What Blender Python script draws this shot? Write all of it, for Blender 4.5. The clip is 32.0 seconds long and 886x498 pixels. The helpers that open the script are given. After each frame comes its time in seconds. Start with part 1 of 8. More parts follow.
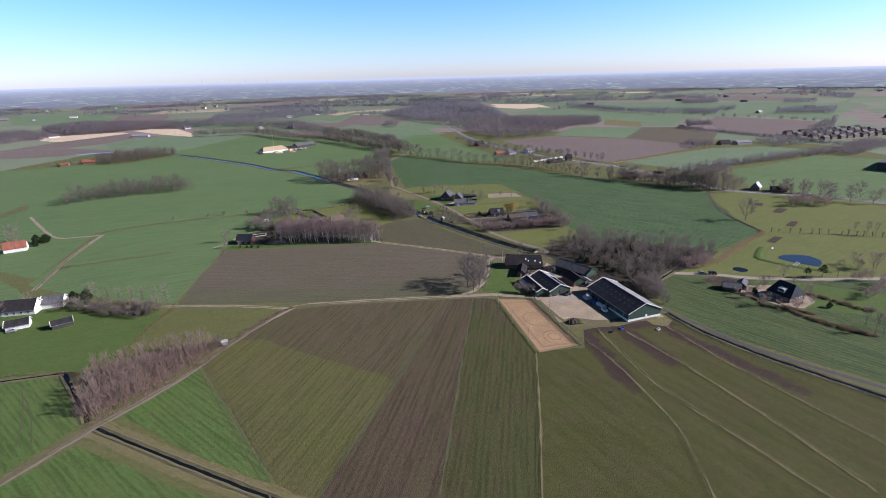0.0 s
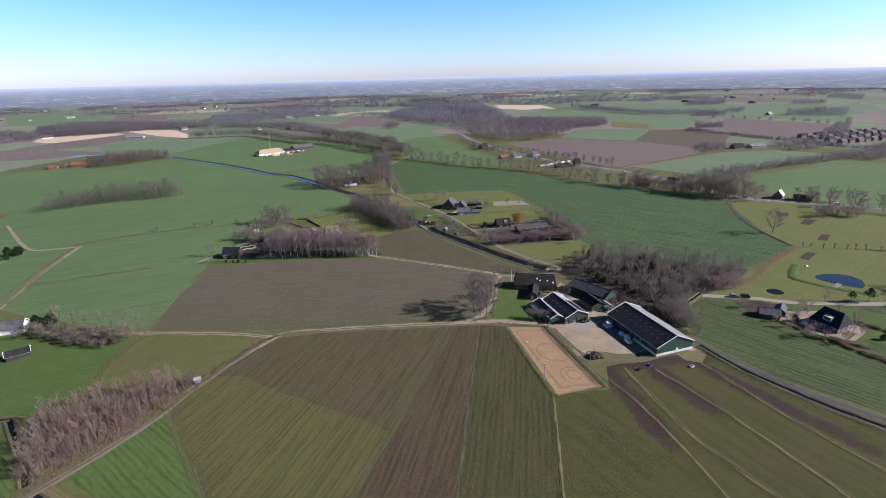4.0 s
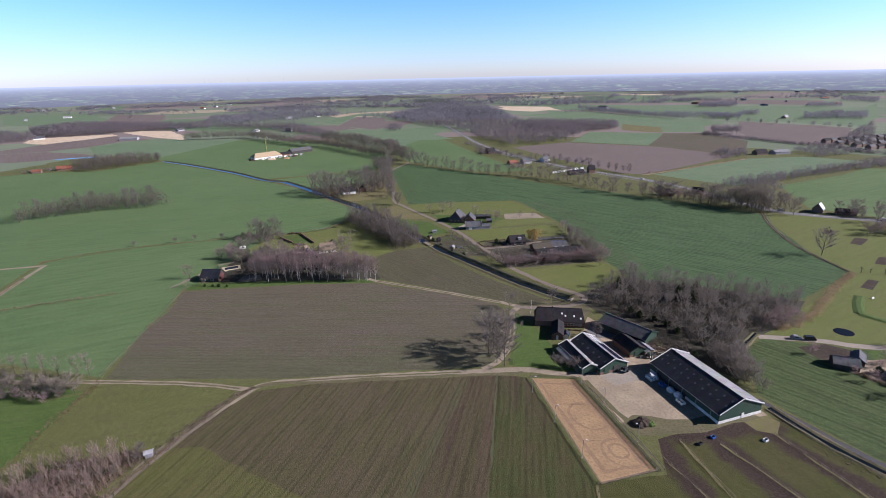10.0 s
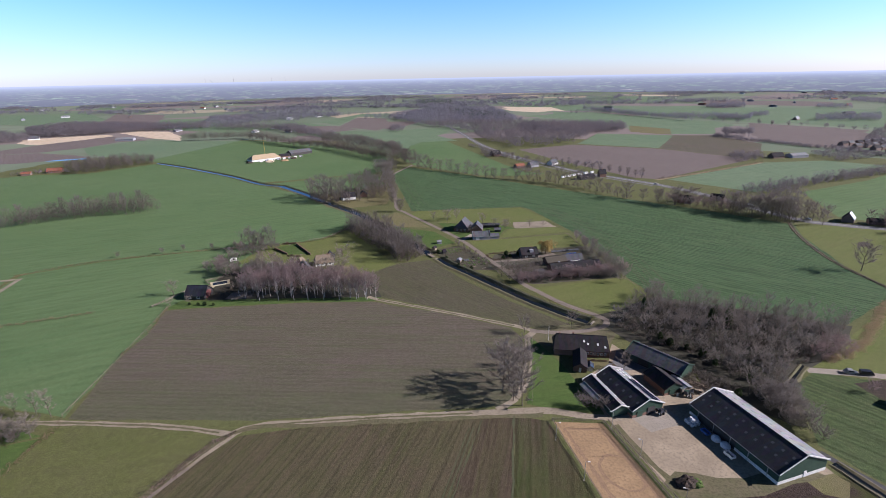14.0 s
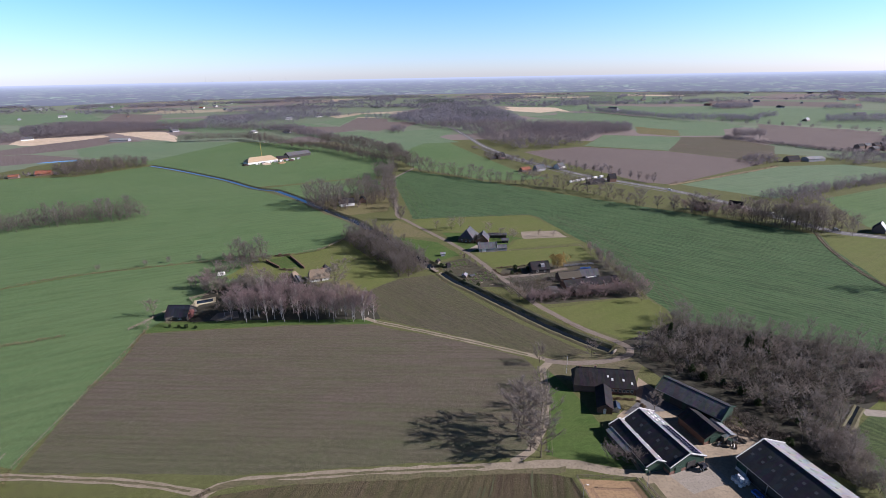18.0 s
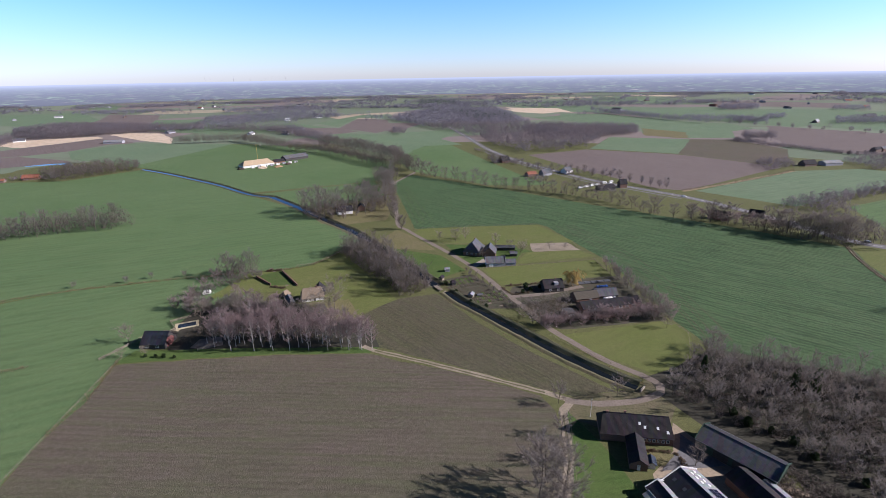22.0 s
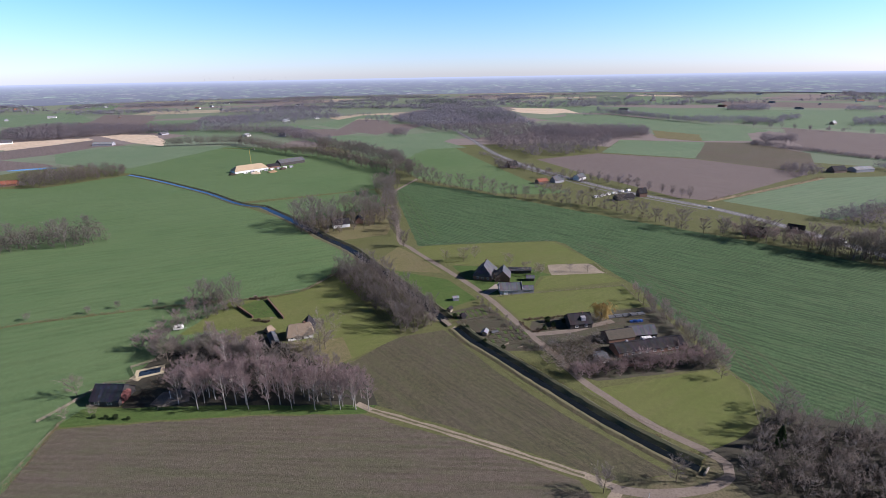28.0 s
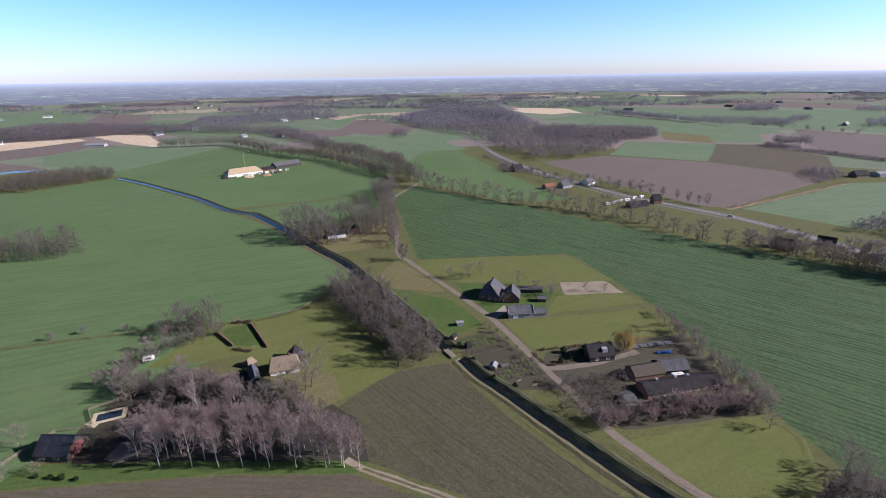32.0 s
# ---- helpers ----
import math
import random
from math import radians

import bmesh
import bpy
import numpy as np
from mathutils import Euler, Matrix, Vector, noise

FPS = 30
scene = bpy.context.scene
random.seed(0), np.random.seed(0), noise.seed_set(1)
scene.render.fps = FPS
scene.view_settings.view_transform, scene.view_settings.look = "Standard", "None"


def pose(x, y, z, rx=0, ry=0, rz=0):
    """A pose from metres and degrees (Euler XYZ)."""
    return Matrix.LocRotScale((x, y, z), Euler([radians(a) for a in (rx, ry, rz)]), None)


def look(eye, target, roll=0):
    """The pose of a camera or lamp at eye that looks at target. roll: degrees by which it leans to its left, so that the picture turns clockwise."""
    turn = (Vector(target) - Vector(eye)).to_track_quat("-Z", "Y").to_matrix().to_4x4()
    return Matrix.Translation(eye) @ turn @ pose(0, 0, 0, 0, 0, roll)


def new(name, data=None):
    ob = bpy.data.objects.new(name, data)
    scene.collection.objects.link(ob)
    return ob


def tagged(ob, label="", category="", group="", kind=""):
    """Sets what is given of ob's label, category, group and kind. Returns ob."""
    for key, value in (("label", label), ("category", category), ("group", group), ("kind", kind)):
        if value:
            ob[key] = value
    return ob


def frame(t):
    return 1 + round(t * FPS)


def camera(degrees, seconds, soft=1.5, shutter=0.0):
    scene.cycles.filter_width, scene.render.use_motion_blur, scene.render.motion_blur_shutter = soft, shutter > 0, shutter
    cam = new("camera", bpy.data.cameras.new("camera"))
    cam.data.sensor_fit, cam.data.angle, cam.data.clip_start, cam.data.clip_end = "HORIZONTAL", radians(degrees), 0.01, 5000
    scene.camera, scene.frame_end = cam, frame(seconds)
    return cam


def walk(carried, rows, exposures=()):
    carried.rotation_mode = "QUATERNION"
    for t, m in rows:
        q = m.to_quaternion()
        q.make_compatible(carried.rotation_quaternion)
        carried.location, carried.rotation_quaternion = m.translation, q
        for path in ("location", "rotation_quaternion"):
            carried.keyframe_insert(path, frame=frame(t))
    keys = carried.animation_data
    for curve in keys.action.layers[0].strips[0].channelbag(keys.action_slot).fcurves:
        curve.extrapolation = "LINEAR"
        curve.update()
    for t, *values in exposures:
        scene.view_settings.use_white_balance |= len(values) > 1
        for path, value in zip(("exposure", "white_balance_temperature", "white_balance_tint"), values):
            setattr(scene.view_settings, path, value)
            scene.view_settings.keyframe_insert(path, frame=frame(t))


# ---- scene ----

# ---- camera ----
cam = camera(84.4, 32.0, 0.4)


def aim(x, y, z, yaw, down, lean):
    """Pose of a camera that heads yaw degrees left of +y, tilted down, its right side dropped by lean."""
    a, b = radians(yaw), radians(down)
    eye = Vector((x, y, z))
    way = Vector((-math.sin(a) * math.cos(b), math.cos(a) * math.cos(b), -math.sin(b)))
    return look(eye, eye + way, -lean)


FLIGHT = [
    (0, 0.0, 0.0, 120.0, -0.59, 19.68, 1.56),
    (2, -0.1, 15.7, 120.2, -0.49, 19.67, 1.51),
    (4, -0.3, 31.0, 120.2, -0.40, 19.65, 1.46),
    (6, -0.9, 46.0, 120.2, -0.32, 19.62, 1.39),
    (8, -1.9, 60.5, 120.2, -0.23, 19.60, 1.32),
    (10, -3.2, 74.6, 120.1, -0.13, 19.59, 1.24),
    (12, -4.6, 88.4, 120.0, -0.04, 19.58, 1.17),
    (14, -6.0, 102.0, 119.8, 0.05, 19.58, 1.12),
    (16, -7.1, 115.3, 120.0, 0.11, 19.60, 1.08),
    (18, -7.9, 128.4, 120.3, 0.17, 19.63, 1.04),
    (20, -8.6, 141.6, 120.9, 0.20, 19.65, 1.01),
    (22, -10.3, 155.3, 121.2, 0.22, 19.64, 1.01),
    (24, -12.0, 169.2, 121.5, 0.24, 19.65, 1.01),
    (26, -13.5, 183.4, 121.7, 0.27, 19.66, 1.00),
    (28, -14.3, 198.0, 122.0, 0.33, 19.71, 0.97),
    (30, -14.8, 212.9, 122.1, 0.40, 19.75, 0.95),
    (32, -15.2, 228.1, 122.1, 0.47, 19.79, 0.93),
]
walk(cam, [(r[0], aim(*r[1:])) for r in FLIGHT], [(0, 0.68, 6280, 21), (32, 0.66, 6280, 21)])

# ---- light ----
SUN_HEIGHT, SUN_TURN = radians(28), radians(94)
world = bpy.data.worlds.new("world")
scene.world = world
world.use_nodes = True
wn = world.node_tree
sky = wn.nodes.new("ShaderNodeTexSky")
sky.sky_type = "NISHITA"
sky.sun_disc = False
sky.sun_elevation, sky.sun_rotation = SUN_HEIGHT, SUN_TURN
sky.altitude, sky.air_density, sky.dust_density, sky.ozone_density = 100, 1.0, 0.3, 2.5
# pale haze low down, bluer with height, dimmed overhead to deepen the shadows
up = wn.nodes.new("ShaderNodeSeparateXYZ")
wn.links.new(wn.nodes.new("ShaderNodeTexCoord").outputs["Generated"], up.inputs[0])
haze = wn.nodes.new("ShaderNodeValToRGB")
haze.color_ramp.elements[0].position, haze.color_ramp.elements[0].color = 0.0, (0.68, 0.79, 1.16, 1)
haze.color_ramp.elements[1].position, haze.color_ramp.elements[1].color = 0.15, (0.45, 0.775, 1.11, 1)
for place, shade in ((0.35, (0.085, 0.135, 0.2, 1)), (1.0, (0.05, 0.08, 0.125, 1))):
    e = haze.color_ramp.elements.new(place)
    e.color = shade
wn.links.new(up.outputs[2], haze.inputs[0])
tint = wn.nodes.new("ShaderNodeMix")
tint.data_type, tint.blend_type = "RGBA", "MULTIPLY"
tint.inputs[0].default_value = 1.0
wn.links.new(sky.outputs[0], tint.inputs[6])
wn.links.new(haze.outputs[0], tint.inputs[7])
wn.links.new(tint.outputs[2], wn.nodes["Background"].inputs[0])
wn.nodes["Background"].inputs[1].default_value = 0.118
sun_data = bpy.data.lights.new("sun", "SUN")
sun_data.energy, sun_data.angle, sun_data.color = 5.0, radians(0.53), (0.98, 0.94, 0.925)
sun_way = Vector((math.sin(SUN_TURN) * math.cos(SUN_HEIGHT), math.cos(SUN_TURN) * math.cos(SUN_HEIGHT), math.sin(SUN_HEIGHT)))
sun = new("sun", sun_data)
sun.matrix_world = look(Vector((0, 0, 300)) + sun_way * 50, Vector((0, 0, 300)))


# ---- materials ----
def graph(name):
    m = bpy.data.materials.new(name)
    m.use_nodes = True
    nt = m.node_tree
    return m, nt, nt.nodes["Principled BSDF"]


def node(nt, kind, ins=None, **props):
    n = nt.nodes.new(kind)
    for k, v in props.items():
        set_prop(n, k, v)
    for k, v in (ins or {}).items():
        if hasattr(v, "is_output"):
            nt.links.new(v, n.inputs[k])
        else:
            n.inputs[k].default_value = v
    return n


def set_prop(n, k, v):
    if k == "operation":
        n.operation = v
    elif k == "blend_type":
        n.blend_type = v
    elif k == "data_type":
        n.data_type = v
    elif k == "feature":
        n.feature = v


def rgba(c):
    return (*c, 1.0)


def mixed(nt, fac, a, b, blend="MIX"):
    n = nt.nodes.new("ShaderNodeMix")
    n.data_type, n.blend_type = "RGBA", blend
    for i, v in ((0, fac), (6, a), (7, b)):
        if hasattr(v, "is_output"):
            nt.links.new(v, n.inputs[i])
        else:
            n.inputs[i].default_value = v if i == 0 else rgba(v)
    return n.outputs[2]


def ramp(nt, fac, lo, hi):
    n = node(nt, "ShaderNodeMapRange", {0: fac, 1: lo, 2: hi})
    n.clamp = True
    return n.outputs[0]


def noise_of(nt, vec, scale, detail=3.0, rough=0.55):
    return node(nt, "ShaderNodeTexNoise", {"Vector": vec, "Scale": scale, "Detail": detail, "Roughness": rough}).outputs["Fac"]


def turned(nt, vec, angle=0.0, scale=(1, 1, 1)):
    a = node(nt, "ShaderNodeMapping", {"Vector": vec, "Rotation": (0, 0, -radians(angle))})
    return node(nt, "ShaderNodeMapping", {"Vector": a.outputs[0], "Scale": scale}).outputs[0]


def bumped(nt, bsdf, height, strength, distance):
    b = node(nt, "ShaderNodeBump", {"Height": height, "Strength": strength, "Distance": distance})
    nt.links.new(b.outputs[0], bsdf.inputs["Normal"])


def plain(name, c1, c2, scale=1.0, rough=0.85, bump=0.3, dist=0.03, metal=0.0, vary=0.0, fine=6.0):
    """Two-scale mottled surface; vary adds a shift of tone from object to object."""
    m, nt, b = graph(name)
    co = nt.nodes.new("ShaderNodeTexCoord").outputs["Object"]
    big = noise_of(nt, co, scale)
    small = noise_of(nt, co, scale * fine, 2.0)
    col = mixed(nt, ramp(nt, big, 0.3, 0.7), c1, c2)
    dark = tuple(0.55 * a for a in c1)
    col = mixed(nt, ramp(nt, small, 0.45, 0.8), col, dark)
    if vary:
        info = nt.nodes.new("ShaderNodeObjectInfo").outputs["Random"]
        lo = tuple(a * (1 - vary) for a in c1)
        col = mixed(nt, ramp(nt, info, 0.2, 1.4), col, lo)
    nt.links.new(col, b.inputs["Base Color"])
    b.inputs["Roughness"].default_value = rough
    b.inputs["Metallic"].default_value = metal
    if bump:
        bumped(nt, b, small, bump, dist)
    return m


def field(name, c1, c2, c3, angle=0.0, spacing=3.0, rows=0.35, streak=0.5, patch=45.0, speck=0.5, bump=0.6, lanes=0.0, turn_to=None, comb=0.07):
    """Worked land: blotches c1/c2, streaks of c3 along the working direction, drill rows and fine clods or leaves."""
    m, nt, b = graph(name)
    co = nt.nodes.new("ShaderNodeTexCoord").outputs["Object"]
    along = turned(nt, co, angle, (1, 1, 1))
    big = noise_of(nt, co, 1.0 / patch, 4.0, 0.6)
    col = mixed(nt, ramp(nt, big, 0.36, 0.64), c1, c2)
    if turn_to:
        # the soil changes along a line over the field
        (ax, ay), (bx, by), other = turn_to
        ln = math.hypot(bx - ax, by - ay)
        rel = node(nt, "ShaderNodeVectorMath", {0: co, 1: (ax, ay, 0)}, operation="SUBTRACT").outputs[0]
        run = node(nt, "ShaderNodeVectorMath", {0: rel, 1: ((bx - ax) / ln, (by - ay) / ln, 0)}, operation="DOT_PRODUCT").outputs["Value"]
        run = node(nt, "ShaderNodeMath", {0: noise_of(nt, co, 0.045, 4.0, 0.65), 1: ln * 0.9, 2: run}, operation="MULTIPLY_ADD").outputs[0]
        col = mixed(nt, ramp(nt, run, ln * 0.75, ln * 1.5), col, other)
    st = noise_of(nt, turned(nt, co, angle, (0.012, 0.32, 1)), 1.0, 3.0, 0.6)
    col = mixed(nt, node(nt, "ShaderNodeMath", {0: ramp(nt, st, 0.45, 0.72), 1: streak}, operation="MULTIPLY").outputs[0], col, c3)
    dark = tuple(0.3 * a for a in c1)
    wob = noise_of(nt, co, 0.05, 3.0)
    y = node(nt, "ShaderNodeSeparateXYZ", {0: along}).outputs[1]
    y = node(nt, "ShaderNodeMath", {0: wob, 1: 2.5, 2: y}, operation="MULTIPLY_ADD").outputs[0]
    s = node(nt, "ShaderNodeMath", {0: y, 1: 6.2832 / spacing}, operation="MULTIPLY").outputs[0]
    s = node(nt, "ShaderNodeMath", {0: s}, operation="SINE").outputs[0]
    ridged = noise_of(nt, turned(nt, co, angle, (0.03, 0.9 / spacing, 1)), 1.0, 4.0, 0.7)
    s = node(nt, "ShaderNodeMath", {0: s, 1: comb, 2: ridged}, operation="MULTIPLY_ADD").outputs[0]
    r = node(nt, "ShaderNodeMath", {0: ramp(nt, s, 0.44, 0.64), 1: rows}, operation="MULTIPLY").outputs[0]
    col = mixed(nt, r, col, dark)
    tram = node(nt, "ShaderNodeMath", {0: y, 1: 21.0}, operation="PINGPONG").outputs[0]
    t1 = node(nt, "ShaderNodeMath", {0: tram, 1: 1.1, 2: 0.35}, operation="COMPARE").outputs[0]
    t1 = node(nt, "ShaderNodeMath", {0: t1, 1: lanes}, operation="MULTIPLY").outputs[0]
    col = mixed(nt, t1, col, c3)
    fine = noise_of(nt, co, 2.8, 3.0, 0.75)
    f = node(nt, "ShaderNodeMath", {0: ramp(nt, fine, 0.5, 0.58), 1: speck}, operation="MULTIPLY").outputs[0]
    col = mixed(nt, f, col, dark)
    light = tuple(min(1.0, 1.9 * a) for a in c2)
    f3 = node(nt, "ShaderNodeMath", {0: ramp(nt, fine, 0.48, 0.4), 1: speck * 0.8}, operation="MULTIPLY").outputs[0]
    col = mixed(nt, f3, col, light)
    clods = noise_of(nt, co, 0.6, 3.0, 0.65)
    f4 = node(nt, "ShaderNodeMath", {0: ramp(nt, clods, 0.5, 0.62), 1: speck * 0.4}, operation="MULTIPLY").outputs[0]
    col = mixed(nt, f4, col, tuple(0.45 * a for a in c1))
    f5 = node(nt, "ShaderNodeMath", {0: ramp(nt, clods, 0.48, 0.36), 1: speck * 0.3}, operation="MULTIPLY").outputs[0]
    col = mixed(nt, f5, col, light)
    mid = noise_of(nt, co, 0.16, 4.0, 0.7)
    f2 = node(nt, "ShaderNodeMath", {0: ramp(nt, mid, 0.5, 0.72), 1: speck * 0.6}, operation="MULTIPLY").outputs[0]
    col = mixed(nt, f2, col, c3)
    nt.links.new(col, b.inputs["Base Color"])
    b.inputs["Roughness"].default_value = 0.95
    b.inputs["Specular IOR Level"].default_value = 0.15
    h = node(nt, "ShaderNodeMath", {0: s, 1: rows, 2: fine}, operation="MULTIPLY_ADD").outputs[0]
    bumped(nt, b, h, bump, 0.25)
    return m


def thin(nt, b, col, share=0.5):
    """Lets part of the light through: sprays of fine twigs and leaves are open."""
    tr = node(nt, "ShaderNodeBsdfTranslucent", {0: col})
    mx = node(nt, "ShaderNodeMixShader", {0: share, 1: b.outputs[0], 2: tr.outputs[0]})
    nt.links.new(mx.outputs[0], nt.nodes["Material Output"].inputs[0])


def bark(name, c1, c2, vary=0.35, rough=0.9, spray=True):
    """Bark or twigs, with a shift of tone from tree to tree."""
    m, nt, b = graph(name)
    co = nt.nodes.new("ShaderNodeTexCoord").outputs["Object"]
    col = mixed(nt, ramp(nt, noise_of(nt, co, 0.8, 3.0), 0.35, 0.65), c1, c2)
    info = nt.nodes.new("ShaderNodeObjectInfo").outputs["Random"]
    col = mixed(nt, node(nt, "ShaderNodeMath", {0: info, 1: vary}, operation="MULTIPLY").outputs[0], col, tuple(0.5 * a for a in c1))
    nt.links.new(col, b.inputs["Base Color"])
    b.inputs["Roughness"].default_value = rough
    b.inputs["Specular IOR Level"].default_value = 0.2
    if spray:
        thin(nt, b, col, 0.45)
    return m


def islands(name, c1, c2, c3):
    """Joined clumps that differ piece by piece."""
    m, nt, b = graph(name)
    rnd = nt.nodes.new("ShaderNodeNewGeometry").outputs["Random Per Island"]
    co = nt.nodes.new("ShaderNodeTexCoord").outputs["Object"]
    col = mixed(nt, rnd, c1, c2)
    col = mixed(nt, ramp(nt, noise_of(nt, co, 0.012, 3.0), 0.4, 0.65), col, c3)
    nt.links.new(col, b.inputs["Base Color"])
    b.inputs["Roughness"].default_value = 0.95
    b.inputs["Specular IOR Level"].default_value = 0.1
    thin(nt, b, col)
    return m


def roofing(name, c1, c2, pitch=0.3, rough=0.7, metal=0.0, along="x", moss=None):
    """Corrugated or tiled roof covering with ribs every pitch metres and weather stains."""
    m, nt, b = graph(name)
    co = nt.nodes.new("ShaderNodeTexCoord").outputs["Object"]
    col = mixed(nt, ramp(nt, noise_of(nt, co, 0.35, 4.0, 0.65), 0.35, 0.65), c1, c2)
    sheet = node(nt, "ShaderNodeTexVoronoi", {"Vector": turned(nt, co, 0, (0.9, 0.35, 0.01)), "Scale": 1.0})
    col = mixed(nt, 0.18, col, sheet.outputs["Color"], "SOFT_LIGHT")
    if moss:
        col = mixed(nt, ramp(nt, noise_of(nt, co, 0.9, 5.0, 0.7), 0.55, 0.75), col, moss)
    x = node(nt, "ShaderNodeSeparateXYZ", {0: co}).outputs[0 if along == "x" else 1]
    s = node(nt, "ShaderNodeMath", {0: x, 1: 6.2832 / pitch}, operation="MULTIPLY").outputs[0]
    s = node(nt, "ShaderNodeMath", {0: s}, operation="SINE").outputs[0]
    nt.links.new(col, b.inputs["Base Color"])
    b.inputs["Roughness"].default_value = rough
    b.inputs["Metallic"].default_value = metal
    b.inputs["Specular IOR Level"].default_value = 0.2
    bumped(nt, b, s, 0.35, 0.04)
    return m


def glossy(name, c, rough=0.08):
    m, nt, b = graph(name)
    co = nt.nodes.new("ShaderNodeTexCoord").outputs["Object"]
    n = noise_of(nt, co, 0.6, 3.0)
    nt.links.new(mixed(nt, ramp(nt, n, 0.3, 0.7), c, tuple(0.6 * a for a in c)), b.inputs["Base Color"])
    b.inputs["Roughness"].default_value = rough
    bumped(nt, b, n, 0.05, 0.02)
    return m


GRASS = field("grass", (0.108, 0.12, 0.044), (0.125, 0.13, 0.054), (0.14, 0.13, 0.062), 20, 4, 0.15, 0.3, 30, 0.45, 0.5)
GREEN_W = field("winter_grass", (0.094, 0.162, 0.064), (0.116, 0.18, 0.076), (0.14, 0.184, 0.08), 24, 6, 0.25, 0.5, 110, 0.34, 0.6, 0.15)
GREEN_E = field("winter_wheat", (0.07, 0.132, 0.054), (0.084, 0.142, 0.062), (0.104, 0.132, 0.067), -41, 3.0, 0.8, 0.35, 60, 0.6, 1.0, 0.4, None, 0.1)
GREEN_C = field("young_crop", (0.084, 0.146, 0.038), (0.098, 0.154, 0.044), (0.115, 0.13, 0.055), -38, 2.0, 0.5, 0.3, 25, 0.4, 0.9, 0.3)
GREEN_X = field("sown_rows", (0.074, 0.116, 0.042), (0.086, 0.12, 0.048), (0.108, 0.102, 0.058), -50, 2.6, 0.7, 0.3, 30, 0.55, 1.0, 0.0, None, 0.07)
PLOUGH = field("ploughed_soil", (0.124, 0.112, 0.076), (0.142, 0.112, 0.09), (0.1, 0.118, 0.054), -3, 2.4, 0.3, 0.75, 70, 0.5, 1.0, 0.0, ((-60, 300), (-60, 258), (0.108, 0.112, 0.062)))
PLOUGH2 = field("harrowed_soil", (0.115, 0.1, 0.07), (0.108, 0.1, 0.058), (0.09, 0.108, 0.044), -48, 2.2, 0.45, 0.6, 40, 0.7, 1.0)
OLIVE = field("stubble_grass", (0.114, 0.12, 0.04), (0.12, 0.11, 0.048), (0.094, 0.12, 0.032), 71, 1.9, 0.48, 0.5, 30, 0.34, 1.0, 0.0, None, 0.05)
SOIL = field("dark_soil", (0.092, 0.067, 0.046), (0.1, 0.078, 0.048), (0.08, 0.084, 0.032), 76, 2.2, 0.48, 0.85, 25, 0.32, 1.0, 0.0, None, 0.05)
STRIP = field("soil_with_weeds", (0.072, 0.08, 0.029), (0.084, 0.07, 0.036), (0.06, 0.09, 0.024), 80, 2.2, 0.45, 0.7, 18, 0.34, 1.0, 0.0, ((20, 200), (26, 250), (0.094, 0.068, 0.05)))
# haze painted in: paler and greyer than the near grass
HAZED_GREEN = field("hazed_grassland", (0.126, 0.194, 0.108), (0.15, 0.21, 0.122), (0.172, 0.206, 0.13), 24, 6, 0.22, 0.5, 90, 0.3, 0.5)
PADDOCK = field("grazed_turf", (0.066, 0.076, 0.021), (0.08, 0.076, 0.03), (0.09, 0.086, 0.034), -62, 6, 0.22, 0.5, 16, 0.34, 0.9)


def trodden(m, bands, soil):
    """Adds soft-edged bands of bare trodden soil: (ax, ay, bx, by, half width)."""
    nt = m.node_tree
    bsdf = nt.nodes["Principled BSDF"]
    col = bsdf.inputs["Base Color"].links[0].from_socket
    co = nt.nodes.new("ShaderNodeTexCoord").outputs["Object"]
    ragged = noise_of(nt, co, 0.11, 5.0, 0.7)
    clod = noise_of(nt, co, 1.4, 3.0, 0.7)
    dirt = mixed(nt, ramp(nt, clod, 0.4, 0.6), soil, tuple(0.5 * v for v in soil))
    for ax, ay, bx, by, w in bands:
        ln = math.hypot(bx - ax, by - ay)
        ux, uy = (bx - ax) / ln, (by - ay) / ln
        rel = node(nt, "ShaderNodeVectorMath", {0: co, 1: (ax, ay, 0)}, operation="SUBTRACT").outputs[0]
        off = node(nt, "ShaderNodeVectorMath", {0: rel, 1: (-uy / w, ux / w, 0)}, operation="DOT_PRODUCT").outputs["Value"]
        run = node(nt, "ShaderNodeVectorMath", {0: rel, 1: (2 * ux / ln, 2 * uy / ln, 0)}, operation="DOT_PRODUCT").outputs["Value"]
        run = node(nt, "ShaderNodeMath", {0: run, 1: 1.0}, operation="SUBTRACT").outputs[0]
        o2 = node(nt, "ShaderNodeMath", {0: off, 1: off}, operation="MULTIPLY").outputs[0]
        r2 = node(nt, "ShaderNodeMath", {0: run, 1: 4.0}, operation="POWER").outputs[0]
        d = node(nt, "ShaderNodeMath", {0: o2, 1: r2}, operation="ADD").outputs[0]
        d = node(nt, "ShaderNodeMath", {0: ragged, 1: 3.2, 2: d}, operation="MULTIPLY_ADD").outputs[0]
        col = mixed(nt, ramp(nt, d, 2.9, 1.9), col, dirt)
    nt.links.new(col, bsdf.inputs["Base Color"])


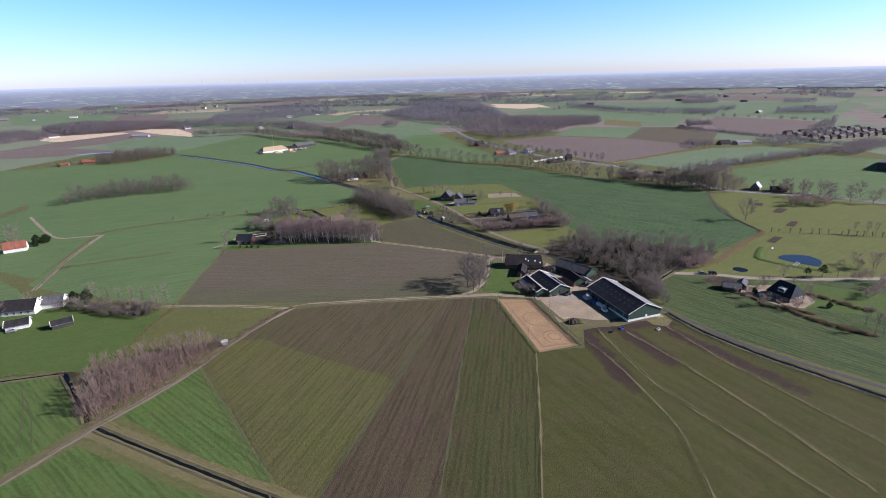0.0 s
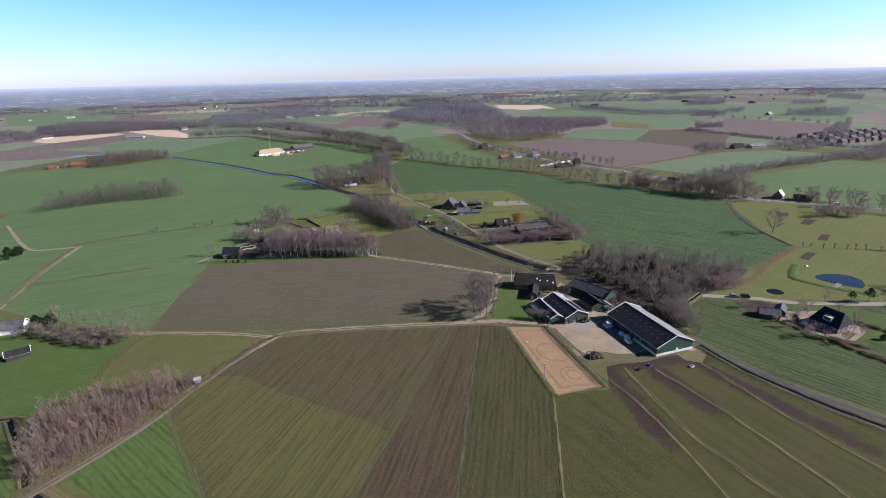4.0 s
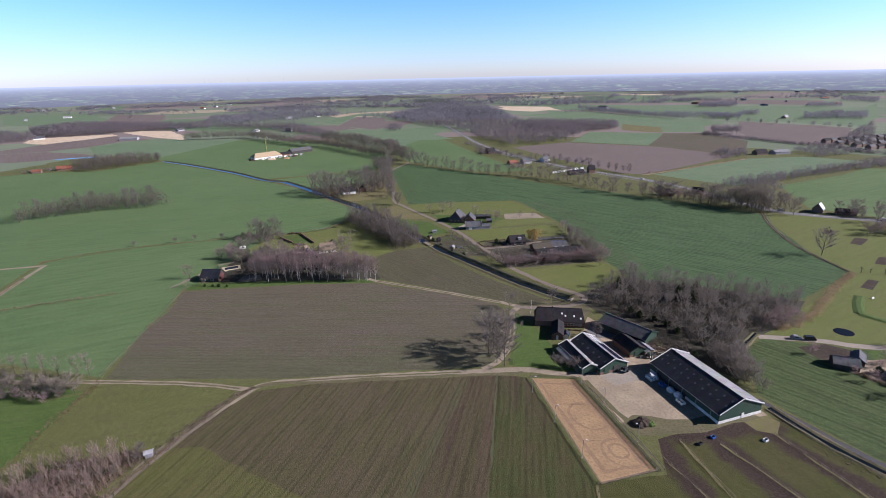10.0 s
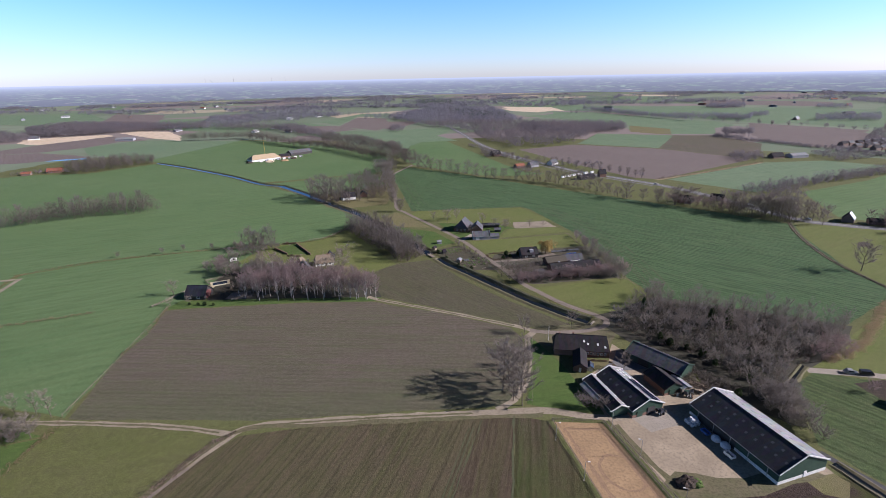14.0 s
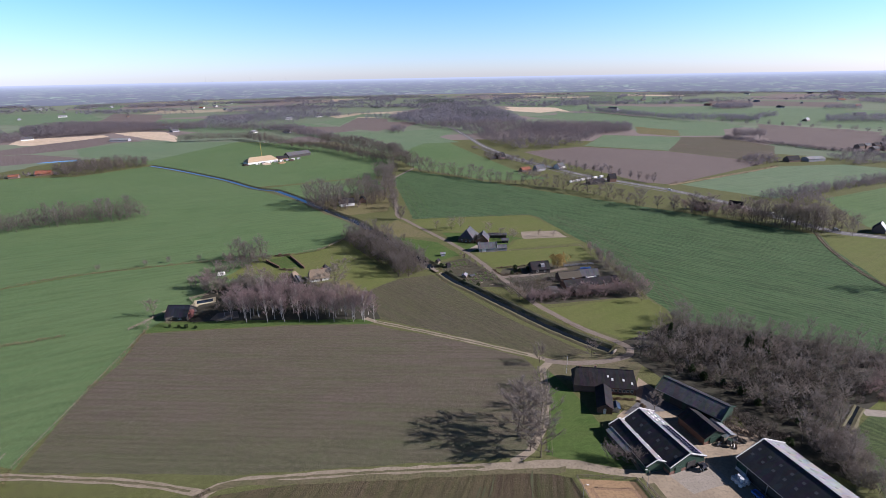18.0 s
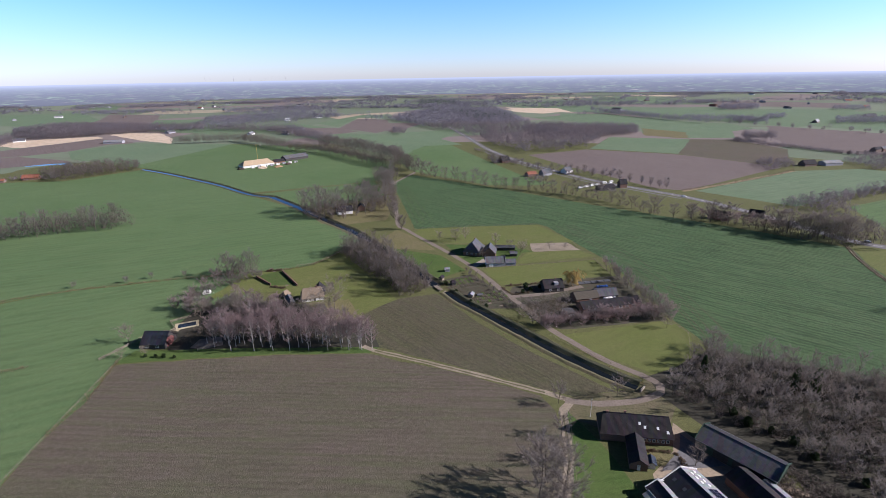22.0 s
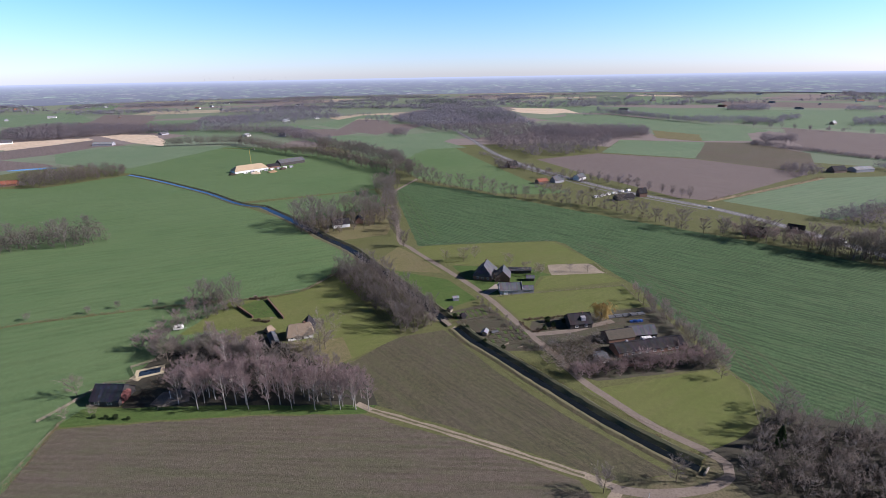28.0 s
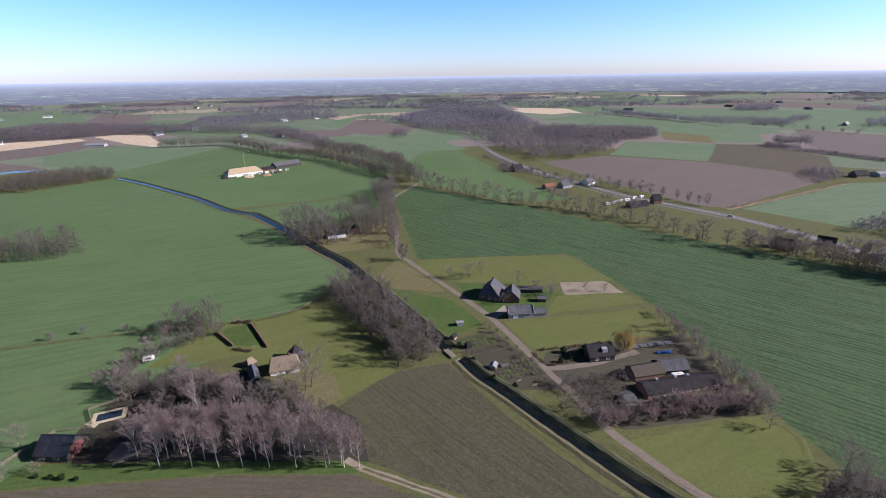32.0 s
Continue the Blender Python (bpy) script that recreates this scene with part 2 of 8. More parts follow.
trodden(PADDOCK, ((68, 216, 77, 160, 5.0), (104, 219, 142, 156, 4.5), (86, 216, 102, 176, 5), (60, 212, 118, 218, 6)), (0.07, 0.05, 0.04))
MUD = field("trodden_mud", (0.06, 0.045, 0.038), (0.075, 0.056, 0.046), (0.072, 0.072, 0.038), -62, 5, 0.25, 0.6, 10, 0.5, 1.0)
MEADOW = field("lime_meadow", (0.12, 0.148, 0.042), (0.138, 0.154, 0.052), (0.15, 0.146, 0.064), 30, 5, 0.12, 0.35, 25, 0.36, 0.5)
LAWN = field("lawn", (0.068, 0.12, 0.03), (0.084, 0.13, 0.036), (0.105, 0.122, 0.05), 10, 2, 0.2, 0.3, 14, 0.4, 0.5)
OLIVE_M = field("wet_meadow", (0.11, 0.125, 0.04), (0.125, 0.13, 0.05), (0.09, 0.08, 0.05), 10, 6, 0.1, 0.35, 18, 0.5, 0.6)
STRAW = field("dry_grass", (0.16, 0.15, 0.066), (0.175, 0.152, 0.08), (0.125, 0.135, 0.05), 40, 5, 0.1, 0.35, 14, 0.45, 0.6)
PINK = field("bare_loam", (0.165, 0.133, 0.122), (0.18, 0.146, 0.132), (0.15, 0.138, 0.108), -50, 6, 0.2, 0.4, 120, 0.3, 0.4)
SAND = plain("arena_sand", (0.37, 0.245, 0.13), (0.285, 0.188, 0.1), 0.12, 0.95, 0.9, 0.12, fine=9)
DARK_SAND = plain("trodden_sand", (0.235, 0.15, 0.088), (0.32, 0.208, 0.12), 0.7, 0.95, 0.7, 0.08, fine=5)
YARD = plain("yard_gravel", (0.37, 0.3, 0.21), (0.25, 0.2, 0.14), 0.11, 0.95, 0.5, 0.05, fine=9)
CONCRETE = plain("concrete", (0.33, 0.29, 0.24), (0.27, 0.24, 0.19), 0.3, 0.9, 0.2, 0.02)
TRACK = plain("sandy_track", (0.32, 0.265, 0.195), (0.22, 0.185, 0.125), 0.15, 0.95, 0.5, 0.06, fine=8)
LANE = plain("earth_lane", (0.225, 0.185, 0.148), (0.18, 0.148, 0.115), 0.2, 0.95, 0.4, 0.05)
ASPHALT = plain("asphalt", (0.17, 0.165, 0.165), (0.13, 0.128, 0.128), 0.2, 0.85, 0.2, 0.02)
PALE = plain("pale_sand", (0.62, 0.5, 0.36), (0.55, 0.43, 0.29), 0.02, 0.95, 0.3, 0.1)
REED = plain("dry_reed", (0.3, 0.23, 0.125), (0.22, 0.17, 0.09), 0.4, 0.95, 0.8, 0.2)
# bank grass with shade put into its colour
SHADED_BANK = plain("shaded_bank_grass", (0.062, 0.072, 0.032), (0.085, 0.082, 0.042), 0.3, 0.95, 0.8, 0.15)
VERGE = plain("rough_verge", (0.1, 0.1, 0.042), (0.14, 0.115, 0.065), 0.2, 0.95, 0.8, 0.15)
LITTER = plain("leaf_litter", (0.046, 0.04, 0.025), (0.034, 0.036, 0.019), 0.15, 0.95, 0.8, 0.15)
GARDEN = plain("garden_soil", (0.075, 0.06, 0.042), (0.06, 0.07, 0.032), 0.25, 0.95, 0.7, 0.1)
WATER = glossy("ditch_water", (0.012, 0.016, 0.016), 0.06)
POND = glossy("pond_water", (0.03, 0.05, 0.075), 0.07)
TWIG = bark("bare_twigs", (0.225, 0.195, 0.172), (0.285, 0.25, 0.222))
TWIG_RED = bark("birch_twigs", (0.29, 0.215, 0.205), (0.36, 0.275, 0.26), 0.3)
TWIG_GREY = bark("pale_twigs", (0.3, 0.26, 0.21), (0.36, 0.31, 0.25), 0.25)
TWIG_ALDER = bark("alder_twigs", (0.36, 0.27, 0.225), (0.42, 0.32, 0.27))
TWIG_WILLOW = bark("willow_twigs", (0.42, 0.31, 0.12), (0.48, 0.37, 0.16), 0.1)
WOOD_BARK = bark("grey_bark", (0.13, 0.105, 0.08), (0.17, 0.145, 0.115), spray=False)
BIRCH_BARK = bark("birch_bark", (0.48, 0.44, 0.4), (0.32, 0.28, 0.25), 0.15, spray=False)
LEAF = bark("evergreen_leaves", (0.035, 0.06, 0.022), (0.05, 0.075, 0.028), 0.3, 0.6)
# distance haze painted into the twig colour: paler and bluer than near woods
HAZED_TWIG = islands("hazed_wood_twigs", (0.212, 0.184, 0.19), (0.255, 0.22, 0.226), (0.2, 0.182, 0.193))
BRUSH = islands("brush_twigs", (0.16, 0.115, 0.08), (0.23, 0.17, 0.125), (0.14, 0.125, 0.085))
REED_T = islands("reed_stems", (0.33, 0.26, 0.165), (0.26, 0.205, 0.125), (0.21, 0.18, 0.1))
ROOF_DARK = roofing("dark_corrugated_sheet", (0.03, 0.032, 0.038), (0.045, 0.046, 0.052), 0.35, 0.65)
ROOF_GREY = roofing("light_corrugated_sheet", (0.27, 0.275, 0.28), (0.19, 0.195, 0.2), 0.35, 0.65)
ROOF_MID = roofing("weathered_grey_sheet", (0.12, 0.12, 0.125), (0.085, 0.085, 0.09), 0.35, 0.8)
TILE_DARK = roofing("dark_roof_tiles", (0.022, 0.02, 0.023), (0.036, 0.032, 0.034), 0.3, 0.9, moss=(0.042, 0.038, 0.034))
TILE_BLUE = roofing("glazed_black_tiles", (0.02, 0.022, 0.028), (0.03, 0.032, 0.04), 0.3, 0.35)
TILE_RED = roofing("orange_roof_tiles", (0.27, 0.105, 0.065), (0.21, 0.085, 0.055), 0.3, 0.7)
THATCH = plain("thatch", (0.24, 0.185, 0.13), (0.19, 0.15, 0.105), 0.5, 0.95, 0.8, 0.08, fine=12)
BRICK_W = plain("red_brick_wall", (0.21, 0.118, 0.085), (0.17, 0.098, 0.072), 0.6, 0.9, 0.3, 0.02)
WHITE = plain("white_paint", (0.78, 0.77, 0.74), (0.68, 0.67, 0.63), 0.5, 0.7, 0.1, 0.01)
GREEN_P = plain("dark_green_cladding", (0.022, 0.055, 0.038), (0.03, 0.068, 0.045), 0.4, 0.6, 0.15, 0.02)
GREY_B = plain("grey_boards", (0.33, 0.33, 0.35), (0.26, 0.26, 0.28), 0.5, 0.8, 0.3, 0.02)
DARK_B = plain("tarred_boards", (0.035, 0.032, 0.03), (0.055, 0.05, 0.045), 0.5, 0.8, 0.3, 0.02)
TIMBER = plain("weathered_timber", (0.3, 0.25, 0.19), (0.23, 0.19, 0.14), 1.0, 0.9, 0.3, 0.01)
NEWWOOD = plain("new_timber", (0.46, 0.35, 0.22), (0.38, 0.29, 0.18), 0.5, 0.85, 0.3, 0.02)
GLASS = glossy("window_glass", (0.05, 0.06, 0.08), 0.06)
SKYLIGHT = plain("frosted_skylight", (0.1, 0.105, 0.11), (0.075, 0.08, 0.088), 0.8, 0.5, 0.0)
SKY_WHITE = plain("clear_skylight", (0.85, 0.85, 0.83), (0.8, 0.8, 0.78), 0.8, 0.25, 0.0)
SOLAR = glossy("solar_cells", (0.015, 0.02, 0.045), 0.12)
METAL = plain("galvanised_steel", (0.45, 0.46, 0.47), (0.36, 0.37, 0.38), 1.5, 0.45, 0.1, 0.005, 0.7)
BLUE = plain("blue_plastic", (0.03, 0.12, 0.42), (0.03, 0.1, 0.34), 1.0, 0.5, 0.1, 0.01)
WRAP = plain("white_bale_wrap", (0.66, 0.68, 0.7), (0.58, 0.6, 0.62), 1.5, 0.4, 0.4, 0.03)
RUBBER = plain("black_rubber", (0.02, 0.02, 0.02), (0.03, 0.03, 0.03), 2.0, 0.8, 0.1, 0.01)
CREAM = plain("cream_stone_paving", (0.55, 0.47, 0.3), (0.46, 0.4, 0.26), 0.6, 0.8, 0.2, 0.02)
CREEPER = plain("red_creeper", (0.17, 0.05, 0.045), (0.12, 0.055, 0.045), 2.0, 0.9, 0.8, 0.1)
# evergreen colour lightened to imitate haze
HAZED_LEAF = islands("hazed_evergreen", (0.12, 0.135, 0.125), (0.14, 0.155, 0.14), (0.125, 0.14, 0.128))
LILAC = islands("mauve_brush", (0.3, 0.21, 0.185), (0.37, 0.27, 0.235), (0.27, 0.2, 0.165))
HOUSE_B = plain("brown_brick_wall", (0.2, 0.14, 0.115), (0.17, 0.125, 0.105), 0.6, 0.9, 0.3, 0.02, vary=0.2)
YELLOW = plain("yellow_crane_paint", (0.5, 0.38, 0.1), (0.42, 0.32, 0.09), 0.8, 0.5, 0.1, 0.01)
WHEEL = plain("pressed_wheel_soil", (0.07, 0.082, 0.034), (0.09, 0.09, 0.045), 0.4, 0.95, 0.6, 0.1)
# asphalt of the ditch track, darkened to hold the hedge's shadow
SHADED_ROAD = plain("shade_darkened_asphalt", (0.05, 0.05, 0.053), (0.07, 0.068, 0.068), 0.2, 0.9, 0.3, 0.03)
BROWN_PLOT = field("brown_stubble", (0.1, 0.09, 0.046), (0.11, 0.086, 0.054), (0.086, 0.096, 0.034), 71, 1.9, 0.48, 0.6, 24, 0.34, 1.0, 0.0, None, 0.05)
PALE_BARK = bark("pale_stem_bark", (0.3, 0.25, 0.21), (0.23, 0.19, 0.16), 0.3, spray=False)
# stronger painted haze for the farthest woods
HAZIEST_TWIG = islands("haziest_wood_twigs", (0.225, 0.215, 0.245), (0.262, 0.248, 0.28), (0.215, 0.208, 0.24))
MOSSY = plain("mossy_old_roof", (0.07, 0.062, 0.045), (0.09, 0.075, 0.055), 0.5, 0.95, 0.6, 0.06, fine=8)
WOOD_TWIG = islands("near_wood_twigs", (0.165, 0.137, 0.12), (0.215, 0.18, 0.158), (0.15, 0.13, 0.115))
REED_PALE = islands("pale_reed_stems", (0.4, 0.31, 0.2), (0.32, 0.25, 0.16), (0.28, 0.22, 0.145))
TILE_SLATE = roofing("grey_slate_tiles", (0.07, 0.07, 0.08), (0.095, 0.093, 0.1), 0.3, 0.8)


# ---- builders ----
class Geo:
    """Collects vertices and faces of one mesh."""

    def __init__(self):
        self.v, self.f = [], []

    def face(self, *pts):
        n = len(self.v)
        self.v += [tuple(p) for p in pts]
        self.f.append(tuple(range(n, n + len(pts))))
        return self

    def prism(self, low, high):
        """A closed solid between two loops of equal length (counter-clockwise from above)."""
        n, k = len(self.v), len(low)
        self.v += [tuple(p) for p in low] + [tuple(p) for p in high]
        self.f.append(tuple(range(n + k - 1, n - 1, -1)))
        self.f.append(tuple(range(n + k, n + 2 * k)))
        for i in range(k):
            j = (i + 1) % k
            self.f.append((n + i, n + j, n + k + j, n + k + i))
        return self

    def box(self, x, y, z, sx, sy, sz, turn=0.0, taper=1.0):
        """A box standing on z, centred on x, y."""
        c, s = math.cos(radians(turn)), math.sin(radians(turn))
        low, high = [], []
        for a, b in ((-1, -1), (1, -1), (1, 1), (-1, 1)):
            for loop, t, h in ((low, 1.0, z), (high, taper, z + sz)):
                u, v = a * sx / 2 * t, b * sy / 2 * t
                loop.append((x + u * c - v * s, y + u * s + v * c, h))
        return self.prism(low, high)

    def tube(self, p, q, r0, r1, n=6):
        p, q = Vector(p), Vector(q)
        w = (q - p).normalized()
        a = w.orthogonal().normalized()
        b = w.cross(a)
        rim = [(math.cos(6.2832 * i / n), math.sin(6.2832 * i / n)) for i in range(n)]
        return self.prism([p + (a * c + b * s) * r0 for c, s in rim], [q + (a * c + b * s) * r1 for c, s in rim])

    def stem(self, pts, radii, n=6):
        """One tapering tube through several points."""
        base = len(self.v)
        for i, p in enumerate(pts):
            w = (pts[min(i + 1, len(pts) - 1)] - pts[max(i - 1, 0)]).normalized()
            a = Vector((1, 0, 0)).cross(w).normalized()
            b = w.cross(a)
            for k in range(n):
                c = 6.2832 * k / n
                self.v.append(tuple(p + (a * math.cos(c) + b * math.sin(c)) * radii[i]))
        for i in range(len(pts) - 1):
            for k in range(n):
                j = (k + 1) % n
                self.f.append((base + i * n + k, base + i * n + j, base + (i + 1) * n + j, base + (i + 1) * n + k))
        return self

    def branch(self, p, q, r0, r1):
        """An open three-sided branch."""
        w = (q - p).normalized()
        a = w.orthogonal().normalized()
        b = w.cross(a)
        n = len(self.v)
        for o, r in ((p, r0), (q, r1)):
            for c, s in ((1.0, 0.0), (-0.5, 0.866), (-0.5, -0.866)):
                self.v.append(tuple(o + (a * c + b * s) * r))
        for i in range(3):
            j = (i + 1) % 3
            self.f.append((n + i, n + j, n + 3 + j, n + 3 + i))
        return self

    def slab(self, quad, thick):
        """A plate under the given upper face."""
        pts = [Vector(p) for p in quad]
        nrm = (pts[1] - pts[0]).cross(pts[2] - pts[0]).normalized()
        return self.prism([p - nrm * thick for p in pts], pts)

    def blob(self, x, y, z, rx, ry, rz, seed=0, rough=0.15, n=10, m=6):
        """An uneven rounded lump."""
        rnd = random.Random(seed)
        base = len(self.v)
        for i in range(m + 1):
            t = math.pi * i / m
            for j in range(n):
                a = 6.2832 * j / n
                k = 1 + rnd.uniform(-rough, rough)
                self.v.append((x + rx * k * math.sin(t) * math.cos(a), y + ry * k * math.sin(t) * math.sin(a), z + rz * k * math.cos(t)))
        for i in range(m):
            for j in range(n):
                k = (j + 1) % n
                self.f.append((base + i * n + j, base + (i + 1) * n + j, base + (i + 1) * n + k, base + i * n + k))
        return self

    def mesh(self, name, mat, smooth=False):
        me = bpy.data.meshes.new(name)
        me.from_pydata(self.v, [], self.f)
        me.materials.append(mat)
        if smooth:
            me.polygons.foreach_set("use_smooth", [True] * len(me.polygons))
        me.update()
        return me


def part(name, geo, mat, parent, label="", smooth=False):
    """One mesh object under a thing or under a part."""
    ob = new(name, geo.mesh(name, mat, smooth) if isinstance(geo, Geo) else geo)
    ob.parent = parent
    return tagged(ob, label)


def thing(name, x, y, z=0.0, turn=0.0, label="", category="", group="", size=1.0, kind=""):
    """An Empty at the base of a thing."""
    ob = new(name)
    ob.empty_display_size = 0.2
    ob.matrix_basis = Matrix.LocRotScale((x, y, z), Euler((0, 0, radians(turn))), (size, size, size))
    return tagged(ob, label, category, group, kind)


def wavy(pts, amount, step=6.0, closed=True, seed=1):
    """An outline with its edges broken up into small uneven steps."""
    rnd = random.Random(seed)
    out = []
    n = len(pts)
    for i in range(n if closed else n - 1):
        a, b = Vector(pts[i]), Vector(pts[(i + 1) % n])
        k = max(1, min(40, int((b - a).length / step)))
        side = Vector((-(b - a).y, (b - a).x)).normalized()
        for j in range(k):
            out.append(a + (b - a) * (j / k) + side * (rnd.uniform(-amount, amount) if j else 0.0))
    if not closed:
        out.append(Vector(pts[-1]))
    return out


LEVEL = [0.0]


def patch(name, pts, mat, label, category="field", amount=0.5, z=None):
    """A piece of land: a thin sheet that lies on the ground."""
    LEVEL[0] += 0.0004
    h = 0.02 + LEVEL[0] if z is None else z
    bm = bmesh.new()
    f = bm.faces.new([bm.verts.new((p.x, p.y, h)) for p in wavy(pts, amount, seed=len(pts) + int(abs(pts[0][0])))])
    f.normal_update()
    if f.normal.z < 0:
        f.normal_flip()
    bmesh.ops.triangulate(bm, faces=[f])
    me = bpy.data.meshes.new(name)
    bm.to_mesh(me)
    bm.free()
    me.materials.append(mat)
    return tagged(new(name, me), label, category, kind="structure")


def smooth_line(pts, step=5.0):
    """Points along a soft curve through the given ones."""
    p = [Vector(q) for q in pts]
    out = []
    for i in range(len(p) - 1):
        a, b, c, d = p[max(i - 1, 0)], p[i], p[i + 1], p[min(i + 2, len(p) - 1)]
        k = max(1, int((c - b).length / step))
        for j in range(k):
            t = j / k
            out.append(0.5 * (2 * b + (c - a) * t + (2 * a - 5 * b + 4 * c - d) * t * t + (3 * b - a - 3 * c + d) * t ** 3))
    out.append(p[-1])
    return out


def sides(line, off):
    res = []
    for i, p in enumerate(line):
        d = (line[min(i + 1, len(line) - 1)] - line[max(i - 1, 0)]).normalized()
        res.append(p + Vector((-d.y, d.x)) * off)
    return res


def ribbon(name, pts, profile, mat, label, category, wobble=0.15, seed=3, step=4.0, z=None):
    """A long strip with a cross-section: profile is a list of (offset to the left, height)."""
    LEVEL[0] += 0.0004
    base = 0.02 + LEVEL[0] if z is None else z
    line = smooth_line(pts, step)
    rnd = random.Random(seed)
    g = Geo()
    rails = [sides(line, o) for o, _ in profile]
    for i in range(len(line)):
        for r, (_, h) in zip(rails, profile):
            g.v.append((r[i].x + rnd.uniform(-wobble, wobble), r[i].y + rnd.uniform(-wobble, wobble), base + h))
    k = len(profile)
    for i in range(len(line) - 1):
        for j in range(k - 1):
            g.f.append((i * k + j, i * k + j + 1, (i + 1) * k + j + 1, (i + 1) * k + j))
    ob = new(name, g.mesh(name, mat))
    for pl in ob.data.polygons:
        if pl.normal.z < 0:
            pl.flip()
    return tagged(ob, label, category, kind="structure")


def flat(w):
    return [(w / 2, 0.0), (-w / 2, 0.0)]


def inside(x, y, poly):
    hit = False
    for i in range(len(poly)):
        (x1, y1), (x2, y2) = poly[i], poly[i - 1]
        if (y1 > y) != (y2 > y) and x < (x2 - x1) * (y - y1) / (y2 - y1) + x1:
            hit = not hit
    return hit


def spots(poly, count, gap, seed):
    """Random places in an outline, at least gap apart."""
    rnd = random.Random(seed)
    xs, ys = [p[0] for p in poly], [p[1] for p in poly]
    out, tries = [], 0
    while len(out) < count and tries < count * 60:
        tries += 1
        x, y = rnd.uniform(min(xs), max(xs)), rnd.uniform(min(ys), max(ys))
        if inside(x, y, poly) and all((x - a) ** 2 + (y - b) ** 2 > gap * gap for a, b in out):
            out.append((x, y))
    return out


def row(pts, gap, seed, jitter=0.8):
    """Places along a line, about gap apart."""
    rnd = random.Random(seed)
    line = smooth_line(pts, gap)
    return [(p.x + rnd.uniform(-jitter, jitter), p.y + rnd.uniform(-jitter, jitter)) for p in line]


# ---- trees ----
def grow(seed, height, radius, base=0.22, limbs=13, subs=5, twigs=9, rise=0.7, twig=1.5, width=0.06, stems=1, droop=0.0, stem_r=0.022, lift=0.0, slim=False):
    """Trunk with limbs, and the crown of branches and twigs, as two meshes' geometry."""
    rnd = random.Random(seed)
    trunk, crown = Geo(), Geo()
    for s in range(stems):
        lean = Vector((rnd.uniform(-0.05, 0.05), rnd.uniform(-0.05, 0.05), 1.0))
        foot = Vector((0, 0, -0.15))
        if stems > 1:
            a = 6.2832 * s / stems + rnd.uniform(-0.4, 0.4)
            out = rnd.uniform(0.15, 0.5) * radius / height * 1.3
            lean = Vector((math.cos(a) * out, math.sin(a) * out, 1.0))
            foot = Vector((math.cos(a) * 0.2, math.sin(a) * 0.2, -0.15))
        h = height * rnd.uniform(0.82, 0.95) / (1 if stems == 1 else rnd.uniform(1.0, 1.3))
        steps = 5
        pts = [foot + lean * (h * i / steps) + Vector((rnd.uniform(-1, 1), rnd.uniform(-1, 1), 0)) * (0.012 * height * (i > 0)) for i in range(steps + 1)]
        rad = [stem_r * height * (1 - 0.85 * i / steps) / (stems ** 0.5) for i in range(steps + 1)]
        trunk.stem(pts, rad, 6 if stems == 1 else 4)
        bough = crown if slim else trunk
        for k in range(limbs):
            u = base + (0.97 - base) * (k + rnd.random()) / limbs
            q = u * steps
            i = min(int(q), steps - 1)
            p = pts[i] + (pts[i + 1] - pts[i]) * (q - i)
            v = (u - base) / (1 - base)
            reach = radius * (0.55 + 0.75 * math.sin(math.pi * min(1.0, 0.18 + 0.75 * v))) * rnd.uniform(0.6, 1.05) / (1.25 if stems == 1 else 1.8)
            reach *= 1.0 - 0.55 * max(0.0, v - 0.55) / 0.45
            a = 2.4 * k + rnd.uniform(-0.5, 0.5) + s
            d = Vector((math.cos(a), math.sin(a), rise * rnd.uniform(0.6, 1.4) + 0.7 * v))
            e = p + d * reach
            m = p + d * reach * 0.5 + Vector((0, 0, -0.06 * reach))
            r = rad[i] * 0.45
            bough.branch(p, m, r, r * 0.6)
            bough.branch(m, e, r * 0.6, r * 0.15)
            for j in range(subs):
                t = 0.35 + 0.65 * (j + rnd.random()) / subs
                o = p + (e - p) * t
                b = a + rnd.uniform(-1.4, 1.4)
                dd = Vector((math.cos(b), math.sin(b), rnd.uniform(-0.1, 1.1) - droop + lift)).normalized()
                ln = reach * rnd.uniform(0.3, 0.6)
                oe = o + dd * ln
                for axis in (dd.orthogonal().normalized() * width * 0.8, dd.cross(dd.orthogonal()).normalized() * width * 0.8):
                    crown.face(o - axis, o + axis, oe)
                for w in range(twigs):
                    c = o + (oe - o) * rnd.uniform(0.15, 1.0)
                    g = b + rnd.uniform(-1.8, 1.8)
                    td = Vector((math.cos(g), math.sin(g), rnd.uniform(-0.3, 1.3) - 2.2 * droop + lift)).normalized()
                    tl = twig * rnd.uniform(0.5, 1.2)
                    n = td.cross(Vector((rnd.uniform(-1, 1), rnd.uniform(-1, 1), rnd.uniform(-1, 1)))).normalized() * width * 0.55
                    tip = c + td * tl
                    tip.z = max(tip.z, 0.1)
                    crown.face(c - n, c + n, tip)
    return trunk, crown


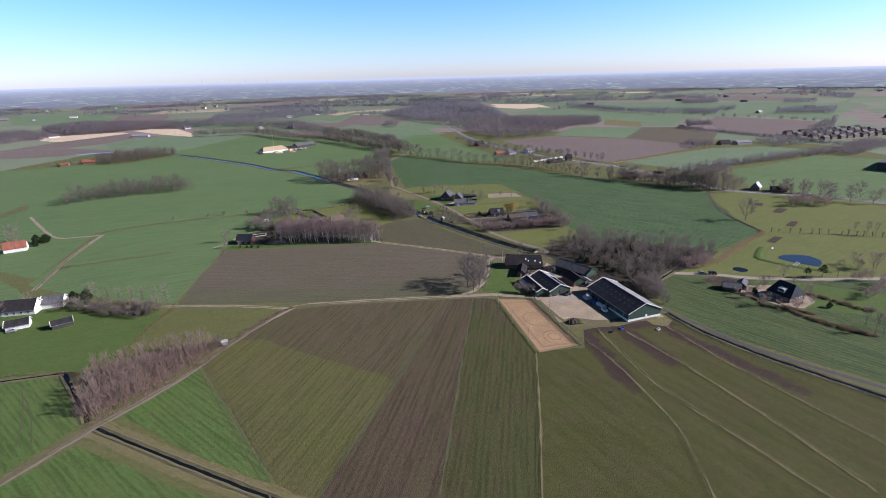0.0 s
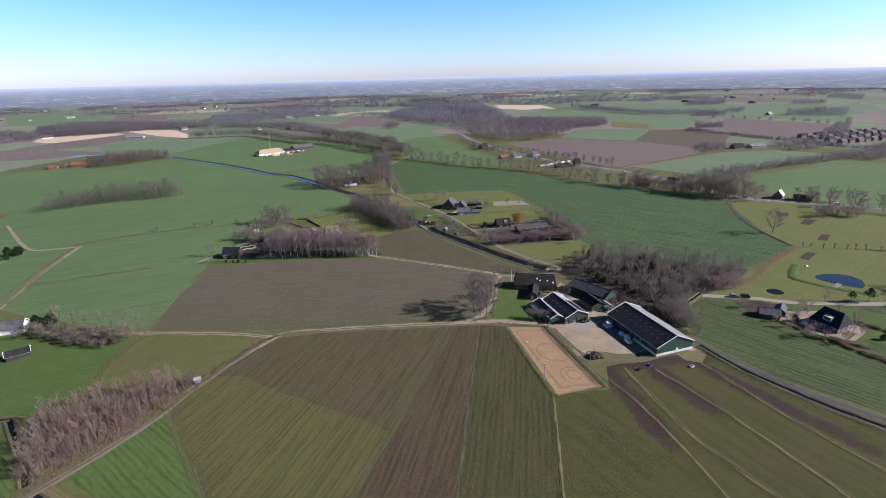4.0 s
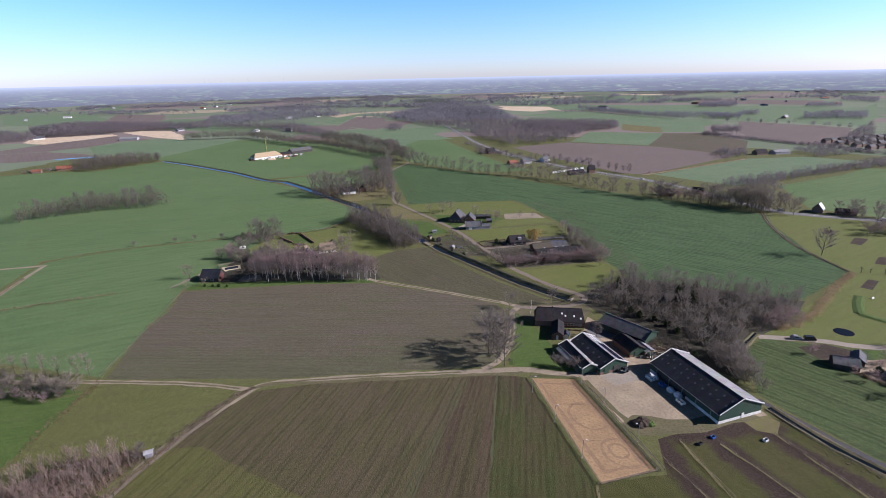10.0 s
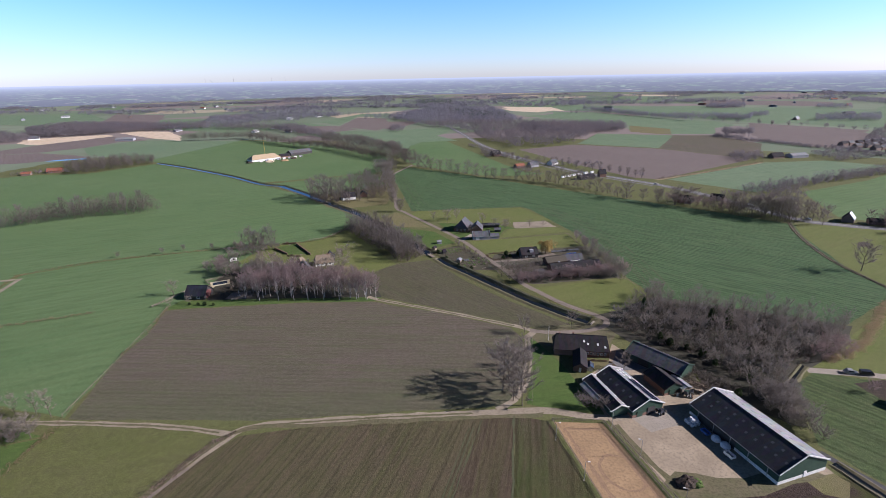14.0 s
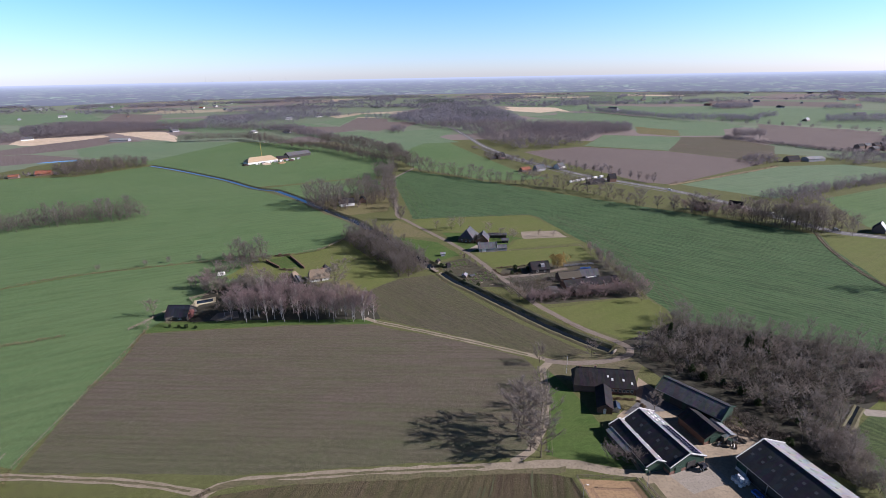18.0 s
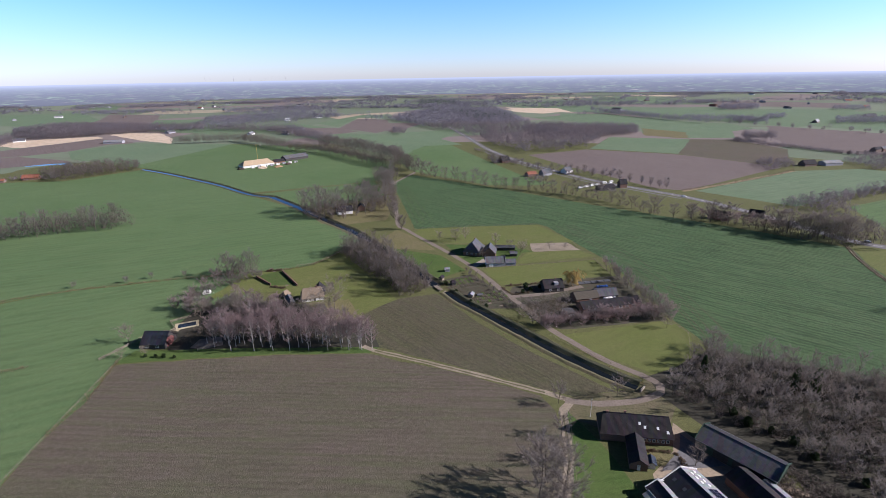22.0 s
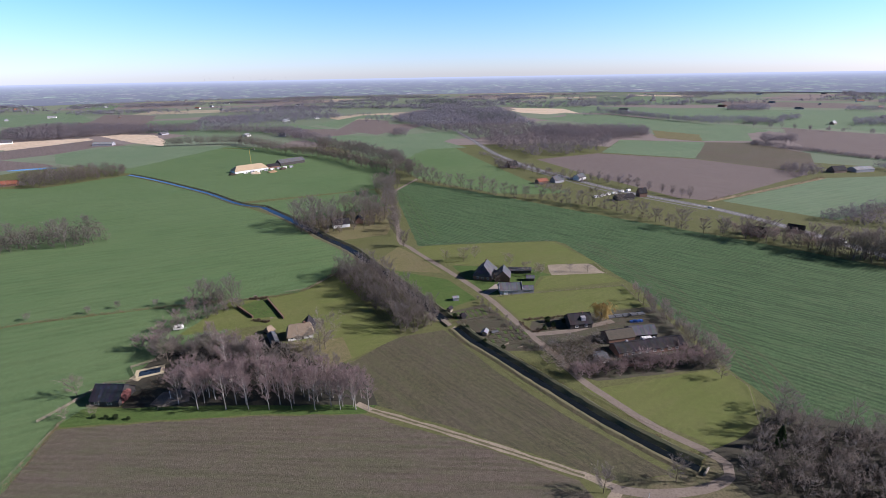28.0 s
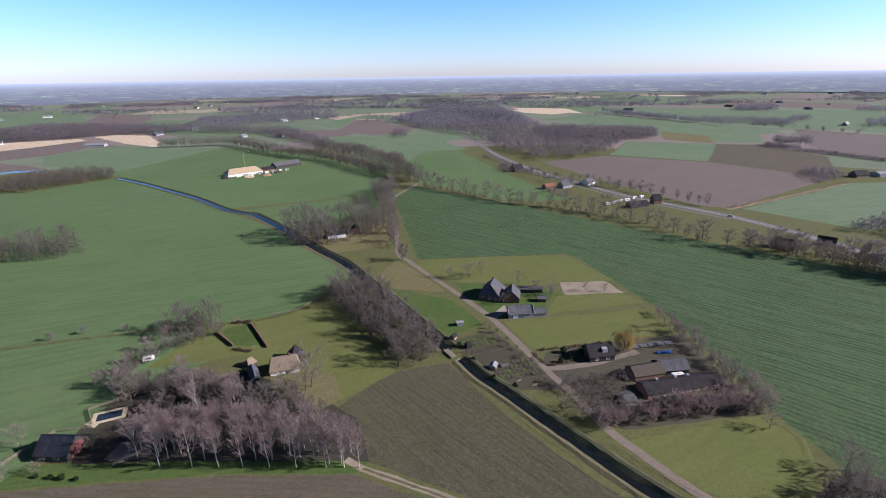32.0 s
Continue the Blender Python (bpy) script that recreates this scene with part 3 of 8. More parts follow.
def leafy(seed, height, radius, count=700, leaf=0.45, low=0.05):
    """Evergreen: a trunk and a crown of many small leaf clumps."""
    rnd = random.Random(seed)
    trunk, crown = Geo(), Geo()
    trunk.tube((0, 0, -0.1), (0, 0, height * 0.8), 0.02 * height, 0.006 * height, 6)
    for i in range(count):
        u = low + (1 - low) * rnd.random()
        prof = math.sin(math.pi * min(1, 0.15 + 0.85 * u)) ** 0.7
        a = rnd.uniform(0, 6.2832)
        r = radius * prof * rnd.uniform(0.55, 1.08) * (1 + 0.25 * math.sin(3 * a + 5 * u + seed))
        c = Vector((r * math.cos(a), r * math.sin(a), u * height))
        p = Vector((rnd.uniform(-1, 1), rnd.uniform(-1, 1), rnd.uniform(-1, 1))).normalized() * leaf
        q = Vector((rnd.uniform(-1, 1), rnd.uniform(-1, 1), rnd.uniform(-1, 1))).normalized() * leaf
        crown.face(c - p, c + q, c + p, c - q)
    return trunk, crown


class Kind:
    """A kind of tree or bush: a few grown shapes that its plants share."""

    def __init__(self, name, category, label, shapes, wood, twig):
        self.name, self.category, self.label = name, category, label
        self.meshes = [(t.mesh("trunk", wood), c.mesh("crown", twig)) for t, c in shapes]

    def plant(self, x, y, size=1.0, group="", seed=0, label=""):
        rnd = random.Random(int(x * 131 + y * 17) + seed)
        t, c = self.meshes[rnd.randrange(len(self.meshes))]
        ob = thing(self.name, x, y, 0.0, rnd.uniform(0, 360), label or self.label, self.category, group, size * rnd.uniform(0.85, 1.15))
        part("trunk", t, None, ob)
        part("crown", c, None, ob)
        return ob

    def many(self, places, size=1.0, group="", seed=0, spread=0.15, label=""):
        rnd = random.Random(seed)
        for x, y in places:
            self.plant(x, y, size * rnd.uniform(1 - spread, 1 + spread), group, seed, label)


BIRCH = Kind("birch_tree", "tree", "bare silver birch with white bark and reddish twigs",
             [grow(s, 20, 4.6, 0.24, 18, 6, 22, 1.7, 1.7, 0.056, stem_r=0.012, lift=0.35) for s in (11, 12, 13, 14)], BIRCH_BARK, TWIG_RED)
OAK = Kind("bare_oak_tree", "tree", "leafless broad oak with brown twigs in winter",
           [grow(s, 17, 7.4, 0.18, 18, 7, 20, 0.7, 1.8, 0.085, stem_r=0.018, lift=0.3) for s in (21, 22, 23)], WOOD_BARK, TWIG)
ASH = Kind("bare_ash_tree", "tree", "tall leafless woodland tree with grey-brown twigs",
           [grow(s, 17, 3.9, 0.3, 13, 5, 19, 1.9, 1.7, 0.06, stem_r=0.012, lift=0.8) for s in (31, 32, 33, 34, 35)], WOOD_BARK, TWIG)
PALE_TREE = Kind("bare_maple_tree", "tree", "pale grey leafless tree with fine twigs",
                 [grow(s, 14, 6.2, 0.14, 18, 7, 16, 0.8, 1.4, 0.07, stem_r=0.016) for s in (41, 42)], WOOD_BARK, TWIG_GREY)
POPLAR = Kind("bare_poplar_tree", "tree", "slender leafless poplar with pale upright twigs",
              [grow(s, 15, 2.8, 0.2, 16, 5, 14, 1.8, 1.4, 0.06, stem_r=0.012) for s in (51, 52)], WOOD_BARK, TWIG_GREY)
ALDER = Kind("alder_thicket", "tree", "slender upright leafless alder with grey-brown twigs",
             [grow(s, 9.5, 1.35, 0.22, 9, 3, 9, 3.4, 1.5, 0.05, stem_r=0.010, lift=1.8, slim=True) for s in (61, 62, 63, 64)], PALE_BARK, TWIG_ALDER)
SHRUB = Kind("bare_shrub", "shrub", "leafless brown shrub with many stems",
             [grow(s, 4.6, 2.6, 0.08, 6, 4, 9, 1.3, 1.0, 0.055, 4, stem_r=0.012, lift=0.4) for s in (71, 72, 73)], WOOD_BARK, TWIG)
APPLE = Kind("bare_fruit_tree", "tree", "small gnarled leafless fruit tree",
             [grow(s, 6.5, 3.6, 0.25, 12, 5, 12, 0.5, 0.9, 0.05, stem_r=0.024) for s in (81, 82)], WOOD_BARK, TWIG)
WILLOW = Kind("weeping_willow", "tree", "weeping willow with hanging golden-yellow twigs",
              [grow(91, 11, 6.0, 0.25, 18, 7, 26, 0.7, 3.4, 0.085, droop=1.2, stem_r=0.025)], WOOD_BARK, TWIG_WILLOW)
HOLLY = Kind("evergreen_bush", "shrub", "dark evergreen bush with dense small leaves",
             [leafy(s, 4.5, 1.9, 700, 0.3) for s in (101, 102)], WOOD_BARK, LEAF)
IVY_TREE = Kind("ivy_clad_tree", "tree", "narrow tree clad in dark green ivy",
                [leafy(111, 12, 1.6, 1000, 0.4)], WOOD_BARK, LEAF)
FAR_TREE = Kind("distant_bare_tree", "tree", "leafless roadside tree seen far off",
                [grow(s, 16, 4.8, 0.18, 12, 5, 14, 1.1, 1.8, 0.13, stem_r=0.014, lift=0.5) for s in (121, 122, 123)], WOOD_BARK, TWIG)

LILAC_BUSH = Kind("tall_mauve_shrub", "shrub", "tall leafless shrub with fine mauve-grey twigs",
                  [grow(s, 6.0, 3.2, 0.06, 6, 4, 10, 1.4, 1.2, 0.055, 4, stem_r=0.011, lift=0.4) for s in (131, 132, 133)], WOOD_BARK, TWIG_RED)
PINE = Kind("scots_pine", "tree", "dark open-crowned pine with a bare stem",
            [leafy(s, 9, 2.6, 420, 0.36, 0.45) for s in (151, 152)], WOOD_BARK, LEAF)
POLLARD = Kind("pollard_stump", "tree", "freshly pollarded stubby tree with a knobbly head",
               [grow(s, 2.6, 0.9, 0.62, 9, 2, 3, 1.2, 0.45, 0.09, stem_r=0.1) for s in (141, 142)], WOOD_BARK, WOOD_BARK)


def scrub(name, places, height, spread, per, mat, label, category, seed=5, width=0.35, stretch=1.0):
    """Joined brushwood: at each place a tuft of slender upright slivers."""
    rng = np.random.default_rng(seed)
    p = np.array(places, dtype=float)
    n = len(p)
    size = height * rng.uniform(0.7, 1.2, n)
    a = rng.uniform(0, 6.2832, (n, per))
    r = spread * np.sqrt(rng.random((n, per)))
    u = rng.random((n, per)) ** 0.8
    top = size[:, None] * (0.35 + 0.65 * u) * np.sqrt(np.maximum(0.15, 1 - (r / spread * 0.85) ** 2))
    cx, cy = p[:, :1] + r * np.cos(a), p[:, 1:] + r * np.sin(a)
    ln = np.maximum(0.25, size[:, None] * rng.uniform(0.3, 0.6, (n, per)) * stretch)
    low = np.maximum(0.0, top - ln)
    b = rng.uniform(0, 6.2832, (n, per))
    w = width * rng.uniform(0.5, 1.2, (n, per))
    tilt = rng.uniform(0.1, 0.6, (n, per)) * ln
    tri = np.empty((n, per, 3, 3))
    tri[..., 0, :] = np.stack([cx - w * np.cos(b), cy - w * np.sin(b), low], -1)
    tri[..., 1, :] = np.stack([cx + w * np.cos(b), cy + w * np.sin(b), low], -1)
    tri[..., 2, :] = np.stack([cx + tilt * np.cos(a), cy + tilt * np.sin(a), top], -1)
    verts = tri.reshape(-1, 3)
    me = bpy.data.meshes.new(name)
    me.from_pydata(verts.tolist(), [], np.arange(len(verts)).reshape(-1, 3).tolist())
    me.materials.append(mat)
    return tagged(new(name, me), label, category, kind="stuff")


def crowns(name, places, height, spread, per, mat, label, seed=5, size=1.1, low=0.28):
    """A joined wood: at each place a rounded bare crown of many small twig clumps over a thin stem."""
    rng = np.random.default_rng(seed)
    p = np.array(places, dtype=float)
    n = len(p)
    h = height * rng.uniform(0.75, 1.2, n)
    w = spread * rng.uniform(0.75, 1.2, n)
    d = rng.normal(size=(n, per, 3))
    d /= np.linalg.norm(d, axis=2, keepdims=True)
    r = rng.uniform(0.45, 1.0, (n, per)) ** 0.6
    c = np.empty((n, per, 3))
    c[..., 0] = p[:, :1] + d[..., 0] * r * w[:, None]
    c[..., 1] = p[:, 1:] + d[..., 1] * r * w[:, None]
    mid = (1 + low) / 2
    c[..., 2] = h[:, None] * (mid + d[..., 2] * r * (1 - low) / 2)
    # twig clumps lie along the rounded outside of the crown
    d = d * 0.6 + np.array([0.0, 0.0, 0.9]) + rng.normal(size=(n, per, 3)) * 0.3
    d /= np.linalg.norm(d, axis=2, keepdims=True)
    side = np.cross(d, rng.normal(size=(n, per, 3)))
    side /= np.linalg.norm(side, axis=2, keepdims=True)
    other = np.cross(d, side)
    tri = np.empty((n, per, 3, 3))
    for k in range(3):
        u = size * 1.25 * math.cos(2.0944 * k) * rng.uniform(0.6, 1.3, (n, per, 1))
        v = size * 1.25 * math.sin(2.0944 * k) * rng.uniform(0.6, 1.3, (n, per, 1))
        tri[:, :, k, :] = c + side * u + other * v + d * size * rng.uniform(-0.7, 0.7, (n, per, 1))
    tri[..., 2] = np.maximum(tri[..., 2], 0.05)
    stem = np.zeros((n, 2, 3, 3))
    a = rng.uniform(0, 3.14, n)
    for k in (0, 1):
        o = 0.16 * np.stack([np.cos(a + 1.57 * k), np.sin(a + 1.57 * k)], -1)
        stem[:, k, 0, :2], stem[:, k, 1, :2], stem[:, k, 2, :2] = p - o, p + o, p
        stem[:, k, 2, 2] = h * 0.7
    verts = np.concatenate([tri.reshape(-1, 3), stem.reshape(-1, 3)])
    me = bpy.data.meshes.new(name)
    me.from_pydata(verts.tolist(), [], np.arange(len(verts)).reshape(-1, 3).tolist())
    me.materials.append(mat)
    return tagged(new(name, me), label, "wood", kind="stuff")


# ---- land ----
def build_ground():
    """One sheet to the horizon, a mosaic of far fields beyond the near ones."""
    m, nt, b = graph("countryside")
    co = nt.nodes.new("ShaderNodeTexCoord").outputs["Object"]
    wob = node(nt, "ShaderNodeTexNoise", {"Vector": co, "Scale": 0.004})
    shift = node(nt, "ShaderNodeVectorMath", {0: wob.outputs["Color"], 1: (60, 60, 0)}, operation="MULTIPLY")
    at = node(nt, "ShaderNodeVectorMath", {0: co, 1: shift.outputs[0]}, operation="ADD").outputs[0]
    vor = node(nt, "ShaderNodeTexVoronoi", {"Vector": turned(nt, at, 18, (0.0032, 0.0052, 0.0)), "Scale": 1.0})
    cell = node(nt, "ShaderNodeSeparateColor", {0: vor.outputs["Color"]})
    # far field colours are paled and greyed in place of haze
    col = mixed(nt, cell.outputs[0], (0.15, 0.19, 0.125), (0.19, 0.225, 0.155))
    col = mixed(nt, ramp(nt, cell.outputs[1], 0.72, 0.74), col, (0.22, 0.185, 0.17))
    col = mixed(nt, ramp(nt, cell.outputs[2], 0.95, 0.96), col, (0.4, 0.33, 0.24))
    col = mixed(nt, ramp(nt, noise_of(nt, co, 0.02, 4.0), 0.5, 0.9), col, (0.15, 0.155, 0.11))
    nt.links.new(col, b.inputs["Base Color"])
    b.inputs["Roughness"].default_value = 1.0
    b.inputs["Specular IOR Level"].default_value = 0.1
    g = Geo()
    n = 64
    for k, r in enumerate((0, 400, 1000, 1800, 3420, 4980)):
        for i in range(n):
            a = 6.2832 * i / n
            g.v.append((r * math.cos(a), 115 + r * math.sin(a), 0.0))
            if k:
                j = (i + 1) % n
                g.f.append(((k - 1) * n + i, k * n + i, k * n + j, (k - 1) * n + j))
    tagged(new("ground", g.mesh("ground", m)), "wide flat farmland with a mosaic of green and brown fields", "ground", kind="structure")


RIM = 3400.0


def build_backdrop():
    """The distance past the last fields: a far glowing ring of woods and farmland, with painted haze that fades it into
    the sky.
    """
    m = bpy.data.materials.new("painted_haze_distance")
    m.use_nodes = True
    nt = m.node_tree
    nt.nodes.remove(nt.nodes["Principled BSDF"])
    co = nt.nodes.new("ShaderNodeTexCoord").outputs["Object"]
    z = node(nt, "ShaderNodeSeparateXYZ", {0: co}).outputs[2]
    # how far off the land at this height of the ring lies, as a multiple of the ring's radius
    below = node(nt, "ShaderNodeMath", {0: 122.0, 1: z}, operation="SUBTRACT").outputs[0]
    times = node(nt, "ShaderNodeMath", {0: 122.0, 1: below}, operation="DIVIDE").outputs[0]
    flat_co = node(nt, "ShaderNodeVectorMath", {0: co, 1: (1, 1, 0)}, operation="MULTIPLY").outputs[0]
    sc = nt.nodes.new("ShaderNodeVectorMath")
    sc.operation = "SCALE"
    nt.links.new(flat_co, sc.inputs[0])
    nt.links.new(times, sc.inputs[3])
    at = sc.outputs[0]
    woods = noise_of(nt, at, 0.008, 6.0, 0.72)
    vor = node(nt, "ShaderNodeTexVoronoi", {"Vector": at, "Scale": 0.006})
    cell = node(nt, "ShaderNodeSeparateColor", {0: vor.outputs["Color"]})
    # land and woods start from tones already blued for haze
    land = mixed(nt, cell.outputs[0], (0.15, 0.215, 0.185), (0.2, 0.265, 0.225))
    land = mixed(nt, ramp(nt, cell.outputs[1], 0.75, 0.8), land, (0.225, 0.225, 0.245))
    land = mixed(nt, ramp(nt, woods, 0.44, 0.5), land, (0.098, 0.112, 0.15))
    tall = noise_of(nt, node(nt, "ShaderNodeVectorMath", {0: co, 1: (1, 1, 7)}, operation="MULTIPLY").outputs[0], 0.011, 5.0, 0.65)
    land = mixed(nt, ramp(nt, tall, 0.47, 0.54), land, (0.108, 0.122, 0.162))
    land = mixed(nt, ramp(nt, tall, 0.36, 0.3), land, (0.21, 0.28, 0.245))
    specks = node(nt, "ShaderNodeTexVoronoi", {"Vector": at, "Scale": 0.012})
    sp = node(nt, "ShaderNodeSeparateColor", {0: specks.outputs["Color"]}).outputs[0]
    bright = node(nt, "ShaderNodeMath", {0: ramp(nt, sp, 0.93, 0.97), 1: ramp(nt, specks.outputs["Distance"], 0.25, 0.1)}, operation="MULTIPLY").outputs[0]
    land = mixed(nt, bright, land, (0.45, 0.45, 0.48))
    # haze put into the colour: paler and bluer the farther off
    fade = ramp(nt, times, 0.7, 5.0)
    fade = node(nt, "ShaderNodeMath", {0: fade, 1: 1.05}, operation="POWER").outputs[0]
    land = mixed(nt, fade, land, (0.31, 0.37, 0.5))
    # the ring glows by itself instead of taking the sun
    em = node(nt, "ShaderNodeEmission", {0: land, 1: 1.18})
    nt.links.new(em.outputs[0], nt.nodes["Material Output"].inputs[0])
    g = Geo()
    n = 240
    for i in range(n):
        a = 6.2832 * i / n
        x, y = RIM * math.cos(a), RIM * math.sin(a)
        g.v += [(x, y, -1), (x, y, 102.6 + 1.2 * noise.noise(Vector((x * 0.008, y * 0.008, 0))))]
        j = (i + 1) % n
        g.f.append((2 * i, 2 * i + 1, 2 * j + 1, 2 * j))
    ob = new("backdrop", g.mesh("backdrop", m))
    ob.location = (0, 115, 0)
    tagged(ob, "glowing backdrop of far woods and fields with blue haze painted in", "backdrop", kind="structure")


build_ground()
build_backdrop()

# near fields, west to east
patch("grassland", [(-700, 520), (-620, 900), (-300, 1100), (200, 1100), (620, 760), (620, 300), (420, 60), (100, -60), (-300, 20), (-560, 240)], GRASS, "rough grass between the fields", "ground", 4.0)
patch("field", [(-720, 500), (-560, 330), (-420, 400), (-439, 518), (-620, 560), (-560, 700), (-442, 850), (-470, 780), (-560, 775), (-640, 745), (-760, 690)], GREEN_W, "wide green grassland in the west", amount=2.0)
patch("garden", [(38, 318), (58, 321), (68, 324), (74, 330), (80, 328), (78, 312), (70, 300), (44, 300), (35, 306)], VERGE, "worn grass round the farmhouse", "garden")
patch("field", [(-560, 700), (-442, 850), (-281, 733), (-227, 682), (-155, 620), (-86, 538), (-69, 510), (-87, 494), (-104, 464), (-182, 446), (-242, 430), (-286, 405), (-330, 400), (-439, 518), (-620, 560)],
      GREEN_W, "large even green winter grassland beside the canal")
patch("field", [(-286, 402), (-242, 428), (-182, 445), (-104, 462), (-120, 430), (-140, 395), (-152, 368), (-161, 347), (-155, 318), (-156, 300), (-151, 256), (-228, 275), (-262, 290)],
      GREEN_W, "green winter grass field below a dry hedge line")
patch("field", [(-420, 500), (-290, 402), (-265, 300), (-330, 330), (-420, 400)], GREEN_W, "small green pasture by a farm track")
patch("field", [(-520, 330), (-420, 400), (-330, 330), (-265, 285), (-235, 262), (-260, 230), (-330, 180)], GREEN_W, "green pasture behind a farmstead")
patch("field", [(-290, 250), (-230, 230), (-195, 232), (-165, 240), (-150, 245), (-151, 202), (-162, 190), (-196, 184), (-300, 160)], LAWN, "bright green meadow next to a farmstead")
patch("field", [(-152, 250), (-89, 248), (-106, 209), (-131, 203), (-150, 201)], OLIVE_M, "damp olive-green paddock with bare patches")
patch("field", [(-300, 150), (-196, 182), (-166, 186), (-135, 153), (-146, 126), (-170, 90), (-300, 60)], GREEN_C, "green field with wheel tracks and bare strips")
patch("field", [(-130, 141), (-66, 113), (-30, 97), (-60, 30), (-150, 60), (-145, 118)], GREEN_C, "dark green grass field below the ditch")
patch("field", [(-107, 190), (-92, 228), (-80, 244), (-57, 248), (-25, 250), (7, 251), (-41, 108), (-46, 112)], BROWN_PLOT, "brown stubble field with faint drill rows")
patch("field", [(-107, 190), (-98, 212), (-88, 212.5), (-67, 200), (-48, 190), (-28, 180), (-20, 174), (-41, 108), (-46, 112)], OLIVE, "olive-green stubble field with faint drill rows")
patch("field", [(-124, 157), (-108, 189), (-47, 112), (-52, 116)], GREEN_C, "triangular plot of bright green young crop")
patch("field", [(7, 251), (19, 252), (-3, 105), (-42, 105)], SOIL, "narrow strip of dark brown tilled soil")
patch("field", [(19, 252), (31, 249), (43, 192), (28, 105), (-3, 105)], STRIP, "strip of tilled soil with green weeds")
patch("field", [(42, 193), (66, 195), (70, 211), (94, 217), (114, 222), (122, 216), (141, 181), (168, 150), (205, 105), (28, 105)], PADDOCK, "grazed horse paddocks with worn turf")
patch("verge", [(104, 220), (113, 225), (117, 218), (112, 212), (106, 214)], STRAW, "dry worn grass at the barn corner", "ground", 1.0)
patch("field", [(-149, 255), (-154, 283), (-156, 302), (-155, 318), (-160, 346), (-130, 349), (-89, 352.5), (-47, 352.5), (-36, 347.5), (-13, 339), (14, 326), (27, 319), (31, 309), (30, 290), (27, 275), (18, 258), (-39, 255), (-77, 252)], PLOUGH, "large ploughed field with a green tinge")
patch("field", [(-43, 358), (-65, 379), (-41, 409), (-16, 417), (-11, 410), (5, 383), (21, 361), (36, 344), (48, 331), (58, 321), (40, 318), (29, 323), (14, 331), (-8, 342), (-28, 351)], PLOUGH2, "harrowed field between canal and track")
patch("field", [(119, 234), (133, 266), (147, 276), (186, 264), (200, 262), (330, 256), (330, 200), (235, 150), (176, 160), (136, 200)], GREEN_X, "green sown field with curving rows")
patch("bare_soil", [(158, 268), (172, 270), (182, 262), (168, 252), (160, 258)], MUD, "bare brown soil at the field corner", "ground")
patch("lawn", [(150, 280), (165, 291), (197, 312), (241, 346), (248, 350), (286, 343), (326, 330), (400, 305), (400, 262), (262, 262), (187, 269)], MEADOW, "mown garden lawn with a pond", "lawn")
patch("field", [(248, 351), (251, 392), (265, 449), (280, 484), (313, 474), (348, 456), (387, 436), (440, 400), (480, 300), (400, 306), (326, 332), (286, 345)], MEADOW, "pale green meadow along the road")
patch("field", [(-71, 729), (-51, 780), (-34, 765), (47, 697), (131, 617), (221, 540), (279, 482), (265, 449), (251, 392), (247, 350), (194, 316), (170, 325), (112, 352), (110, 367), (107, 379), (106, 411), (100, 468), (90, 498), (76, 545), (70, 553), (12, 550), (-35, 546), (-56, 654)],
      GREEN_E, "large dark green winter wheat field with drill rows")
patch("field", [(42, 366), (67, 371), (91, 377), (105, 379), (109, 366), (98, 341), (80, 330), (74, 336), (64, 344)], MEADOW, "lime-green mown meadow by the lane")
patch("field", [(14, 455), (92, 468), (94, 441), (60, 433), (24, 428)], MEADOW, "green meadow between farmhouse gardens")
patch("lawn", [(38, 463), (81, 472), (95, 475), (87, 487), (48, 485)], MEADOW, "green lawn behind the grey barn", "lawn")
patch("field", [(-38, 533), (-30, 546), (12, 550), (68, 552), (88, 506), (42, 499), (-12, 507)], MEADOW, "sheep pasture behind the farmhouse")
patch("sand_paddock", [(54, 504), (82, 505), (88, 488), (53, 486)], TRACK, "small sandy exercise paddock", "sand")
patch("field", [(-48, 497), (-13, 481), (3, 452), (-14, 440), (-33, 461)], LAWN, "green plot beside the lane")
patch("field", [(-64, 511), (-50, 545), (-33, 522), (-16, 492), (-46, 497)], STRAW, "straw-coloured dry meadow")
patch("field", [(-140, 452), (-100, 466), (-85, 494), (-60, 446), (-38, 410), (-58, 391), (-75, 395), (-108, 425), (-150, 415)], MEADOW, "rough garden meadow behind the thatched house")
patch("woodland_floor", [(-150, 398), (-104, 412), (-70, 395), (-50, 380), (-42, 358), (-46, 355), (-112, 357), (-142, 357), (-152, 372)], LITTER, "dark leaf litter under the birches", "ground")
patch("lawn", [(-161, 347), (-130, 350), (-89, 353), (-46, 353), (-42, 358), (-112, 359), (-142, 358), (-158, 358)], LAWN, "narrow strip of lawn at the wood's edge", "lawn")
patch("lawn", [(25, 259), (35, 310), (42, 294), (46, 280), (50, 262), (52, 254), (40, 253)], LAWN, "green farmhouse lawn", "lawn")
patch("woodland_floor", [(74, 331), (86, 336), (112, 352), (172, 326), (194, 314), (178, 298), (150, 280), (133, 268), (118, 244), (110, 252), (98, 268), (99, 283), (82, 300), (74, 318)], LITTER, "dark leaf litter under the farm wood", "ground")
patch("yard", [(53, 249), (57, 232), (60, 220), (66, 214), (76, 215), (94, 217.5), (115, 222), (105, 258), (98, 270), (90, 276), (78, 290), (72, 302), (66, 288), (55, 278), (52, 262)], YARD, "gravel farmyard with worn sandy patches", "yard")
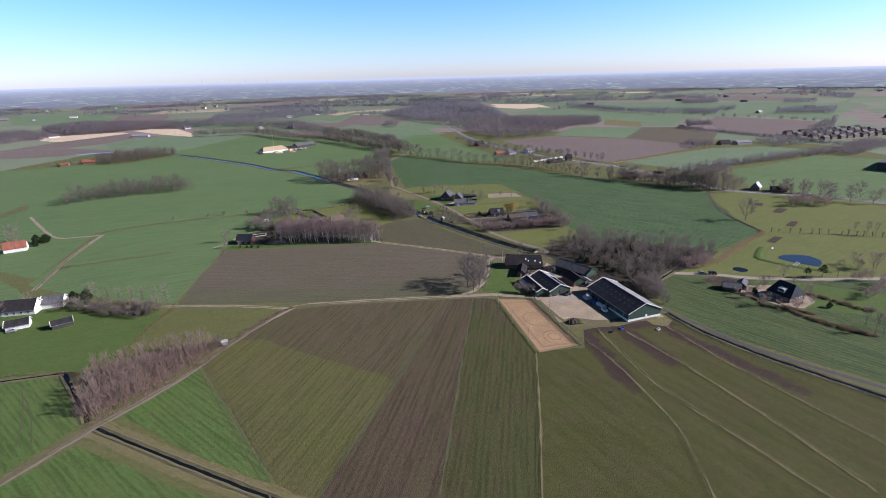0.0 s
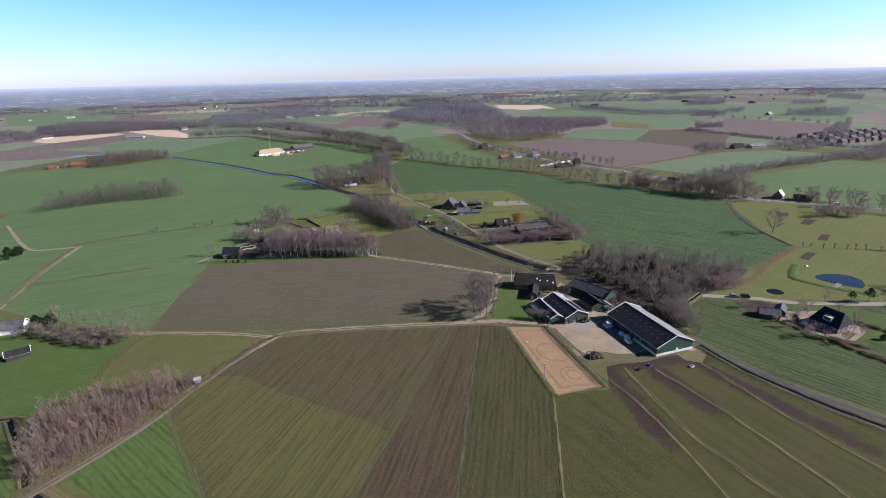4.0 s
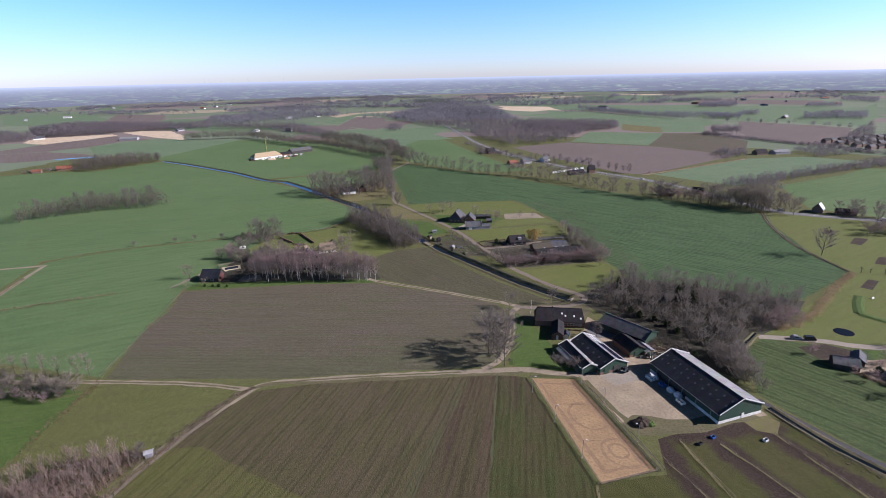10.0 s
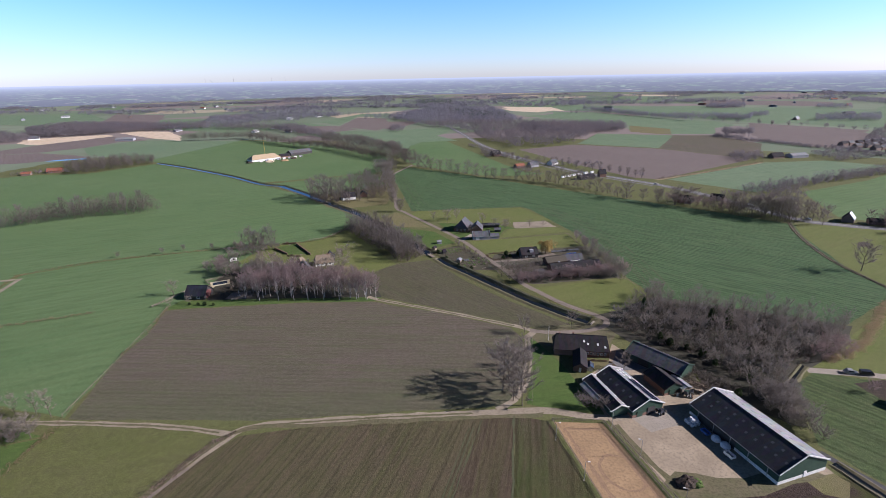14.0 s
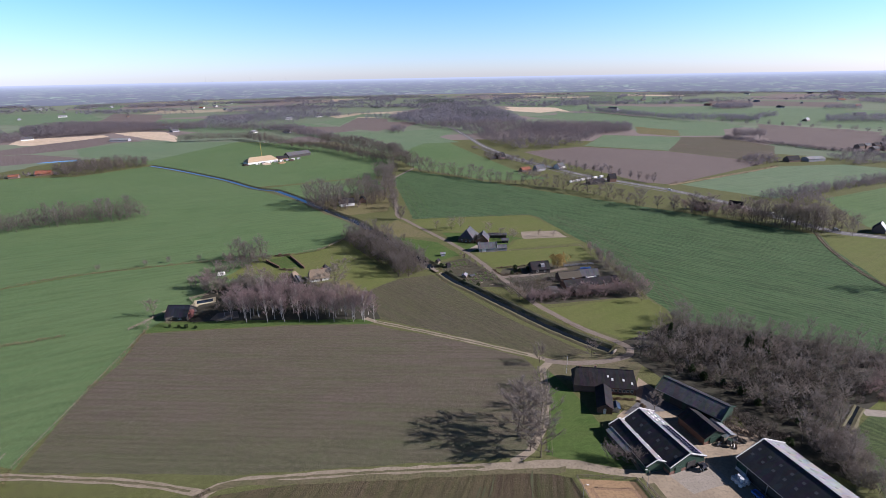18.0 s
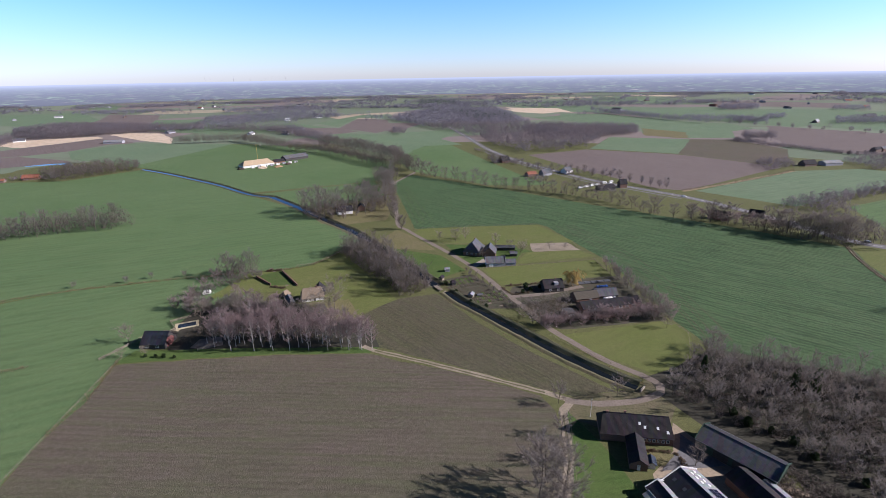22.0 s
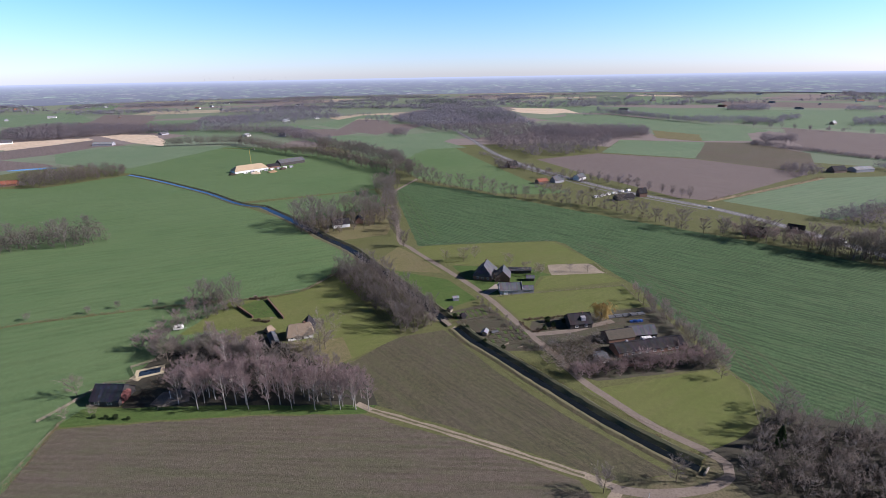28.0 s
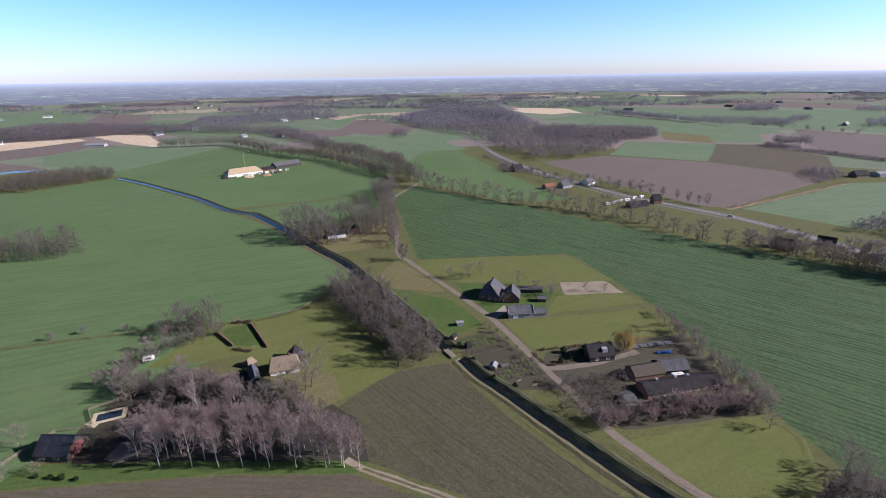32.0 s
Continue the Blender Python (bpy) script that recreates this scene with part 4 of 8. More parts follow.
patch("verge", [(60, 219), (66, 224), (78, 221), (94, 223), (106, 226), (112, 221), (94, 216), (76, 213.5), (66, 212.5)], VERGE, "weedy worn edge of the yard", "ground", 1.6)
patch("verge", [(53, 246), (57.5, 231), (63.5, 214), (66.5, 214), (60, 232), (56, 246.5)], VERGE, "rough grass along the arena fence", "ground", 0.7)
patch("concrete_apron", [(61, 251), (77, 255), (80, 246), (66, 242)], CONCRETE, "pale concrete apron before the cow shed", "yard")
patch("riding_arena", [(33, 248.5), (50.5, 247), (63.5, 197), (44.5, 192)], SAND, "rectangular riding arena of orange sand", "sand", 0.15)
for cx, cy, rx, ry, k in ((55.5, 205, 6.2, 6.8, 0), (49.5, 224, 6.4, 7.6, 1), (54.6, 206, 3.0, 3.4, 2)):
    ring = [(cx + rx * math.cos(a) - 0.26 * ry * math.sin(a) * 0.6, cy + ry * math.sin(a)) for a in [0.35 * i + 0.2 * k for i in range(19)]]
    ribbon("hoof_track", ring, flat(0.9), DARK_SAND, "darker trodden hoof track in the arena sand", "sand", 0.25, 40 + k, 1.5)
for k, (a, b) in enumerate((((36, 245), (47.2, 196)), ((49, 244), (60.8, 199)), ((37, 244.6), (48.6, 244)), ((47.5, 197), (60.5, 199.5)))):
    ribbon("hoof_track", [a, b], flat(1.4), DARK_SAND, "darker trodden hoof track along the arena edge", "sand", 0.35, 44 + k, 2.0)
patch("garden", [(25, 409), (30, 425), (62, 433), (100, 440), (101, 415), (104, 380), (48, 372), (37, 379)], GARDEN, "house gardens and orchard soil", "garden")
patch("allotment", [(-13, 436), (7, 446), (26, 411), (31, 396), (12, 396), (-2, 412)], GARDEN, "vegetable allotment with dug beds", "garden")
patch("garden", [(-10, 505), (42, 497), (54, 486), (45, 484), (36, 462), (14, 457), (6, 464)], LAWN, "farmhouse garden", "garden")
patch("garden", [(186, 264), (212, 258), (250, 235), (262, 215), (226, 212), (186, 229), (178, 240)], LAWN, "villa garden with hedges", "garden")
patch("yard", [(182, 256), (194, 256), (203, 246), (201, 233), (190, 226), (180, 230), (171, 242), (164, 250), (174, 258)], YARD, "sandy gravel yard round the villa", "yard", 0.8)
patch("garden", [(-270, 262), (-228, 270), (-152, 246), (-170, 238), (-195, 232), (-230, 229), (-280, 240)], LAWN, "farmstead garden with shrubs", "garden")
patch("garden", [(-145, 608), (-113, 632), (-73, 664), (-60, 612), (-62, 575), (-96, 562), (-118, 566)], STRAW, "villa garden by the canal", "garden")

# the land beyond
patch("field", [(-227, 692), (-94, 745), (-75, 765), (-84, 885), (-236, 1064), (-420, 1130), (-600, 1080), (-560, 930), (-442, 862), (-281, 742)], GREEN_W, "broad green grassland beyond the canal")
patch("field", [(-222, 682), (-94, 741), (-73, 668), (-113, 634), (-148, 612), (-158, 630)], GREEN_W, "green grassland between canal and villa")
patch("field", [(123, 928), (228, 976), (351, 908), (411, 828), (430, 790), (376, 754), (248, 668), (222, 682), (160, 825)], PINK, "wide bare pinkish loam field")
patch("field", [(235, 984), (318, 1136), (452, 1081), (522, 1066), (538, 940), (470, 835), (430, 800), (411, 831), (353, 912)], PLOUGH, "striped brown and green field")
patch("field", [(258, 666), (432, 765), (520, 770), (566, 722), (460, 670), (342, 609), (318, 596)], HAZED_GREEN, "green meadow beyond the main road")
patch("field", [(363, 592), (470, 640), (530, 678), (600, 620), (620, 480), (470, 410), (405, 428), (353, 480), (330, 500)], GREEN_W, "pale green field beside the main road")
patch("field", [(-47, 800), (40, 714), (160, 690), (98, 735), (60, 860), (20, 1000), (-20, 1160), (-190, 1020), (-84, 895)], GREEN_W, "green pasture between tree rows")
patch("field", [(48, 698), (146, 634), (222, 562), (282, 500), (263, 603), (205, 677), (168, 725)], GRASS, "roadside pastures and paddocks")
patch("field", [(-833, 1118), (-801, 1177), (-768, 1267), (-803, 1300), (-899, 1264), (-940, 1220), (-900, 1150)], PALE, "long strip of pale bare sand", "sand", 3.0)
patch("field", [(-799, 1335), (-637, 1199), (-556, 1150), (-593, 1228), (-680, 1346), (-772, 1370)], PALE, "pale sandy excavation", "sand", 3.0)
patch("field", [(-830, 1112), (-770, 1255), (-660, 1190), (-630, 1160), (-681, 1150), (-696, 1061), (-738, 1007), (-860, 960)], PINK, "brown bare field")
patch("field", [(-304, 1211), (-233, 1247), (-222, 1469), (-120, 1281), (-60, 1500), (-240, 1520)], PINK, "distant bare brown field")
patch("field", [(216, 1969), (315, 1974), (373, 1806), (308, 1751), (235, 1835)], PALE, "distant strip of pale sand", "sand", 3.0)

# tracks, lanes and roads
ribbon("track", [(-170, 66), (-150, 110), (-143, 125), (-131, 148), (-119, 168), (-109, 188), (-103, 207), (-92, 230), (-83, 245)], flat(3.6), LANE, "brown earth farm track beside the thicket", "track", 0.35)
ribbon("track", [(-92, 230), (-83, 245), (-76, 249), (-57, 251), (-25, 253), (4, 254), (30, 255), (47, 251), (58, 250)], flat(3.4), TRACK, "sandy farm track with grassy middle", "track", 0.35)
ribbon("track", [(-83, 245), (-110, 250), (-152, 253), (-185, 254), (-230, 262)], flat(2.6), TRACK, "sandy farm track along the fields", "track", 0.3)
ribbon("verge", [(-150, 112), (-132, 150), (-110, 190), (-94, 230), (-80, 247.5), (-57, 249), (-25, 250.6), (4, 251.6), (30, 252.5)], flat(2.2), VERGE, "rough grass verge of the track", "verge", 0.5)
ribbon("track", [(-50, 359), (-44, 355), (-28, 348), (-8, 339), (14, 328.5), (29, 321), (38, 316)], flat(2.8), TRACK, "sandy track between two fields", "track", 0.3)
ribbon("track", [(39, 316), (34, 310), (32, 298), (30, 285), (26, 272), (20, 261), (13, 256)], flat(3.0), TRACK, "worn track beside the farmhouse lawn", "track", 0.3)
ribbon("lane", [(36, 316), (44, 314), (54, 313.5), (68, 316), (75, 320), (77, 325), (72, 332), (61, 343), (49, 361), (40, 377), (35.5, 392), (27, 411), (15, 442), (5, 464), (-12, 494), (-31, 525), (-43, 546), (-50, 558), (-57, 612), (-70, 694), (-70, 729), (-48, 798)], flat(3.5), LANE, "reddish earth lane along the canal", "lane", 0.2)
ribbon("lane", [(26, 411), (46, 414), (64, 421), (72, 424)], flat(3.6), LANE, "drive to the orchard farm", "lane", 0.2)
ribbon("lane", [(8, 459), (14, 466), (18, 472)], flat(5.0), CONCRETE, "paved drive of the farmhouse", "lane", 0.2)
ribbon("track", [(117, 231), (122, 222), (136, 197), (153, 177), (173, 158), (210, 118)], flat(2.6), SHADED_ROAD, "narrow paved track along the ditch", "track", 0.15)
ribbon("lane", [(146, 278), (171, 273), (187, 267), (215, 263), (260, 260), (340, 258)], flat(4.2), CONCRETE, "pale country lane", "lane", 0.15)
ribbon("track", [(-252, 282), (-260, 309), (-267, 328), (-272, 347), (-282, 397)], flat(3.0), TRACK, "sandy field track between hedges", "track", 0.4)
ribbon("track", [(-393, 463), (-369, 439), (-339, 410), (-315, 391), (-300, 392), (-284, 395)], flat(2.6), TRACK, "sandy field track", "track", 0.4)
ribbon("road", [(0, 1420), (40, 1171), (66, 998), (99, 876), (128, 808), (168, 727), (205, 679), (236, 639), (263, 585), (291, 500), (313, 479), (348, 462), (387, 441), (420, 405), (500, 330)], flat(10.0), ASPHALT, "grey provincial road", "road", 0.1)
ribbon("cycle_path", [(60, 960), (88, 876), (117, 806), (158, 722), (196, 674), (228, 634)], flat(3.0), ASPHALT, "cycle path beside the main road", "road", 0.1)
ribbon("verge", [(244, 665), (330, 710), (428, 764)], flat(5.0), REED, "dry verge at a field edge", "verge", 0.8)

# ditches and canal
CANAL_A = [(67, 323), (58, 331), (44, 346), (33, 360), (20, 377), (8, 393), (-3, 407), (-10, 419)]
CANAL_B = [(-15, 427), (-30, 452), (-45, 477), (-61, 501), (-70, 516), (-86, 541), (-113, 572), (-155, 624), (-196, 670)]
CANAL_C = [(-196, 670), (-227, 686), (-281, 736), (-333, 777), (-391, 821), (-442, 855)]
CANAL_W = {CANAL_A[0]: 3.2, CANAL_B[0]: 5.4, CANAL_C[0]: 4.0}
for line in (CANAL_A, CANAL_B, CANAL_C):
    w = CANAL_W[line[0]] / 2
    ribbon("canal", line, flat(CANAL_W[line[0]]), WATER, "narrow dark canal reflecting the sky", "water", 0.15)
    for s in (1, -1):
        if s > 0:
            prof = [(w + 3.0, 0.0), (w + 1.6, 0.5 if line is CANAL_A else 0.2), (w - 0.1, 0.0)]
        else:
            prof = [(-6.4, 0.0), (-4.6, 1.3), (-3.2, 1.1), (-1.6, 0.0)] if line is CANAL_A else [(-w - 3.6, 0.0), (-w - 2.0, 1.0), (0.1 - w, 0.0)]
        # east bank raised and darkened for its shade; last stretch dark on both sides
        ribbon("canal_bank", line, prof, VERGE if s > 0 and line is not CANAL_C else SHADED_BANK, "rough grass bank of the canal", "bank", 0.28, 7 + s, 3.0)
for line, w, mat in (([(-128, 150), (-92, 133), (-57, 117), (-20, 100), (20, 82)], 1.6, WATER), ([(-166, 187), (-150, 171), (-134, 154)], 2.0, WATER), ([(-260, 168), (-190, 183), (-166, 188)], 1.2, WATER),
                     ([(118, 226), (127, 205), (141, 184), (154, 169), (168, 153), (205, 112)], 2.2, WATER), ([(133, 269), (141, 276), (147, 281)], 1.4, WATER), ([(249, 353), (250, 401), (264, 452), (281, 490)], 0.6, WATER)):
    ribbon("ditch", line, flat(w), mat, "narrow dark drainage ditch", "water", 0.15)
    for s in (1, -1):
        ribbon("ditch_bank", line, [(s * (w / 2 + 1.4), 0.0), (s * (w / 2 + 0.7), 0.3), (s * (w / 2 - 0.2), 0.0)], VERGE, "rough grass bank of the ditch", "bank", 0.25, 9 + s)
patch("pond", [(224, 297), (226, 292), (232, 286), (239, 281), (244, 285), (248, 292), (246, 300), (240, 302.5), (233, 303), (227, 301)], POND, "blue garden pond", "water", 0.3)
patch("pond", [(188.6 + 4.3 * math.cos(0.4 * i), 280.2 + 4.0 * math.sin(0.4 * i)) for i in range(16)], WATER, "small round dark pond", "water", 0.2)
patch("pond", [(-660, 905), (-600, 925), (-585, 915), (-640, 897)], POND, "distant blue pond", "water", 2)

# grassy crowns between the wheel ruts
for k, line in enumerate(([(-150, 110), (-131, 148), (-119, 168), (-109, 188), (-103, 207), (-92, 230), (-83, 245), (-76, 249), (-57, 251), (-25, 253), (4, 254)], [(-88, 246), (-110, 250), (-152, 253), (-185, 254)], [(-44, 355), (-28, 348), (-8, 339), (14, 328.5), (29, 321)], [(33, 306), (32, 298), (30, 285), (26, 272)], [(-252, 282), (-267, 328), (-277, 372)])):
    ribbon("track_crown", line, flat(0.9), VERGE, "strip of grass between wheel ruts", "verge", 0.2, 60 + k, 2.0)
# headland wheel lines in the wheat and the green crop
WHEAT_EDGE = [(109, 352), (111, 372), (111, 411), (105, 468), (95, 502), (81, 545)]
for k in range(5):
    off = 2.0 + 3.1 * k + (0.9, 0.0, 1.3, 0.4, 1.8)[k]
    ribbon("wheel_line", [(x + off, y + off * 0.35) for x, y in WHEAT_EDGE], flat(0.5), WHEEL, "narrow wheel line in the wheat", "wheel track", 0.2, 70 + k, 3.0)
for k in range(6):
    off = 1.0 + 3.0 * k
    ribbon("wheel_line", [(-68 + off, 728 - off), (-54 + off, 655), (-33 + off * 0.8, 555 + off)], flat(0.35), GREEN_C if k % 2 else WHEEL, "narrow wheel line in the wheat", "wheel track", 0.12, 80 + k, 4.0)
for k, line in enumerate(([(-111, 192), (-82, 154), (-53, 115)], [(-109.4, 193), (-80.4, 155), (-51.4, 116)], [(-107.4, 193.5), (-78.6, 156), (-49.6, 116.5)], [(-172, 172), (-160, 160), (-146, 142)], [(-176, 176), (-163, 160), (-149, 138)], [(2, 246), (-14, 196), (-36, 128)], [(3.6, 246), (-12.4, 196), (-34.4, 128)])):
    ribbon("wheel_line", line, flat(0.4), WHEEL, "narrow wheel line through the crop", "wheel track", 0.1, 90 + k, 2.0)
for k, line in enumerate(([(0, 1420), (40, 1171), (66, 998), (99, 876), (128, 808), (168, 727), (205, 679), (236, 639), (263, 585), (291, 500), (313, 479), (348, 462), (387, 441)],)):
    ribbon("road_line", line, flat(0.3), WHITE, "white centre line of the road", "road marking", 0.02, 3)
# garden beds by the pond
for bed in ([(237, 330), (241, 326), (255, 338), (251, 341)], [(275, 365), (280, 362), (293, 375), (288, 377)], [(290, 404), (295, 400), (311, 413), (304, 417)], [(288, 428), (295, 425), (302, 434), (296, 437)]):
    patch("flower_bed", bed, MUD, "dark bare flower bed in the lawn", "bed", 0.2)

patch("field", [(-247, 1204), (-98, 1043), (25, 1063), (-47, 1224)], HAZED_GREEN, "distant green meadow")
patch("field", [(237, 984), (318, 1134), (450, 1080), (353, 914)], HAZED_GREEN, "green striped part of a brown field", amount=1.5)
patch("field", [(313, 1525), (360, 1752), (484, 1700), (600, 1420), (640, 1290), (540, 1090), (440, 1100), (400, 1180), (440, 1290), (380, 1330)], HAZED_GREEN, "distant green field")
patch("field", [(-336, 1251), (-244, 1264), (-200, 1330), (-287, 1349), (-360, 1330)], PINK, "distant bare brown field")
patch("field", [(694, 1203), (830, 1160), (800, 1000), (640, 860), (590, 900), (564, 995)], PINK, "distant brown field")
patch("field", [(-1258, 1622), (-1182, 1780), (-993, 1847), (-860, 1620), (-1000, 1560)], HAZED_GREEN, "distant green field")
patch("field", [(-760, 1420), (-420, 1560), (-300, 1420), (-500, 1280)], HAZED_GREEN, "distant green field")
patch("field", [(640, 1500), (760, 1260), (1100, 1300), (1250, 1600), (900, 1800)], HAZED_GREEN, "distant green field")
patch("field", [(-696, 1058), (-645, 1165), (-560, 1148), (-420, 1130), (-470, 905), (-560, 930), (-620, 960)], HAZED_GREEN, "green pasture beside the pale sheds")
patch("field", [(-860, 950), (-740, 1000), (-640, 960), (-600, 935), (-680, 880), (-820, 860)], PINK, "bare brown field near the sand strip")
patch("field", [(230, 2080), (520, 2075), (690, 1990), (795, 1836), (647, 1420), (500, 1740), (380, 1820)], HAZED_GREEN, "distant green field")
ribbon("grass_bund", [(211, 298), (219, 287), (229, 279), (240, 272)], [(2.6, 0), (0.9, 0.45), (-0.9, 0.45), (-2.6, 0)], LAWN, "low grassy bund round the pond", "bank", 0.2)
ribbon("grass_bund", [(211, 298), (218, 308), (227, 318)], [(2.6, 0), (0.9, 0.45), (-0.9, 0.45), (-2.6, 0)], LAWN, "low grassy bund round the pond", "bank", 0.2)
for prof in ([(4.4, 0.0), (0.9, 0.0)], [(-0.9, 0.0), (-4.8, 0.0)]):
    ribbon("verge", [(-128, 150), (-92, 133), (-57, 117), (-20, 100), (20, 82)], prof, STRAW, "broad dry grass verge of the ditch", "verge", 0.4, 33, 3.0)


# ---- buildings ----
def window(parent, x, y, z, w, h, turn, depth=0.14):
    """A framed window set on a wall, facing -y before the turn."""
    c, s = math.cos(radians(turn)), math.sin(radians(turn))
    fr, pane = Geo(), Geo()
    t = 0.12
    for dx, dz, sx, sz in ((-w / 2, 0, t, h), (w / 2, 0, t, h), (0, 0, w, t), (0, h - t, w, t), (0, 0, 0.07, h)):
        fr.box(x + dx * c, y + dx * s, z + dz, sx, depth, sz, turn)
    pane.box(x, y, z + t, w - t, depth * 0.5, h - 2 * t, turn)
    f = part("window", fr, WHITE, parent)
    part("pane", pane, GLASS, f)


def door(parent, x, y, z, w, h, turn, mat, name="door"):
    part(name, Geo().box(x, y, z, w, 0.16, h, turn), mat, parent)


def gable(name, x, y, turn, length, width, eave, ridge, wall, roof, label, category, group="", over=0.4, hip=0.0, roof_b=None,
          plinth=None, trim=None, gable_wall=None, chimney=(), lights=(), light_mat=None, light_size=(1.0, 1.3), thick=0.22, shift=0.0):
    """A building with its ridge along local x. hip: how far the ridge stops short of each end. lights: (u, v, side) on the slopes."""
    ob = thing(name, x, y, 0, turn, label, category, group)
    a, b = length / 2, width / 2
    top = ridge - 0.15
    walls = Geo()
    if hip:
        walls.prism([(-a, -b, -0.1), (a, -b, -0.1), (a, b, -0.1), (-a, b, -0.1)], [(-a, -b, eave), (a, -b, eave), (a, b, eave), (-a, b, eave)])
    else:
        walls.prism([(a, -b, -0.1), (a, b, -0.1), (a, b, eave), (a, shift, top), (a, -b, eave)], [(-a, -b, -0.1), (-a, b, -0.1), (-a, b, eave), (-a, shift, top), (-a, -b, eave)])
    part("wall", walls, wall, ob)
    if gable_wall:
        for s in (1, -1):
            g = Geo()
            e = s * (a + 0.03)
            g.prism([(e, -b, 1.2), (e, b, 1.2), (e, b, eave), (e, shift, top), (e, -b, eave)][::s], [(s * a, -b, 1.2), (s * a, b, 1.2), (s * a, b, eave), (s * a, shift, top), (s * a, -b, eave)][::s])
            part("gable_cladding", g, gable_wall, ob)
    if plinth:
        g = Geo()
        for px, py, sx, sy in ((0, -b, length + 0.12, 0.12), (0, b, length + 0.12, 0.12), (-a, 0, 0.12, width), (a, 0, 0.12, width)):
            g.box(px, py, -0.05, sx, sy, 1.25)
        part("plinth", g, plinth, ob, "pale plinth")
    drop = (ridge - eave) / b
    ea, eb, ez = a + over, b + over, eave - drop * over + 0.12
    ra, rz = a + over - hip, ridge + 0.12
    south = [(-ea, -eb, ez), (ea, -eb, ez), (ra, shift, rz), (-ra, shift, rz)]
    north = [(ea, eb, ez), (-ea, eb, ez), (-ra, shift, rz), (ra, shift, rz)]
    slopes = {-1: south, 1: north}
    r1 = part("roof_slope", Geo().slab(south, thick), roof, ob)
    r2 = part("roof_slope", Geo().slab(north, thick), roof_b or roof, ob)
    if hip:
        part("roof_hip", Geo().slab([(ea, -eb, ez), (ea, eb, ez), (ra, shift, rz)], thick), roof, ob)
        part("roof_hip", Geo().slab([(-ea, eb, ez), (-ea, -eb, ez), (-ra, shift, rz)], thick), roof, ob)
    part("ridge_cap", Geo().tube((-ra, shift, rz), (ra, shift, rz), 0.16, 0.16, 6), roof_b or roof, ob)
    if trim:
        for s in (1, -1):
            for q in (1, -1):
                p0, p1 = Vector((q * (ea + 0.02), s * eb, ez - 0.1)), Vector((q * (ea + 0.02), shift, rz - 0.1))
                part("bargeboard", Geo().slab([p0 + Vector((0.1, 0, 0.16)), p1 + Vector((0.1, 0, 0.16)), p1 + Vector((-0.1, 0, 0.16)), p0 + Vector((-0.1, 0, 0.16))][::s], 0.4), trim, ob)
            part("gutter", Geo().tube((-ea, s * (eb + 0.06), ez - 0.12), (ea, s * (eb + 0.06), ez - 0.12), 0.1, 0.1, 6), METAL, ob)
    for u, v, s in lights:
        p = Vector(slopes[s][0]).lerp(Vector(slopes[s][1]), u)
        q = Vector(slopes[s][3]).lerp(Vector(slopes[s][2]), u)
        c = p.lerp(q, v)
        d = (Vector(slopes[s][1]) - Vector(slopes[s][0])).normalized() * light_size[0] / 2
        e = (q - p).normalized() * light_size[1] / 2
        n = d.cross(e).normalized()
        part("skylight", Geo().slab([c - d - e + n * 0.03, c + d - e + n * 0.03, c + d + e + n * 0.03, c - d + e + n * 0.03], 0.05), light_mat or SKYLIGHT, r1 if s < 0 else r2)
    for cx, cy, ch in chimney:
        g = Geo().box(cx, cy, ridge - 1.5, 0.7, 0.7, ch + 1.5).box(cx, cy, ridge + ch, 0.85, 0.85, 0.12)
        part("chimney", g, BRICK_W, ob, "brick chimney")
    return ob


# the farm
rows_of_lights = [((k + 0.5) / 10, v, -1) for k in range(10) for v in (0.42, 0.68)] + [((k + 0.5) / 10, 0.55, 1) for k in range(10)]
# sunlight put into the barn roof: paler sheet east, dark sheet west
barn = gable("barn", 98.6, 237.6, 107, 35.5, 19.6, 4.2, 8.5, GREEN_P, ROOF_GREY, "large dark green barn with a dark sheet roof, paled on its sunlit slope, and white base", "barn",
             roof_b=ROOF_DARK, plinth=WHITE, trim=WHITE, lights=[(u, v, -s) for u, v, s in rows_of_lights], light_size=(0.8, 0.9))
# cow shed roof likewise: lit slope coloured paler than the shaded one
cow = gable("cow_shed", 64.6, 262.6, 109, 23, 13.6, 3.3, 6.4, GREEN_P, ROOF_GREY, "low cow shed with brick base and solar panels on its roof", "shed", roof_b=ROOF_DARK, plinth=BRICK_W, trim=WHITE,
            lights=[((k + 0.5) / 6, 0.5, 1) for k in range(6)], light_size=(0.9, 1.1))
# side shed roof split the same way, paler towards the sun
lean = gable("side_shed", 55.4, 260.8, 105, 20, 6.8, 3.0, 4.6, GREEN_P, ROOF_GREY, "narrow side shed with a roof strip coloured sunlit pale, and skylights", "shed", roof_b=ROOF_DARK, trim=WHITE,
             lights=[((k + 0.5) / 4, 0.25, -1) for k in range(4)], light_mat=SKY_WHITE, light_size=(1.0, 1.0))
low_lean = gable("lean_to_shed", 51.2, 263.0, 107, 11, 3.6, 2.3, 3.0, DARK_B, ROOF_GREY, "low lean-to shed with a grey sheet roof", "shed")
